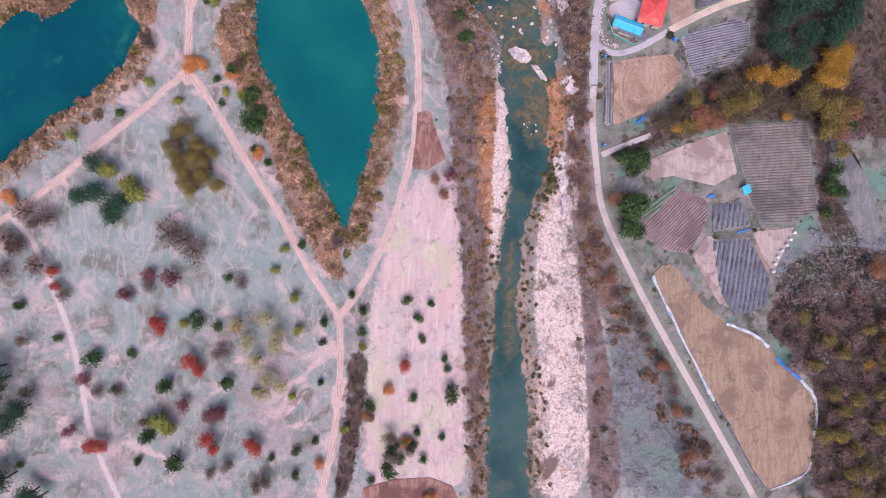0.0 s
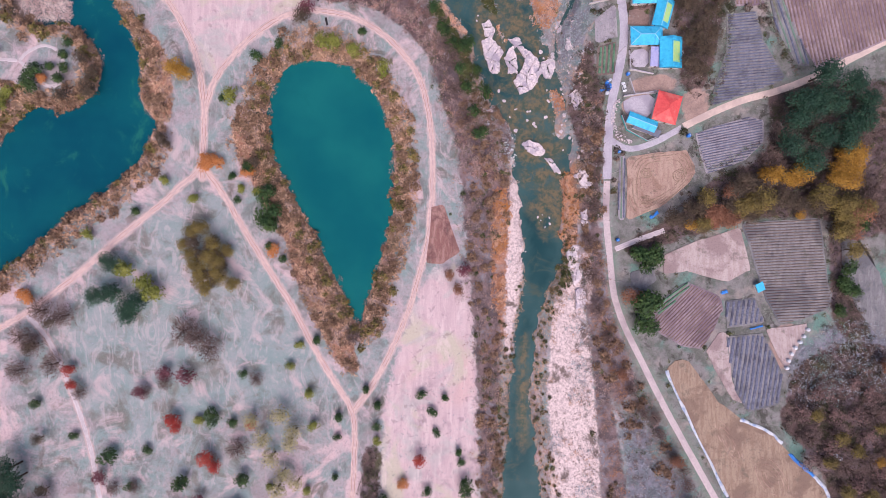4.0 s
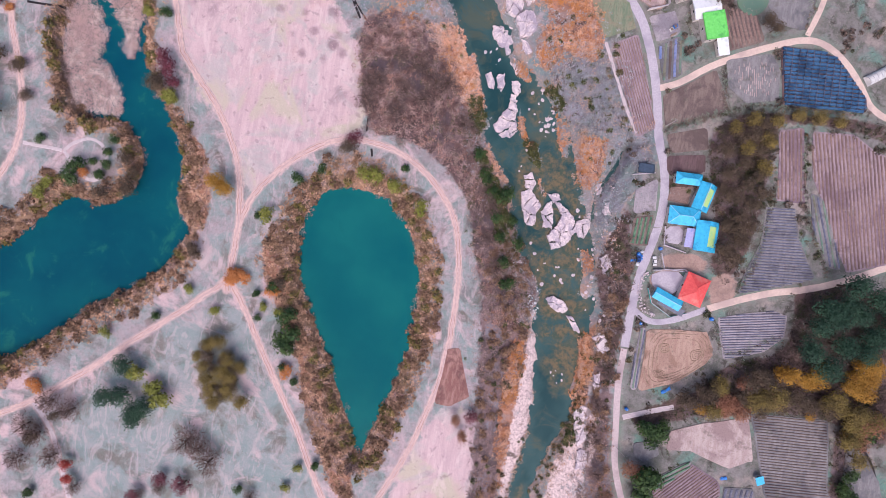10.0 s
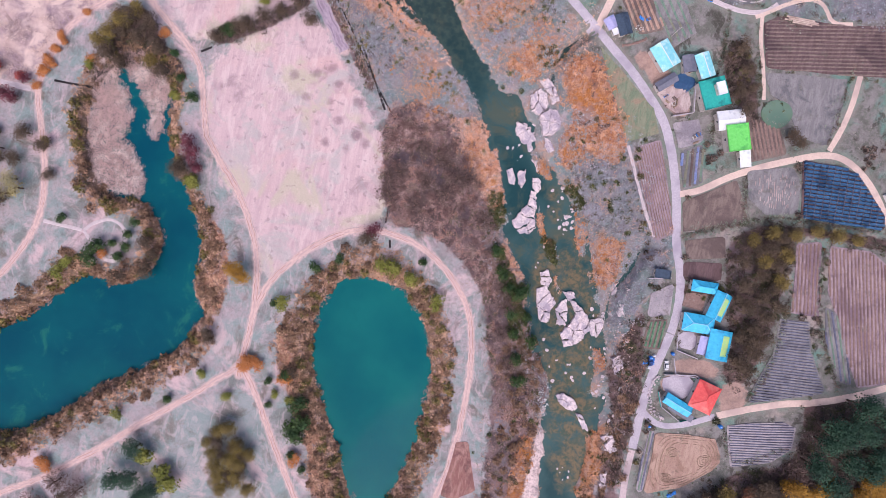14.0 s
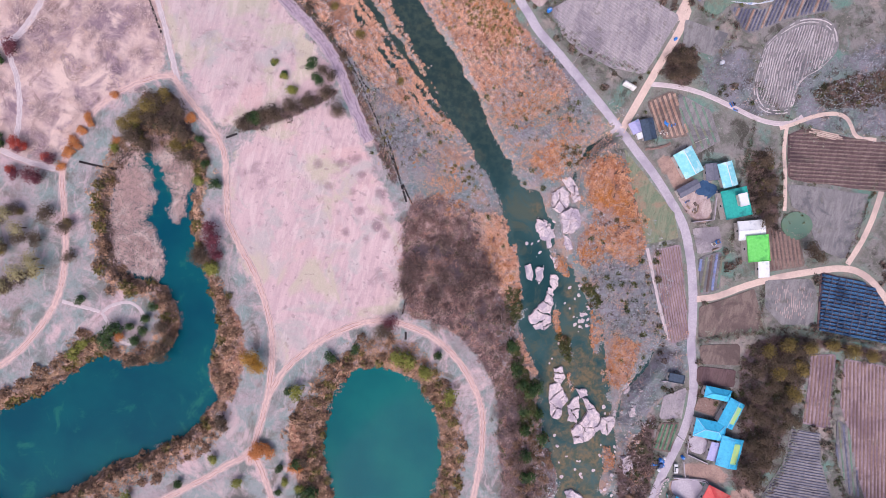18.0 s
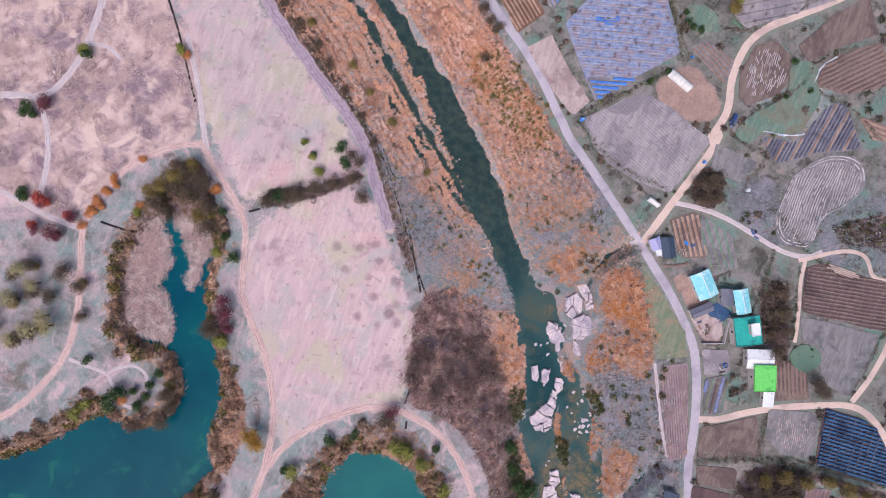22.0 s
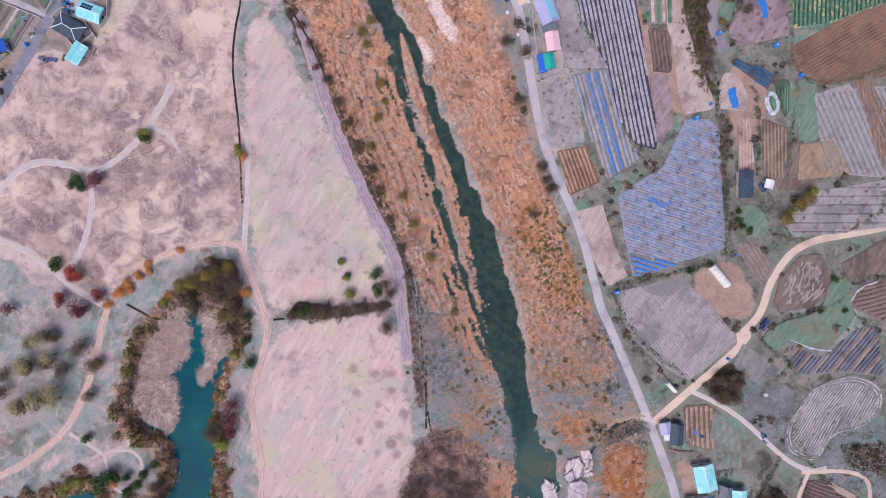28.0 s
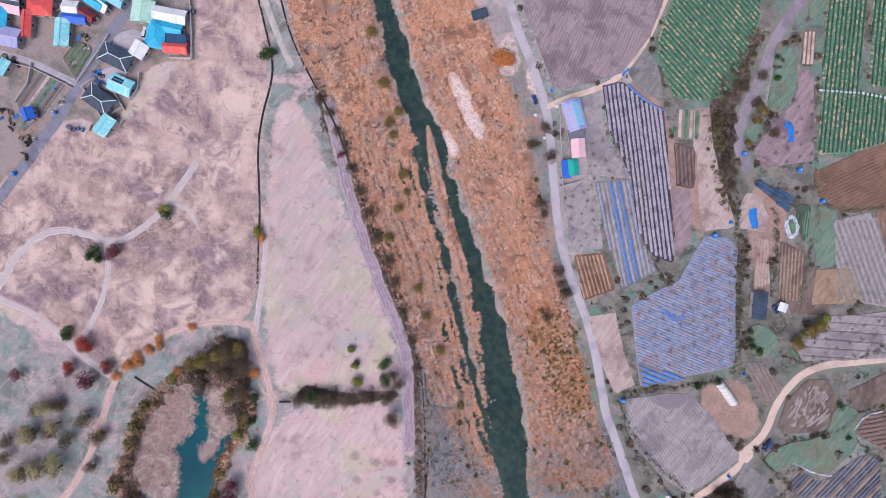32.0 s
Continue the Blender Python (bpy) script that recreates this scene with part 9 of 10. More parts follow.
stuff("bank_bushes", "dense olive-green bushes along the rapids", [[(-15.2, 182.5), (-9.2, 182.3), (-5.3, 166.8), (-8.0, 163.0), (-13.4, 170.6)], [(-8.7, 158.0), (-3.9, 156.2), (2.1, 146.5), (9.7, 137.2), (15.8, 116.5), (8.5, 114.6), (0.3, 135.3), (-6.0, 147.7)], [(12.3, 167.1), (16.7, 167.2), (21.8, 161.3), (21.9, 155.3), (17.0, 156.3)], [(21.0, 191.4), (25.8, 191.0), (30.8, 183.8), (27.8, 181.2)]], 1.8, BUSHY, (1.1, 1.9), M_OLIVEGREEN, "bushes", 70, ragged=0.6)
stuff("bank_bushes", "dull green bushes along the rapids", [[(-16.7, 182.4), (-11.5, 183.7), (-5.7, 169.9), (-10.4, 163.2)], [(-13.8, 182.4), (-8.3, 181.9), (-4.9, 166.3), (-11.2, 162.7)], [(-0.8, 145.4), (8.0, 139.9), (16.3, 118.1), (21.1, 102.6), (15.8, 101.9), (6.0, 124.8)], [(15.6, 165.2), (19.9, 163.1), (23.6, 155.6), (22.6, 152.7), (18.1, 156.2)], [(17.1, 193.5), (23.5, 194.6), (28.6, 186.7), (30.1, 181.6), (26.7, 181.3), (20.6, 187.3)], [(-7.0, 250.8), (0.1, 253.8), (5.0, 251.0), (-1.6, 241.3)], [(54.1, 49.9), (62.7, 45.7), (55.4, 20.1), (50.7, 24.9)]], 2.2, BUSHY, (0.9, 1.9), M_GREENERY, "bushes", 69, ragged=1.0)
EAST_SCRUB = [[(-88.8, 320.4), (-82.3, 329.5), (-61.1, 319.3), (-39.9, 303.1), (-33.0, 285.8), (-48.6, 281.2), (-65.1, 290.9)], [(-87.6, 313.2), (-90.0, 330.3), (-73.1, 328.0), (-54.1, 314.5), (-63.0, 303.1)], [(0.8, 259.8), (14.2, 254.5), (11.0, 243.1), (-3.1, 245.5)]]
stuff("bank_scrub", "rusty and golden scrub on the east bank", EAST_SCRUB, 1.0, TUFTS, (0.4, 0.9), M_REED_RUST, "brush", 241, ragged=2.5, patchy=-0.1)
stuff("bank_bushes", "olive and green bushes on the east bank", EAST_SCRUB, 3.0, BUSHY, (0.5, 1.1), M_OLIVES, "bushes", 242, ragged=2.5, patchy=-0.05)
RIVER_GREEN = [[(-71.6, 250.5), (-65.5, 252.2), (-38.0, 222.4), (-38.9, 215.5), (-55.8, 233.3)], [(-102.3, 253.7), (-93.9, 256.1), (-82.5, 232.0), (-90.8, 234.2)], [(-85.7, 319.5), (-74.1, 329.6), (-50.6, 310.5), (-33.2, 292.9), (-46.7, 290.0), (-71.3, 305.2)]]
RIVER_RUST = [[(-85.0, 237.5), (-74.0, 247.4), (-60.4, 239.4), (-40.2, 214.1), (-53.4, 206.6), (-69.3, 218.6)], [(-55.3, 275.7), (-40.3, 285.0), (-8.9, 272.4), (7.3, 246.3), (-15.1, 231.9), (-35.8, 251.8)]]
stuff("bank_bushes", "olive-green bushes along the upper river", RIVER_GREEN, 2.0, BUSHY, (0.6, 1.25), M_OLIVES, "bushes", 251, ragged=2.5, patchy=-0.2)
stuff("bank_scrub", "rusty reed clumps along the upper river", RIVER_RUST, 1.2, TUFTS, (0.5, 1.0), M_REED_RUST, "brush", 252, ragged=2.5, patchy=-0.02)
stuff("mixed_bushes", "low brown and dull green bushes by the river", MIXED + HEATH[1:4], 6.5, BUSHY, (0.8, 1.7), M_GREENERY, "bushes", 67, ragged=3.0, patchy=0.08)
pond_ring = shore_points(pond_distance, -0.6, 7.5, 1.5, 201)
lake_ring = shore_points(lake_distance, -0.6, 5.0, 1.5, 202)
stuff("bank_scrub", "dry reeds and brush at the water's edge", [pond_ring, lake_ring], 1.5, SHRUBS[:2] + TUFTS, (0.7, 1.5), M_BANK, "brush", 203)
stuff("bank_bushes", "rounded brown bushes at the water's edge", [shore_points(pond_distance, -0.6, 7.0, 4.4, 204), shore_points(lake_distance, -0.6, 4.5, 4.4, 205)], 4.0, BUSHY, (1.6, 3.0), M_BUSHES, "bushes", 206, patchy=-0.3)
stuff("mixed_scrub", "mixed scrub along the river's edge", [shore_points(river_distance, -0.6, 11.0, 1.7, 207, 80)], 1.6, GRASS + MATS, (0.5, 1.2), M_MIX, "scrub", 208, patchy=-0.35)

stuff("bank_scrub", "tan reeds and scrub fringing the lower river", [shore_points(river_distance, -0.7, 6.0, 1.0, 231, -160, 85)], 1.2, GRASS + MATS + SHRUBS[:1], (0.5, 1.1), M_BANK, "brush", 232, patchy=-0.4)
stuff("bank_bushes", "dull green bushes fringing the lower river", [shore_points(river_distance, 0.3, 5.0, 2.6, 233, -160, 85)], 3.0, BUSHY, (0.6, 1.4), M_GREENERY, "bushes", 234, patchy=0.0)

stuff("bank_bushes", "olive and golden bushes at the water's edge", [shore_points(pond_distance, -0.3, 7.0, 5.0, 214), shore_points(lake_distance, -0.3, 4.5, 5.0, 215)], 4.0, BUSHY, (1.7, 3.2), M_OLIVES, "bushes", 216, patchy=-0.12)
stuff("bank_scrub", "dark leafless twigs hanging over the water", [shore_points(pond_distance, -1.2, 3.0, 2.0, 217), shore_points(lake_distance, -1.0, 2.5, 2.0, 218)], 2.0, TWIGGY, (0.7, 1.5), M_TWIGS, "brush", 219, dry=False, patchy=-0.1, floor=LAKE_LEVEL - 0.6)


def open_ground(x, y):
    """Points clear of fields, roads and houses."""
    ok = np.ones(x.size, bool)
    for p in FIELD_OUTLINES:
        ok &= distance(p, x, y, reach=5.0) > 0.4
    for name, label, material, width, line in ROADS:
        ok &= distance(smooth(line, 1, False), x, y, False, 6.0) > width / 2 + 0.4
    for p in SOIL:
        ok &= distance(p, x, y, reach=5.0) > 0
    for hx, hy, r in HOUSES:
        ok &= np.hypot(x - hx, y - hy) > r + 1.0
    return x[ok], y[ok]


EAST_FIELDS = [[(76.6, 119.2), (82.4, 9.2), (148.5, -115.6), (236.7, -120.7), (233.9, 116.7)], [(41.4, 231.8), (76.3, 115.2), (76.9, 56.1), (218.2, 76.3), (192.6, 249.3)], [(-186.2, 443.1), (-134.9, 397.4), (-37.5, 305.1), (28.0, 266.7), (131.7, 342.0), (-22.1, 555.5)]]
east = [open_ground(*scatter(o, 1.7, 300 + i, 1.0)) for i, o in enumerate(EAST_FIELDS[1:])]
stuff("field_weeds", "withered grey-brown weeds on field margins", east, 1.7, GRASS, (0.4, 0.9), M_WEEDS, "weeds", 311, patchy=-0.15)
hedge = [open_ground(*scatter(o, 3.6, 320 + i, 1.0)) for i, o in enumerate(EAST_FIELDS[1:])]
stuff("hedges", "tangled brown hedges between the fields", hedge, 3.6, BUSHY, (0.9, 2.1), M_SCRUB, "hedges", 331, patchy=0.26)
HEDGE_LINES = [
    [(-107.1, 407.7), (-91.8, 401.6), (-84.3, 398.0), (-78.2, 396.1), (-64.5, 377.8), (-57.7, 370.0), (-49.3, 368.2), (-45.6, 365.5)],
    [(-26.2, 397.9), (-12.6, 377.8), (6.4, 347.2)],
    [(-24.3, 421.1), (-15.1, 411.7), (-1.6, 387.1)],
    [(-7.9, 433.6), (0.4, 414.8), (11.3, 391.6)],
    [(-18.6, 444.9), (-11.2, 436.0), (0.2, 435.9), (12.5, 445.4), (24.2, 459.6)],
    [(-41.5, 416.9), (-35.0, 409.0), (-32.4, 401.7)],
    [(-18.2, 386.7), (-4.1, 365.3), (7.2, 350.8)],
    [(16.2, 368.2), (26.7, 369.8), (44.0, 381.2), (57.3, 401.9), (50.9, 410.2)],
    [(42.6, 336.4), (53.0, 347.7), (60.5, 356.4), (61.1, 367.7), (77.5, 381.5)],
    [(66.2, 356.0), (83.6, 355.0), (101.2, 345.8)],
    [(-29.1, 308.7), (-16.8, 299.7), (2.6, 293.6), (19.6, 292.2)],
    [(34.6, 326.2), (44.7, 322.1), (58.6, 322.3), (51.6, 306.9)],
    [(-28.3, 313.3), (-14.5, 325.7), (2.3, 343.3)],
    [(74.9, 282.6), (76.0, 264.3), (75.1, 248.1)],
    [(89.2, 278.2), (95.4, 250.5), (100.5, 241.2)],
    [(68.8, 299.4), (88.3, 285.9), (108.5, 280.4)],
    [(76.5, 177.9), (94.8, 185.8), (110.6, 194.1), (128.4, 196.1), (155.1, 196.2)],
    [(70.1, 215.8), (80.4, 219.9), (78.1, 232.8)],
    [(130.6, 227.5), (133.9, 260.3), (135.6, 268.7)],
    [(128.7, 163.5), (127.0, 126.2), (120.3, 108.8)],
    [(138.6, 185.0), (142.8, 150.3), (158.8, 121.6)],
    [(97.5, 210.4), (101.5, 190.2)],
    [(76.1, 179.2), (99.4, 188.5), (126.4, 194.6), (165.0, 197.7)],
    [(113.2, 93.8), (119.1, 76.1), (141.4, 91.7)],
]


def along(line, gap, wide, seed):
    """Loose points in a band along a line."""
    g = np.random.default_rng(seed)
    p = np.array([tuple(q) for q in smooth(line, 2, False)])
    xs, ys = [], []
    for (ax, ay), (bx, by) in zip(p[:-1], p[1:]):
        n = max(1, int(math.hypot(bx - ax, by - ay) / gap))
        u = g.random(n)
        xs.append(ax + (bx - ax) * u + g.normal(0, wide, n)), ys.append(ay + (by - ay) * u + g.normal(0, wide, n))
    return np.concatenate(xs), np.concatenate(ys)


stuff("hedges", "dark tangled brush along field ditches", [along(l, 0.5, 0.55, 500 + i) for i, l in enumerate(HEDGE_LINES)], 1.0, SHRUBS[:3], (0.5, 1.05), M_SCRUB, "hedges", 361)
stuff("field_weeds", "rank green grass beside field ditches", [along(l, 0.42, 1.3, 540 + i) for i, l in enumerate(HEDGE_LINES)], 1.0, GRASS, (0.5, 0.95), M_VERGE, "weeds", 362)
edges = []
for i, p in enumerate(FIELD_OUTLINES):
    g = np.random.default_rng(900 + i)
    x, y = scatter(p, 1.5, 900 + i, 3.0)
    d = distance(p, x, y, reach=6.0)
    m = (d > 0.5) & (d < 2.6) & (g.random(x.size) < 0.75)
    if m.any():
        edges.append(open_ground(x[m], y[m]))
edges = [e for e in edges if len(e[0])]
stuff("hedges", "brown and green brush along the field edges", edges, 1.5, SHRUBS[:3] + BUSHY[:1], (0.5, 1.2), M_GREENERY, "hedges", 341, patchy=0.08)
stuff("field_weeds", "grey-green grass along the field edges", edges, 1.5, GRASS + MATS[:2], (0.5, 1.0), M_VERGE, "weeds", 351)
stuff("heath", "grey-mauve withered heath and weeds", HEATH, 1.35, GRASS + SHRUBS[:1], (0.6, 1.2), M_HEATH, "weeds", 71, ragged=3.0)
stuff("reed_bed", "pale pinkish reed bed in the lake", BEDS, 0.7, MATS, (0.7, 1.3), M_REED_PINK, "reeds", 81, dry=False, ragged=0.9, tall=(0.5, 0.8), floor=LAKE_LEVEL - 0.05)
stuff("dry_grass", "tufts of dry pinkish meadow grass", DRY[:2], 1.25, GRASS + MATS[:2], (0.5, 1.1), M_DRY, "grass", 91, ragged=2.0, patchy=0.04)
stuff("dry_grass", "withered tufts on the long river meadow", [PINK[2], PINK[0]], 3.2, GRASS, (0.3, 0.6), M_DRY, "grass", 95, ragged=1.0, tall=(0.4, 0.7))
stuff("heath", "scattered withered weeds on the meadow", [[(-194.1, 34.0), (-112.9, 76.0), (-44.3, -33.1), (-47.1, -118.5), (-195.5, -114.0)], [(-31.2, -33.2), (13.9, 9.2), (16.7, -120.0), (-33.9, -118.8)]], 3.4, GRASS, (0.3, 0.7), M_HEATH, "weeds", 99, ragged=1.0, tall=(0.4, 0.8), patchy=0.0)

# stones and rocks of the river bed
ROCK_RNG = random.Random(5)


def clipped(poly, a, n):
    """The part of an outline on the far side of a line through a with normal n."""
    out = []
    for i in range(len(poly)):
        p, q = poly[i - 1], poly[i]
        dp, dq = (p - a).dot(n), (q - a).dot(n)
        if (dp > 0) != (dq > 0):
            out.append(p.lerp(q, dp / (dp - dq)))
        if dq > 0:
            out.append(q)
    return out


def slab(poly, rise, rng, name, label, category, group):
    """A block of rock: a chipped outline, sloping shoulders and an uneven, tilted top."""
    ring = []
    for i in range(len(poly)):
        p, q = poly[i - 1], poly[i]
        m = max(1, int((q - p).length / 0.7))
        s = Vector((q.y - p.y, p.x - q.x))
        ring += [p.lerp(q, k / m) + s.normalized() * rng.uniform(-0.3, 0.22) for k in range(m)]
    ring = [q + 0.7 * noise.noise_vector((q.x * 0.33, q.y * 0.33, 2.0)).xy + 0.4 * noise.noise_vector((q.x * 1.1, q.y * 1.1, 5.0)).xy for q in ring]
    c = sum(ring, Vector((0, 0))) / len(ring)
    tilt = Vector((rng.uniform(-1, 1), rng.uniform(-1, 1))) * 0.035
    verts, foot = [], max(RIVER_LEVEL, gz(c.x, c.y))
    for f, h in ((1.04, -2.0), (1.0, 0.72), (0.97, 0.93), (0.9, 1.0)):
        for q in ring:
            w = c + (q - c) * f
            up = h * rise + (w - c).dot(tilt) * (h > 0) + (0.16 * rise * noise.noise((w.x * 0.8, w.y * 0.8, 1.0)) if h > 0.5 else 0)
            verts.append((w.x, w.y, foot + (-1.7 if h < 0 else max(up, 0.1))))
    n = len(ring)
    faces = [(k * n + i, k * n + (i + 1) % n, k * n + n + (i + 1) % n, k * n + n + i) for k in range(3) for i in range(n)]
    faces.append(tuple(range(3 * n, 4 * n)))
    return tagged(raw(name, verts, faces, M_ROCK), label, category, group)


for outline, count, rise in ROCK_AREAS:
    p = [Vector(q) for q in outline]
    if sum(a.x * b.y - b.x * a.y for a, b in zip(p, p[1:] + p[:1])) < 0:
        p = p[::-1]
    xs, ys = [q.x for q in p], [q.y for q in p]
    seeds = []
    while len(seeds) < int(count * 0.8) + 1:
        q = Vector((ROCK_RNG.uniform(min(xs), max(xs)), ROCK_RNG.uniform(min(ys), max(ys))))
        if inside(p, q.x, q.y):
            seeds.append(q)
    for a in seeds:
        cell = p
        for b in seeds:
            if b is not a and cell:
                d = (a - b).normalized()
                cell = clipped(cell, (a + b) / 2 + d * ROCK_RNG.choice((0.0, 0.0, 0.0, 0.0, 0.35)), d)
        if len(cell) > 2:
            slab(cell, rise * ROCK_RNG.uniform(0.7, 1.25), ROCK_RNG, "rock_slab", "flat pale weathered rock slab in the rapids", "rock", "rock slabs of the rapids")


def boulder_mesh(seed):
    """A loose stone: the hull of scattered points with chipped edges."""
    rng = random.Random(seed)
    bm = bmesh.new()
    for i in range(26):
        a, r = rng.uniform(0, 6.283), rng.uniform(0.55, 1.0)
        bm.verts.new((r * math.cos(a), r * math.sin(a) * rng.uniform(0.7, 1.0), rng.choice((-0.4, 0.1, 0.34, 0.42)) * rng.uniform(0.8, 1.2)))
    bmesh.ops.convex_hull(bm, input=bm.verts[:])
    bmesh.ops.delete(bm, geom=[v for v in bm.verts if not v.link_faces], context="VERTS")
    bmesh.ops.bevel(bm, geom=bm.edges[:], offset=0.05, segments=1, affect="EDGES")
    me = bpy.data.meshes.new("boulder")
    bm.to_mesh(me)
    bm.free()
    me.materials.append(M_ROCK)
    return me


BOULDERS = [boulder_mesh(i) for i in range(7)]
for outline, gap, lo, hi in (
    ([(39.9, 58.4), (50.1, 60.2), (51.1, 52.2), (42.2, 53.2)], 2.4, 0.4, 1.0),
    ([(50.3, 98.3), (56.9, 107.3), (69.0, 76.5), (65.4, 65.1), (55.5, 80.0)], 4.6, 0.5, 1.4),
    ([(10.5, 192.7), (25.2, 191.6), (31.2, 168.5), (16.3, 169.4)], 4.6, 0.5, 1.4),
    ([(17.9, 177.6), (26.9, 180.0), (28.8, 172.2), (20.4, 169.4)], 2.4, 0.5, 1.4),
    ([(15.0, 118.0), (52.1, 122.8), (55.5, 99.0), (23.2, 97.5)], 6.0, 0.4, 1.2),
    ([(41.4, 143.0), (57.8, 136.9), (58.7, 112.9), (47.7, 116.9)], 4.6, 0.5, 1.3),
    ([(8.5, 166.9), (15.4, 166.6), (20.2, 151.1), (12.5, 147.3)], 4.2, 0.4, 0.9),
    ([(47.6, 154.3), (58.6, 158.1), (65.5, 119.2), (56.5, 110.0)], 5.0, 0.4, 1.2),
    ([(55.4, 44.1), (62.0, 44.0), (64.7, 25.3), (59.5, 28.0)], 2.6, 0.6, 1.6),
    ([(-14.5, 217.5), (4.4, 219.5), (13.1, 196.7), (-9.2, 191.1)], 5.0, 0.4, 1.2),
):
    for x, y in zip(*scatter(outline, gap, len(outline), 0.4)):
        ob = new("boulder", ROCK_RNG.choice(BOULDERS))
        s = ROCK_RNG.uniform(lo, hi)
        ob.matrix_basis = pose(x, y, max(gz(x, y), RIVER_LEVEL - 0.2) + 0.05, 0, 0, ROCK_RNG.uniform(0, 360)) @ Matrix.Diagonal((s, s * ROCK_RNG.uniform(0.6, 1.2), s * ROCK_RNG.uniform(0.45, 0.8), 1))
        tagged(ob, "pale weathered boulder in the shallow river", "boulder", "river boulders")
PEBBLES = []
for i in range(3):
    bm = bmesh.new()
    bmesh.ops.create_icosphere(bm, subdivisions=1, radius=1.0)
    bm.verts.ensure_lookup_table()
    pv = np.array([tuple(v.co * (1 + 0.3 * noise.noise(v.co * 2 + Vector((i, 0, 0))))) for v in bm.verts]) * np.array([1, 0.8, 0.5])
    PEBBLES.append((pv, np.array([[v.index for v in f.verts] for f in bm.faces])))
    bm.free()
M_STONE = strand("river_stones", lin(176, 156, 154), lin(226, 206, 204), lin(240, 224, 222), lin(190, 172, 170))
stuff("river_stones", "pale stones on the gravel bars", STONE, 1.9, PEBBLES, (0.12, 0.45), M_STONE, "stones", 121)
stuff("bar_scrub", "dull scrub spreading over the gravel bar", [STONE[1], STONE[0]], 1.5, SHRUBS[:2] + GRASS, (0.5, 1.3), M_MIX, "scrub", 141, patchy=0.16)
stuff("river_stones", "stones breaking the shallow river water", [[(25.8, 89.0), (47.5, 28.0), (42.1, 1.2), (42.2, -55.2), (45.0, -120.6), (26.1, -120.2), (28.7, -55.1), (34.0, 28.0)], [(28.7, 76.5), (50.2, 79.3), (53.3, 36.1), (36.6, 17.7), (32.8, -15.4), (46.2, -13.8)], [(5.2, 192.0), (32.4, 187.0), (51.5, 136.2), (55.5, 99.0), (25.1, 103.1), (13.3, 131.2)], [(-121.0, 304.7), (-108.6, 319.7), (-59.4, 275.2), (-55.6, 258.1)]], 3.2, PEBBLES, (0.15, 0.6), M_STONE, "stones", 131, dry=False)

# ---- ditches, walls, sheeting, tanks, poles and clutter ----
M_DITCH = surface("near_black_concrete", lin(44, 40, 44), lin(62, 56, 60), lin(36, 34, 38), 1.5, 0.3, 0.7)


# flat near-black strip laid just above the ground, with no channel cut
def ditch(label, line, width=1.0):
    ob = strip("ditch", label, M_DITCH, width, line, 0.2, "ditch")
    return ob


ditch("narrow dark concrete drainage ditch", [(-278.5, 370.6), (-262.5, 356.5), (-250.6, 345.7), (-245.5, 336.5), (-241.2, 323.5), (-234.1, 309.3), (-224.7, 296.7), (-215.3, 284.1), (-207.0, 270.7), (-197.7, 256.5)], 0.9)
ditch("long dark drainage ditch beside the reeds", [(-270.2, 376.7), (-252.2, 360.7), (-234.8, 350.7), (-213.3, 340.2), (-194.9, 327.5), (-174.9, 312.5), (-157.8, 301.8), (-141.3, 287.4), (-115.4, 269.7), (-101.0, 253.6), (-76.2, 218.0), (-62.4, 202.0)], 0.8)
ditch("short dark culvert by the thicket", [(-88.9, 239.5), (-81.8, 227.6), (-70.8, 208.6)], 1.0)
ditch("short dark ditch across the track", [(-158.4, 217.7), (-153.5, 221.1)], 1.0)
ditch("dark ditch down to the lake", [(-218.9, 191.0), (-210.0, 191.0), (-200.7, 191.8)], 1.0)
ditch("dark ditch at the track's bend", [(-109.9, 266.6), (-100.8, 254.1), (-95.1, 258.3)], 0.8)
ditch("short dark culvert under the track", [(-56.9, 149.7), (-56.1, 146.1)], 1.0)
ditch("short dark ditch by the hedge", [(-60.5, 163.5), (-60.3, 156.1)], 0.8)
ditch("blue-grey field drain on the terrace", [(186.0, 47.1), (192.5, 39.9), (197.0, 27.0), (199.1, 14.1), (203.4, 1.2)], 1.2)

# stone wall along the lane
wall_rng = random.Random(9)
wall_line = smooth([(79.0, 111.3), (77.0, 107.3), (76.7, 101.9), (77.9, 97.2), (80.9, 93.9), (84.8, 92.3)], 2, False)
wall = new("stone_wall")
wall.matrix_basis = pose(wall_line[0].x, wall_line[0].y, gz(wall_line[0].x, wall_line[0].y))
tagged(wall, "low wall of pale rounded boulders along the lane", "stone wall", kind="structure")
inv = wall.matrix_basis.inverted()
for q in wall_line:
    for k in range(3):
        x, y = q.x + wall_rng.uniform(-0.9, 0.9), q.y + wall_rng.uniform(-0.9, 0.9)
        st = new("stone", wall_rng.choice(BOULDERS))
        st.parent = wall
        s = wall_rng.uniform(0.35, 0.7)
        st.matrix_basis = inv @ pose(x, y, gz(x, y) + 0.25 + 0.2 * k, 0, 0, wall_rng.uniform(0, 360)) @ Matrix.Diagonal((s, s * 0.8, s * 0.9, 1))


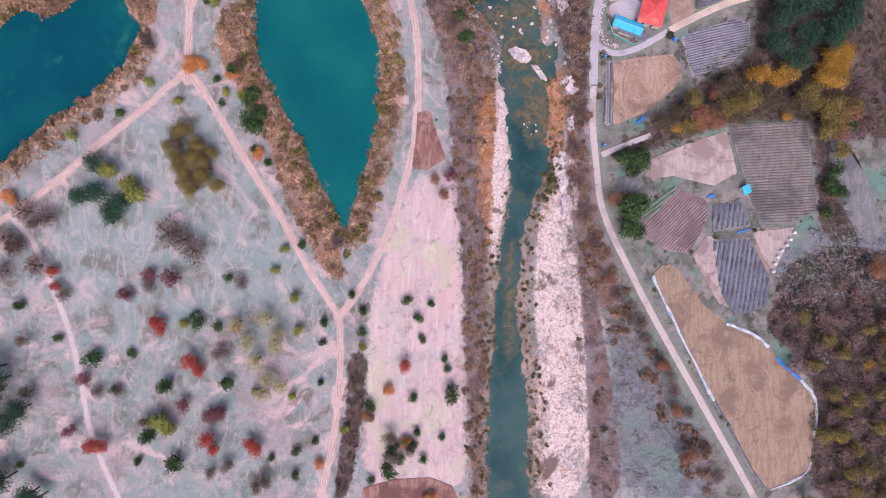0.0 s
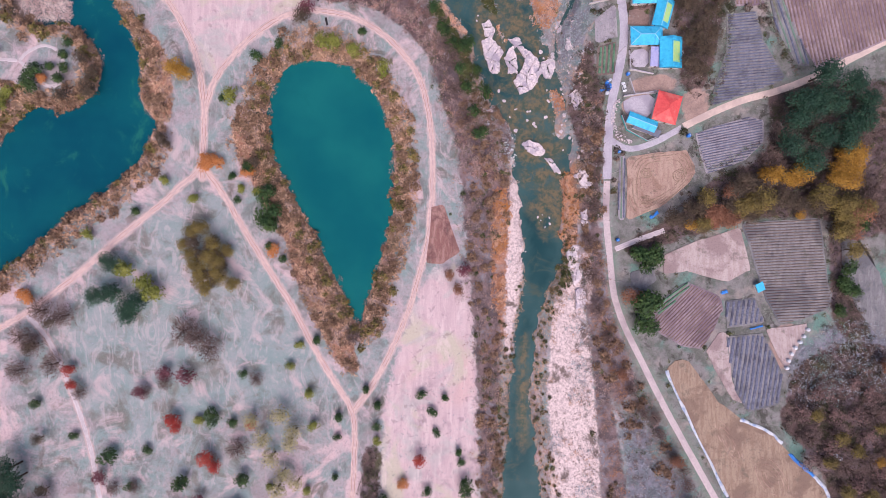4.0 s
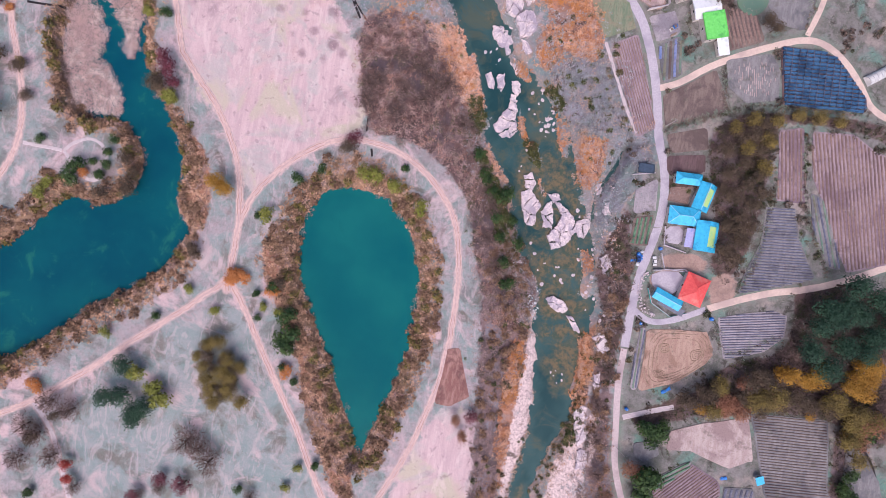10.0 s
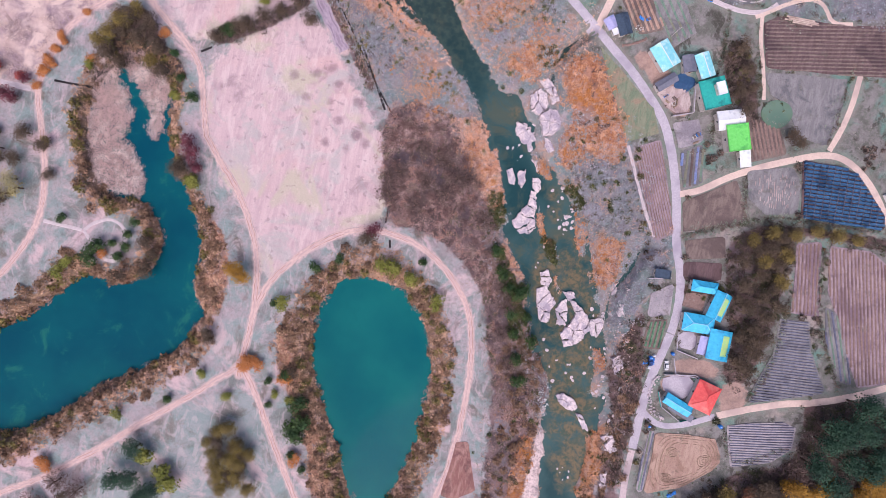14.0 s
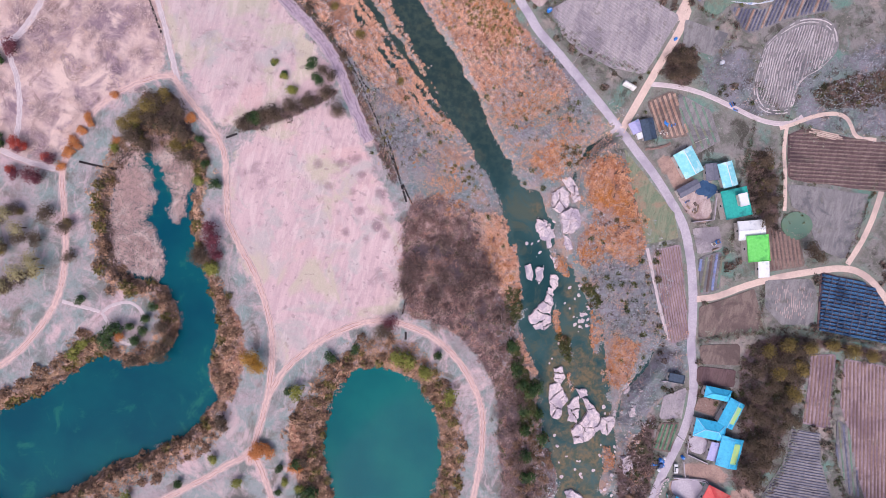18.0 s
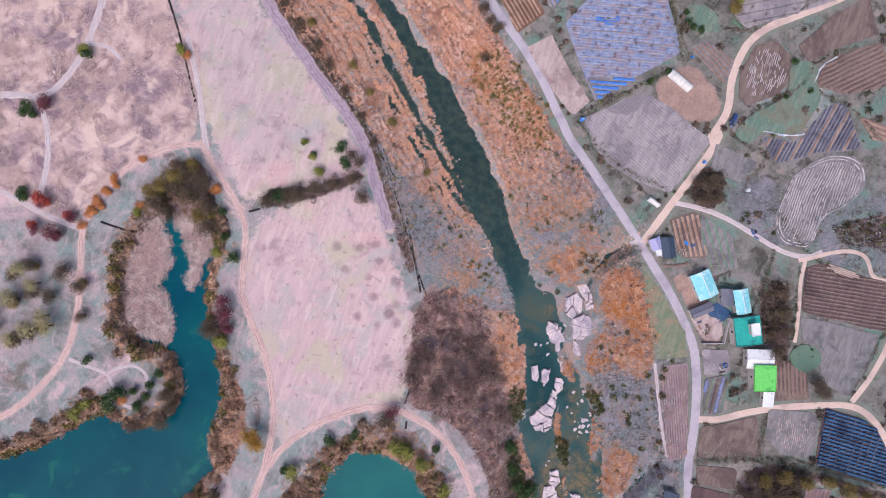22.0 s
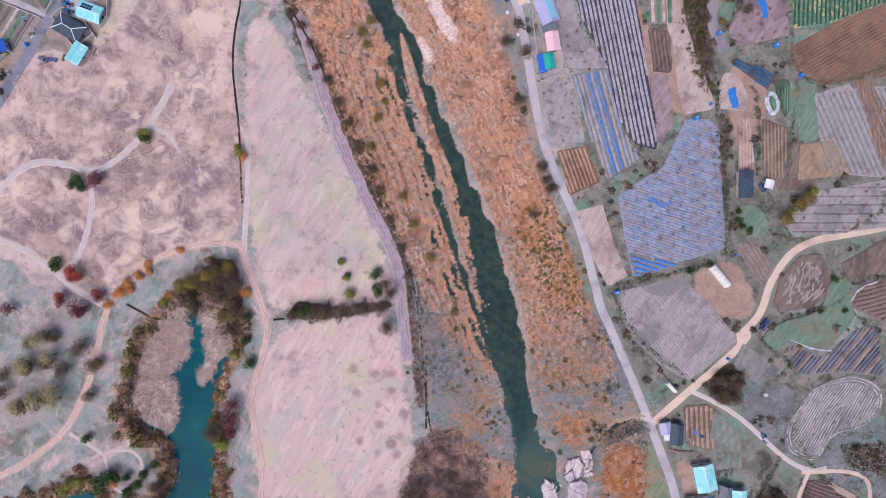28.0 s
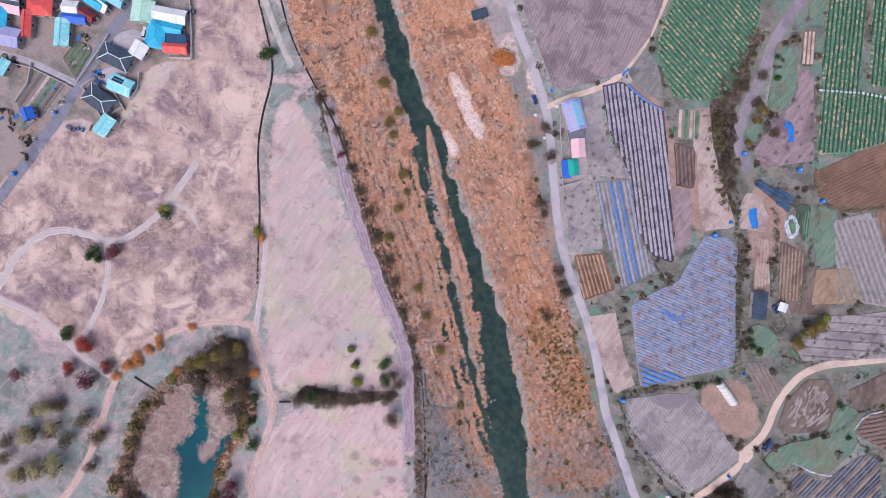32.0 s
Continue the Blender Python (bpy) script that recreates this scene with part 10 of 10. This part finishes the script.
def sheeting(label, line, width, material, name="plastic_sheet", seed=1):
    """Crumpled sheeting pinned along a field's edge."""
    rng = random.Random(seed)
    pts = smooth(line, 2, False)
    xs, ys, up = [], [], []
    for i, q in enumerate(pts):
        d = (pts[min(i + 1, len(pts) - 1)] - pts[max(i - 1, 0)]).normalized()
        s = Vector((d.y, -d.x))
        for o in (-0.5, -0.2, 0.15, 0.5):
            w = width * rng.uniform(0.6, 1.3)
            xs.append(q.x + s.x * o * w + rng.uniform(-0.2, 0.2)), ys.append(q.y + s.y * o * w + rng.uniform(-0.2, 0.2)), up.append(0.3 + rng.uniform(0.03, 0.3) * (abs(o) < 0.4))
    z = height(np.array(xs), np.array(ys)) + np.array(up)
    n = len(pts)
    faces = [(i * 4 + j, i * 4 + j + 1, i * 4 + j + 5, i * 4 + j + 4) for i in range(n - 1) for j in range(3)]
    return tagged(raw(name, np.stack([xs, ys, z], -1), faces, material), label, "sheet", "field sheeting")


M_SHEET = surface("white_sheeting", lin(206, 210, 222), lin(232, 234, 240), lin(150, 170, 210), 2.0, 0.5, 0.5)
sheeting("crumpled white sheeting along a field's edge", [(101.6, -14.0), (104.1, -21.0), (111.6, -36.7), (122.8, -59.9), (128.4, -71.5)], 1.3, M_SHEET, seed=2)
sheeting("crumpled blue-grey sheeting along a field's edge", [(128.4, -71.5), (135.6, -83.2), (145.9, -103.9), (151.0, -110.9)], 1.1, M_SLATE, seed=3)
sheeting("white and blue sheeting edging the brown field", [(134.0, -35.8), (147.4, -40.7), (153.0, -46.6)], 1.6, M_SHEET, seed=4)
sheeting("bright blue tarpaulin edging the brown field", [(156.1, -51.0), (162.1, -56.9), (167.3, -61.4)], 1.8, M_TARP, "tarpaulin", 5)
sheeting("white sheeting round the field's corner", [(167.3, -61.4), (173.3, -67.3), (175.5, -75.1), (174.0, -88.1)], 1.5, M_SHEET, seed=6)
sheeting("white sheeting at the field's foot", [(172.6, -98.5), (171.1, -104.0), (163.9, -108.2), (154.1, -111.9)], 1.0, M_SHEET, seed=7)
sheeting("blue tarpaulin by the raked plot", [(94.0, 57.0), (97.8, 59.6)], 1.6, M_TARP, "tarpaulin", 8)
sheeting("blue tarpaulin strips in the mulched bed", [(138.3, 5.9), (144.1, 7.4)], 1.0, M_TARP, "tarpaulin", 9)
sheeting("blue film scraps beside the vegetable plot", [(125.4, 22.0), (128.4, 23.1)], 1.5, M_TARP, "tarpaulin", 10)
sheeting("blue film heap in the mulch field", [(-37.9, 353.7), (-30.6, 354.2), (-28.3, 357.4)], 2.6, M_VIVID, "tarpaulin", 11)
sheeting("blue film edging a field", [(-115.1, 430.3), (-114.5, 434.7)], 1.2, M_TARP, "tarpaulin", 12)
sheeting("blue film across the vineyard edge", [(-110.8, 428.6), (-100.4, 427.1), (-91.0, 427.9)], 1.2, M_VIVID, "tarpaulin", 13)
sheeting("blue cover over an orchard stack", [(-42.3, 453.7), (-39.4, 455.7), (-35.3, 449.2)], 3.0, M_TARP, "tarpaulin", 14)
sheeting("blue cover on a narrow bed", [(-32.0, 414.7), (-25.9, 408.0)], 3.0, M_TARP, "tarpaulin", 15)
sheeting("blue tarpaulin on a farmyard floor", [(57.7, 247.0), (63.3, 247.3), (65.9, 245.3)], 6.0, R_NAVY, "tarpaulin", 16)
sheeting("white sheeting along a grey field", [(-39.1, 475.1), (-22.6, 485.1), (-11.0, 490.2)], 1.0, M_SHEET, seed=17)
sheeting("pale blue pond lining round a farm pool", [(-16.5, 420.8), (-14.7, 422.4), (-10.9, 420.6), (-8.8, 416.8), (-9.9, 413.8), (-13.2, 415.9), (-16.2, 419.5)], 2.0, M_SHEET, seed=18)
sheeting("green hose and netting on the terrace", [(20.3, 372.5), (25.1, 371.1)], 1.5, M_LEAFY, "netting", 19)
sheeting("white sheeting edging the terrace", [(64.6, 358.5), (65.2, 367.5), (70.5, 373.4)], 0.9, M_SHEET, seed=20)
sheeting("white kerb of sheeting on the slope", [(50.6, 330.9), (61.7, 332.3), (68.8, 335.9)], 0.9, M_SHEET, seed=21)
lumber = tagged(new("lumber_stack"), "stack of long pale beams beside a ridged field", "lumber")
for k, (dx, dy, long) in enumerate(((0, 0, 16.0), (0.6, 0.75, 14.0), (-0.8, 1.5, 13.0), (0.3, -0.75, 9.0))):
    q = Vector((107.4, 282.8))
    lumber.matrix_basis = pose(q.x, q.y, gz(q.x, q.y) + 0.3, 0, 0, 1.2)
    part("beam", box(bmesh.new(), dx, dy, 0.15, long, 0.5, 0.3), M_STRAW, lumber)
sheeting("orange-brown straw strip by the farm", [(31.0, 258.7), (37.0, 260.8), (41.3, 263.9)], 1.5, M_RUST, "straw", 23)


def drum(x, y, r, h, material, label, name="water_tank"):
    """A plastic tank: ribbed barrel, domed lid and cap."""
    root = new(name)
    root.matrix_basis = pose(x, y, gz(x, y) + 0.25)
    tagged(root, label, name.replace("_", " "), "tanks and drums")
    bm = bmesh.new()
    bmesh.ops.create_cone(bm, cap_ends=True, segments=18, radius1=r, radius2=r, depth=h, matrix=Matrix.Translation((0, 0, h / 2)))
    part("barrel", bm, material, root)
    for k in (0.3, 0.65):
        bm = bmesh.new()
        bmesh.ops.create_cone(bm, cap_ends=True, segments=18, radius1=r * 1.04, radius2=r * 1.04, depth=h * 0.06, matrix=Matrix.Translation((0, 0, h * k)))
        part("rib", bm, material, root)
    bm = bmesh.new()
    bmesh.ops.create_cone(bm, cap_ends=True, segments=18, radius1=r * 0.98, radius2=r * 0.4, depth=h * 0.2, matrix=Matrix.Translation((0, 0, h * 1.1)))
    part("lid", bm, material, root)
    bm = bmesh.new()
    bmesh.ops.create_cone(bm, cap_ends=True, segments=12, radius1=r * 0.3, radius2=r * 0.28, depth=h * 0.1, matrix=Matrix.Translation((0, 0, h * 1.23)))
    part("cap", bm, M_WHITE, root)


for x, y, r in ((73.6, 119.7, 1.0), (75.0, 117.4, 0.8), (83.0, 123.5, 1.0), (110.6, 94.8, 1.1), (79.5, 87.8, 0.9), (79.4, 46.8, 1.0), (-27.9, 309.4, 1.2), (-137.4, 408.1, 1.0), (-49.9, 432.5, 1.3), (-24.9, 440.9, 1.5), (-8.2, 435.4, 1.2), (-39.0, 395.1, 1.4), (-36.5, 403.8, 0.9), (-315.6, 270.0, 1.0), (-314.2, 237.1, 1.2), (-27.4, 309.8, 1.1), (30.4, 308.8, 0.8), (8.6, 351.0, 0.7)):
    drum(x, y, r * 0.75, 1.3, M_TARP, "blue plastic water tank beside a field")
for x, y, r in ((163.8, 5.9, 0.8), (162.0, 2.8, 0.8), (160.3, 0.2, 0.8), (158.2, -2.4, 0.8), (156.5, -5.2, 0.8), (155.2, -8.3, 0.8), (154.4, -11.7, 0.8), (-131.1, 403.1, 1.0), (-136.9, 394.5, 0.9), (-127.5, 388.3, 0.8), (53.5, 303.5, 0.9), (176.8, -51.5, 0.9), (178.9, -53.1, 0.8), (73.8, 114.9, 0.8), (-7.5, 384.7, 0.7), (75.0, 120.9, 0.6)):
    drum(x, y, r, 1.0, M_SHEET, "pale bulk sack beside the road", "bulk_sack")


def pole(x, y, tall, angle):
    root = new("utility_pole")
    root.matrix_basis = pose(x, y, gz(x, y), 0, 0, angle)
    tagged(root, "grey concrete utility pole with a crossarm", "utility pole", "utility poles")
    bm = bmesh.new()
    bmesh.ops.create_cone(bm, cap_ends=True, segments=10, radius1=0.17, radius2=0.1, depth=tall, matrix=Matrix.Translation((0, 0, tall / 2)))
    part("shaft", bm, M_WALL, root)
    part("crossarm", box(bmesh.new(), 0, 0, tall - 0.5, 1.8, 0.1, 0.1), R_GREY, root)
    for s in (-0.8, 0, 0.8):
        bm = bmesh.new()
        bmesh.ops.create_cone(bm, cap_ends=True, segments=8, radius1=0.07, radius2=0.05, depth=0.22, matrix=Matrix.Translation((s, 0, tall - 0.34)))
        part("insulator", bm, M_WHITE, root)


for x, y, a in ((-11.5, 288.3, 30), (78.3, 132.7, 10), (76.5, 180.1, 80), (-103.9, 372.9, 20), (-149.0, 412.8, 20), (-315.9, 286.3, 40), (78.0, 27.7, 5), (76.6, 77.7, 5), (51.7, 266.4, 20)):
    pole(x, y, 8.0, a)

# garden walls and fences of the farmsteads
def low_wall(label, line, high=0.9, thick=0.25, material=None):
    root = new("garden_wall")
    q0 = Vector(line[0])
    base = pose(q0.x, q0.y, gz(q0.x, q0.y))
    root.matrix_basis = base
    tagged(root, label, "garden wall", kind="structure")
    inv = base.inverted()
    for a, b in zip(line[:-1], line[1:]):
        a, b = Vector(a), Vector(b)
        mid, d = (a + b) / 2, b - a
        m = inv @ pose(mid.x, mid.y, gz(mid.x, mid.y) + 0.2, 0, 0, math.degrees(math.atan2(d.y, d.x)))
        part("wall_panel", box(bmesh.new(), 0, 0, high / 2 - 0.3, d.length, thick, high + 0.6), material or M_WALL, root, at=m)
        part("coping", box(bmesh.new(), 0, 0, high + 0.04, d.length, thick * 1.5, 0.08), M_CONCRETE, root, at=m)


low_wall("low wall round the red house's yard", [(81.1, 113.2), (95.7, 115.6), (97.2, 114.5)])
low_wall("low wall behind the blue outbuilding", [(80.5, 104.6), (83.0, 97.9), (92.5, 92.8), (99.9, 95.7)], 0.8, 0.2, R_TEAL)
low_wall("low wall round the blue farmhouse", [(83.5, 134.2), (84.2, 125.5), (94.6, 123.4)])
low_wall("pale wall round a village yard", [(-308.3, 290.5), (-299.8, 292.5), (-293.7, 294.7)], 1.2)
low_wall("pale wall behind the village barn", [(-294.5, 344.4), (-280.6, 325.6), (-289.6, 319.5)], 1.2)
low_wall("pale wall along the village lane", [(-348.7, 275.0), (-334.9, 280.6), (-316.1, 283.6)], 0.7)
low_wall("pale wall beside the dark tiled house", [(-313.2, 285.9), (-310.5, 292.7), (-299.8, 292.5), (-291.9, 288.7)], 1.0)
low_wall("low wall round the teal-roofed house", [(59.6, 230.8), (68.4, 234.1), (66.6, 247.3)], 1.0)
low_wall("concrete bank wall below the dark shed", [(64.9, 155.7), (75.4, 158.0)], 0.8)
low_wall("boundary wall of the farm by the road", [(-127.8, 400.7), (-107.9, 374.9), (-102.0, 382.1)], 0.9)

# white water where the river breaks over rocks
M_FOAM = surface("white_foam", lin(232, 238, 240), lin(248, 250, 250), lin(180, 206, 210), 1.6, 0.4, 0.5)
stuff("rapids_foam", "white foam where the river breaks over rocks", [[(-10.1, 190.1), (-7.0, 187.9), (-2.5, 181.8), (0.8, 178.3), (-1.7, 176.5), (-5.7, 179.9), (-9.8, 184.7)], [(-7.9, 170.5), (-2.8, 172.9), (-2.7, 169.6), (-6.3, 166.7)], [(13.1, 155.5), (17.1, 156.0), (17.3, 153.8), (13.5, 153.6)], [(-10.5, 184.2), (-6.8, 184.8), (-3.5, 179.9), (-4.5, 173.1), (-7.3, 174.0)], [(39.3, 58.9), (49.9, 61.5), (51.7, 52.3), (43.1, 51.2)], [(12.5, 147.3), (17.8, 148.0), (19.7, 144.2), (13.0, 143.3)], [(29.3, 107.7), (32.5, 107.8), (32.0, 93.1), (29.9, 93.1)], [(25.2, 92.3), (30.2, 95.7), (36.8, 77.6), (31.0, 79.5)]], 1.0, PEBBLES, (0.15, 0.6), M_FOAM, "foam", 151, dry=False, ragged=0.6, tall=(0.12, 0.25))
# vineyard posts
vine_rng = random.Random(4)
vine = tagged(new("vineyard_posts"), "rows of pale stakes and sheets in the vineyard", "posts", kind="stuff")
bm = bmesh.new()
VINE = [(-117.9, 421.4), (-113.3, 426.9), (-101.7, 425.5), (-91.8, 427.3), (-50.7, 379.7), (-58.0, 373.0), (-84.8, 396.9), (-104.7, 408.2)]
for a, b in rows_of([tuple(q) for q in VINE], -47.1, 1.9):
    a, b = Vector(a), Vector(b)
    n = max(2, int((b - a).length / 2.3))
    a, b = a + Vector((0.95, 0.1)), b + Vector((0.95, 0.1))
    for i in range(n + 1):
        q = a.lerp(b, i / n)
        box(bm, q.x, q.y, gz(q.x, q.y) + 0.5, 0.3, 0.6, 0.6)
me = bpy.data.meshes.new("vineyard_posts")
bm.to_mesh(me)
bm.free()
me.materials.append(M_WALL)
bpy.data.objects.remove(vine)
tagged(new("vineyard_posts", me), "rows of pale stakes and sheets in the vineyard", "posts", kind="stuff")

# green farm pool and garden lawns with grave mounds
tagged(sheet("pool_water", [(q.x, q.y) for q in smooth([(97.0, 240.3), (101.7, 246.8), (109.8, 246.2), (112.9, 240.3), (108.0, 233.5), (101.2, 234.4)], 2)], water_material("green_pool_water", lin(96, 128, 116), lin(120, 146, 130), lin(110, 134, 112), 0.5, 0.3), 0.35), "still green water of a small farm pool", "pool", kind="structure")
tagged(sheet("pool_water", [(q.x, q.y) for q in smooth([(-15.3, 420.1), (-12.9, 421.1), (-9.5, 417.3), (-10.8, 415.1)], 2)], M_LEAFY, 0.5), "dark green water in a lined farm pool", "pool", kind="structure")
for label, outline in (("frosty lawn beside the curving lane", [(-67.5, 482.4), (-62.3, 485.1), (-56.6, 482.9), (-47.6, 472.2), (-45.5, 463.1), (-48.0, 456.4), (-53.6, 455.0), (-59.4, 470.2)]), ("small round lawn by the lane", [(-55.8, 443.2), (-52.1, 448.9), (-47.6, 444.9), (-48.2, 439.2), (-53.3, 438.8)]), ("oval lawn ringed with clipped bushes", [(-1.9, 369.1), (0.3, 373.8), (9.8, 374.7), (14.9, 370.3), (12.2, 363.8), (5.5, 362.2)]), ("green meadow above the slate rows", [(50.5, 364.5), (64.1, 368.3), (65.6, 358.6), (71.0, 353.8), (68.3, 342.8), (67.1, 335.8), (61.3, 332.1), (50.7, 331.1), (46.3, 322.4), (37.1, 325.2), (44.0, 337.9), (50.9, 343.6), (55.8, 351.0)]), ("green lawn on the orchard terrace", [(-12.9, 425.5), (-8.5, 430.5), (-1.4, 431.7), (6.1, 419.9), (-2.0, 414.3)]), ("frosty lawn at the wood's corner", [(-65.9, 505.9), (-59.0, 513.8), (-54.2, 504.8), (-59.7, 497.2)])):
    tagged(sheet("lawn", [(q.x, q.y) for q in smooth(outline, 2)], M_LAWN, 0.4), label, "lawn", kind="structure")

# yard clutter of the farmsteads and the village
clutter_rng = random.Random(23)
M_JAR = surface("brown_glazed_jar", lin(74, 50, 44), lin(104, 72, 60), None, 2.0, 0.4, 0.35, 0.5)
M_PLANK = surface("weathered_planks", lin(150, 128, 112), lin(186, 164, 146), lin(112, 96, 88), 2.0, 0.4)


def crate(x, y, a, size, material, label):
    root = tagged(new("crate"), label, "crate", "yard crates")
    root.matrix_basis = pose(x, y, gz(x, y) + 0.1, 0, 0, a)
    w, l, h = size
    for s in (-1, 1):
        part("side", box(bmesh.new(), s * (w / 2 - 0.03), 0, h / 2, 0.06, l, h), material, root)
        part("end", box(bmesh.new(), 0, s * (l / 2 - 0.03), h / 2, w - 0.13, 0.06, h), material, root)
    part("base", box(bmesh.new(), 0, 0, 0.03, w - 0.13, l - 0.13, 0.05), M_PLANK, root)
    part("filling", box(bmesh.new(), 0, 0, h * 0.4, w - 0.14, l - 0.14, h * 0.6), M_BROWN, root)


def woodpile(x, y, a, long, rows):
    root = tagged(new("woodpile"), "stack of weathered poles lying in a yard", "woodpile", "woodpiles")
    root.matrix_basis = pose(x, y, gz(x, y) + 0.12, 0, 0, a)
    for k in range(rows):
        for i in range(rows - k):
            bm = bmesh.new()
            bmesh.ops.create_cone(bm, cap_ends=True, segments=8, radius1=0.16, radius2=0.13, depth=long * clutter_rng.uniform(0.8, 1.1), matrix=Matrix.Translation((0, (i - (rows - k) / 2) * 0.33, 0.16 + k * 0.28)) @ Matrix.Rotation(math.pi / 2, 4, "Y"))
            part("log", bm, M_PLANK, root)


def jar(x, y, r):
    root = tagged(new("storage_jar"), "brown glazed storage jar in a yard", "jar", "storage jars")
    root.matrix_basis = pose(x, y, gz(x, y) + 0.1)
    bm = bmesh.new()
    bmesh.ops.create_uvsphere(bm, u_segments=12, v_segments=8, radius=r, matrix=Matrix.Translation((0, 0, r * 0.95)) @ Matrix.Diagonal((1, 1, 1.1, 1)))
    part("body", bm, M_JAR, root)
    bm = bmesh.new()
    bmesh.ops.create_cone(bm, cap_ends=True, segments=12, radius1=r * 0.75, radius2=r * 0.35, depth=r * 0.3, matrix=Matrix.Translation((0, 0, r * 2.05)))
    part("lid", bm, M_JAR, root)


YARDS = (
    ([(-329.4, 304.9), (-323.3, 308.2), (-318.9, 300.6), (-323.9, 298.2)], 26), ([(-336.5, 257.4), (-329.3, 261.4), (-324.4, 253.6), (-331.3, 249.9)], 20), ([(-322.9, 252.2), (-315.7, 256.0), (-310.7, 245.8), (-316.6, 244.1)], 18),
    ([(-310.0, 269.6), (-299.4, 276.0), (-296.9, 268.9), (-305.8, 264.4)], 14), ([(-323.7, 279.9), (-318.3, 283.3), (-313.8, 275.1), (-318.4, 273.1)], 10), ([(-349.1, 277.2), (-341.5, 281.5), (-338.5, 275.5), (-344.9, 272.1)], 12),
    ([(-352.7, 306.2), (-340.9, 314.9), (-336.9, 308.3), (-346.4, 301.4)], 12), ([(-314.4, 296.2), (-308.2, 298.2), (-306.6, 292.4), (-312.5, 291.3)], 8), ([(-327.7, 296.0), (-324.6, 300.2), (-319.6, 295.6), (-323.5, 290.8)], 8), ([(-293.9, 284.1), (-289.7, 285.5), (-288.7, 280.5), (-292.4, 279.8)], 5),
    ([(82.7, 136.0), (84.3, 136.1), (84.9, 131.7), (83.4, 131.5)], 3), ([(70.8, 121.2), (75.5, 121.0), (74.8, 115.0), (71.7, 115.1)], 7), ([(104.8, 138.7), (106.5, 138.9), (106.9, 129.7), (104.9, 130.0)], 4),
    ([(33.5, 275.3), (39.8, 273.6), (40.9, 266.5), (35.2, 267.8)], 10), ([(54.6, 241.7), (60.4, 241.8), (61.0, 235.2), (55.8, 235.2)], 9), ([(69.3, 225.2), (73.0, 226.6), (74.1, 221.0), (70.7, 220.1)], 4),
    ([(-131.1, 403.1), (-127.9, 405.2), (-120.4, 394.7), (-122.9, 393.0)], 8), ([(-116.1, 382.0), (-112.6, 383.7), (-106.8, 375.7), (-109.4, 373.9)], 8), ([(-31.1, 431.0), (-26.1, 433.8), (-23.5, 428.4), (-27.4, 426.7)], 5), ([(61.8, 287.0), (65.8, 288.9), (67.9, 284.6), (64.6, 283.2)], 5),
)
for outline, count in YARDS:
    xs, ys = [q[0] for q in outline], [q[1] for q in outline]
    for i in range(count):
        x, y = clutter_rng.uniform(min(xs), max(xs)), clutter_rng.uniform(min(ys), max(ys))
        if not inside(outline, x, y) or any(math.hypot(x - hx, y - hy) < r * 0.8 for hx, hy, r in HOUSES):
            continue
        k, a = clutter_rng.random(), clutter_rng.uniform(0, 180)
        if k < 0.4:
            m, label = clutter_rng.choice(((M_TARP, "blue plastic crate standing in a yard"), (M_WHITE, "white plastic crate standing in a yard"), (M_BLACK, "black plastic crate standing in a yard"), (M_PLANK, "grey wooden crate standing in a yard"), (M_RUST, "rusty red crate standing in a yard")))
            crate(x, y, a, (clutter_rng.uniform(0.7, 1.8), clutter_rng.uniform(0.9, 2.4), clutter_rng.uniform(0.4, 1.0)), m, label)
        elif k < 0.6:
            woodpile(x, y, a, clutter_rng.uniform(1.8, 3.6), clutter_rng.choice((2, 3, 3)))
        elif k < 0.85:
            jar(x, y, clutter_rng.uniform(0.3, 0.5))
        else:
            dx, dy = math.cos(radians(a)) * 1.2, math.sin(radians(a)) * 1.2
            m, label = clutter_rng.choice(((M_SHEET, "crumpled white sheeting in a yard"), (M_TARP, "crumpled blue tarpaulin in a yard"), (M_BLACK, "crumpled black sheeting in a yard")))
            sheeting(label, [(x - dx, y - dy), (x, y), (x + dx, y + dy)], 1.6, m, "tarpaulin", i)
low_wall("pale village yard wall by the street", [(-312.1, 286.5), (-296.9, 279.7), (-292.7, 289.7)], 1.2)
low_wall("pale yard wall of the dark-roofed house", [(-295.9, 306.5), (-292.2, 299.6), (-292.4, 293.7)], 1.2)
low_wall("grey garden wall by the village lane", [(-336.4, 282.7), (-332.4, 273.6), (-332.1, 263.8)], 1.0)
low_wall("village wall along the street", [(-315.6, 287.1), (-315.9, 301.5), (-316.7, 313.0)], 1.1)
low_wall("grey yard wall at the meadow's edge", [(-280.8, 324.5), (-287.5, 335.1), (-297.1, 347.3)], 1.2)
low_wall("grey farmyard wall by the road", [(83.8, 121.5), (86.3, 114.4), (95.9, 114.6)], 0.8)
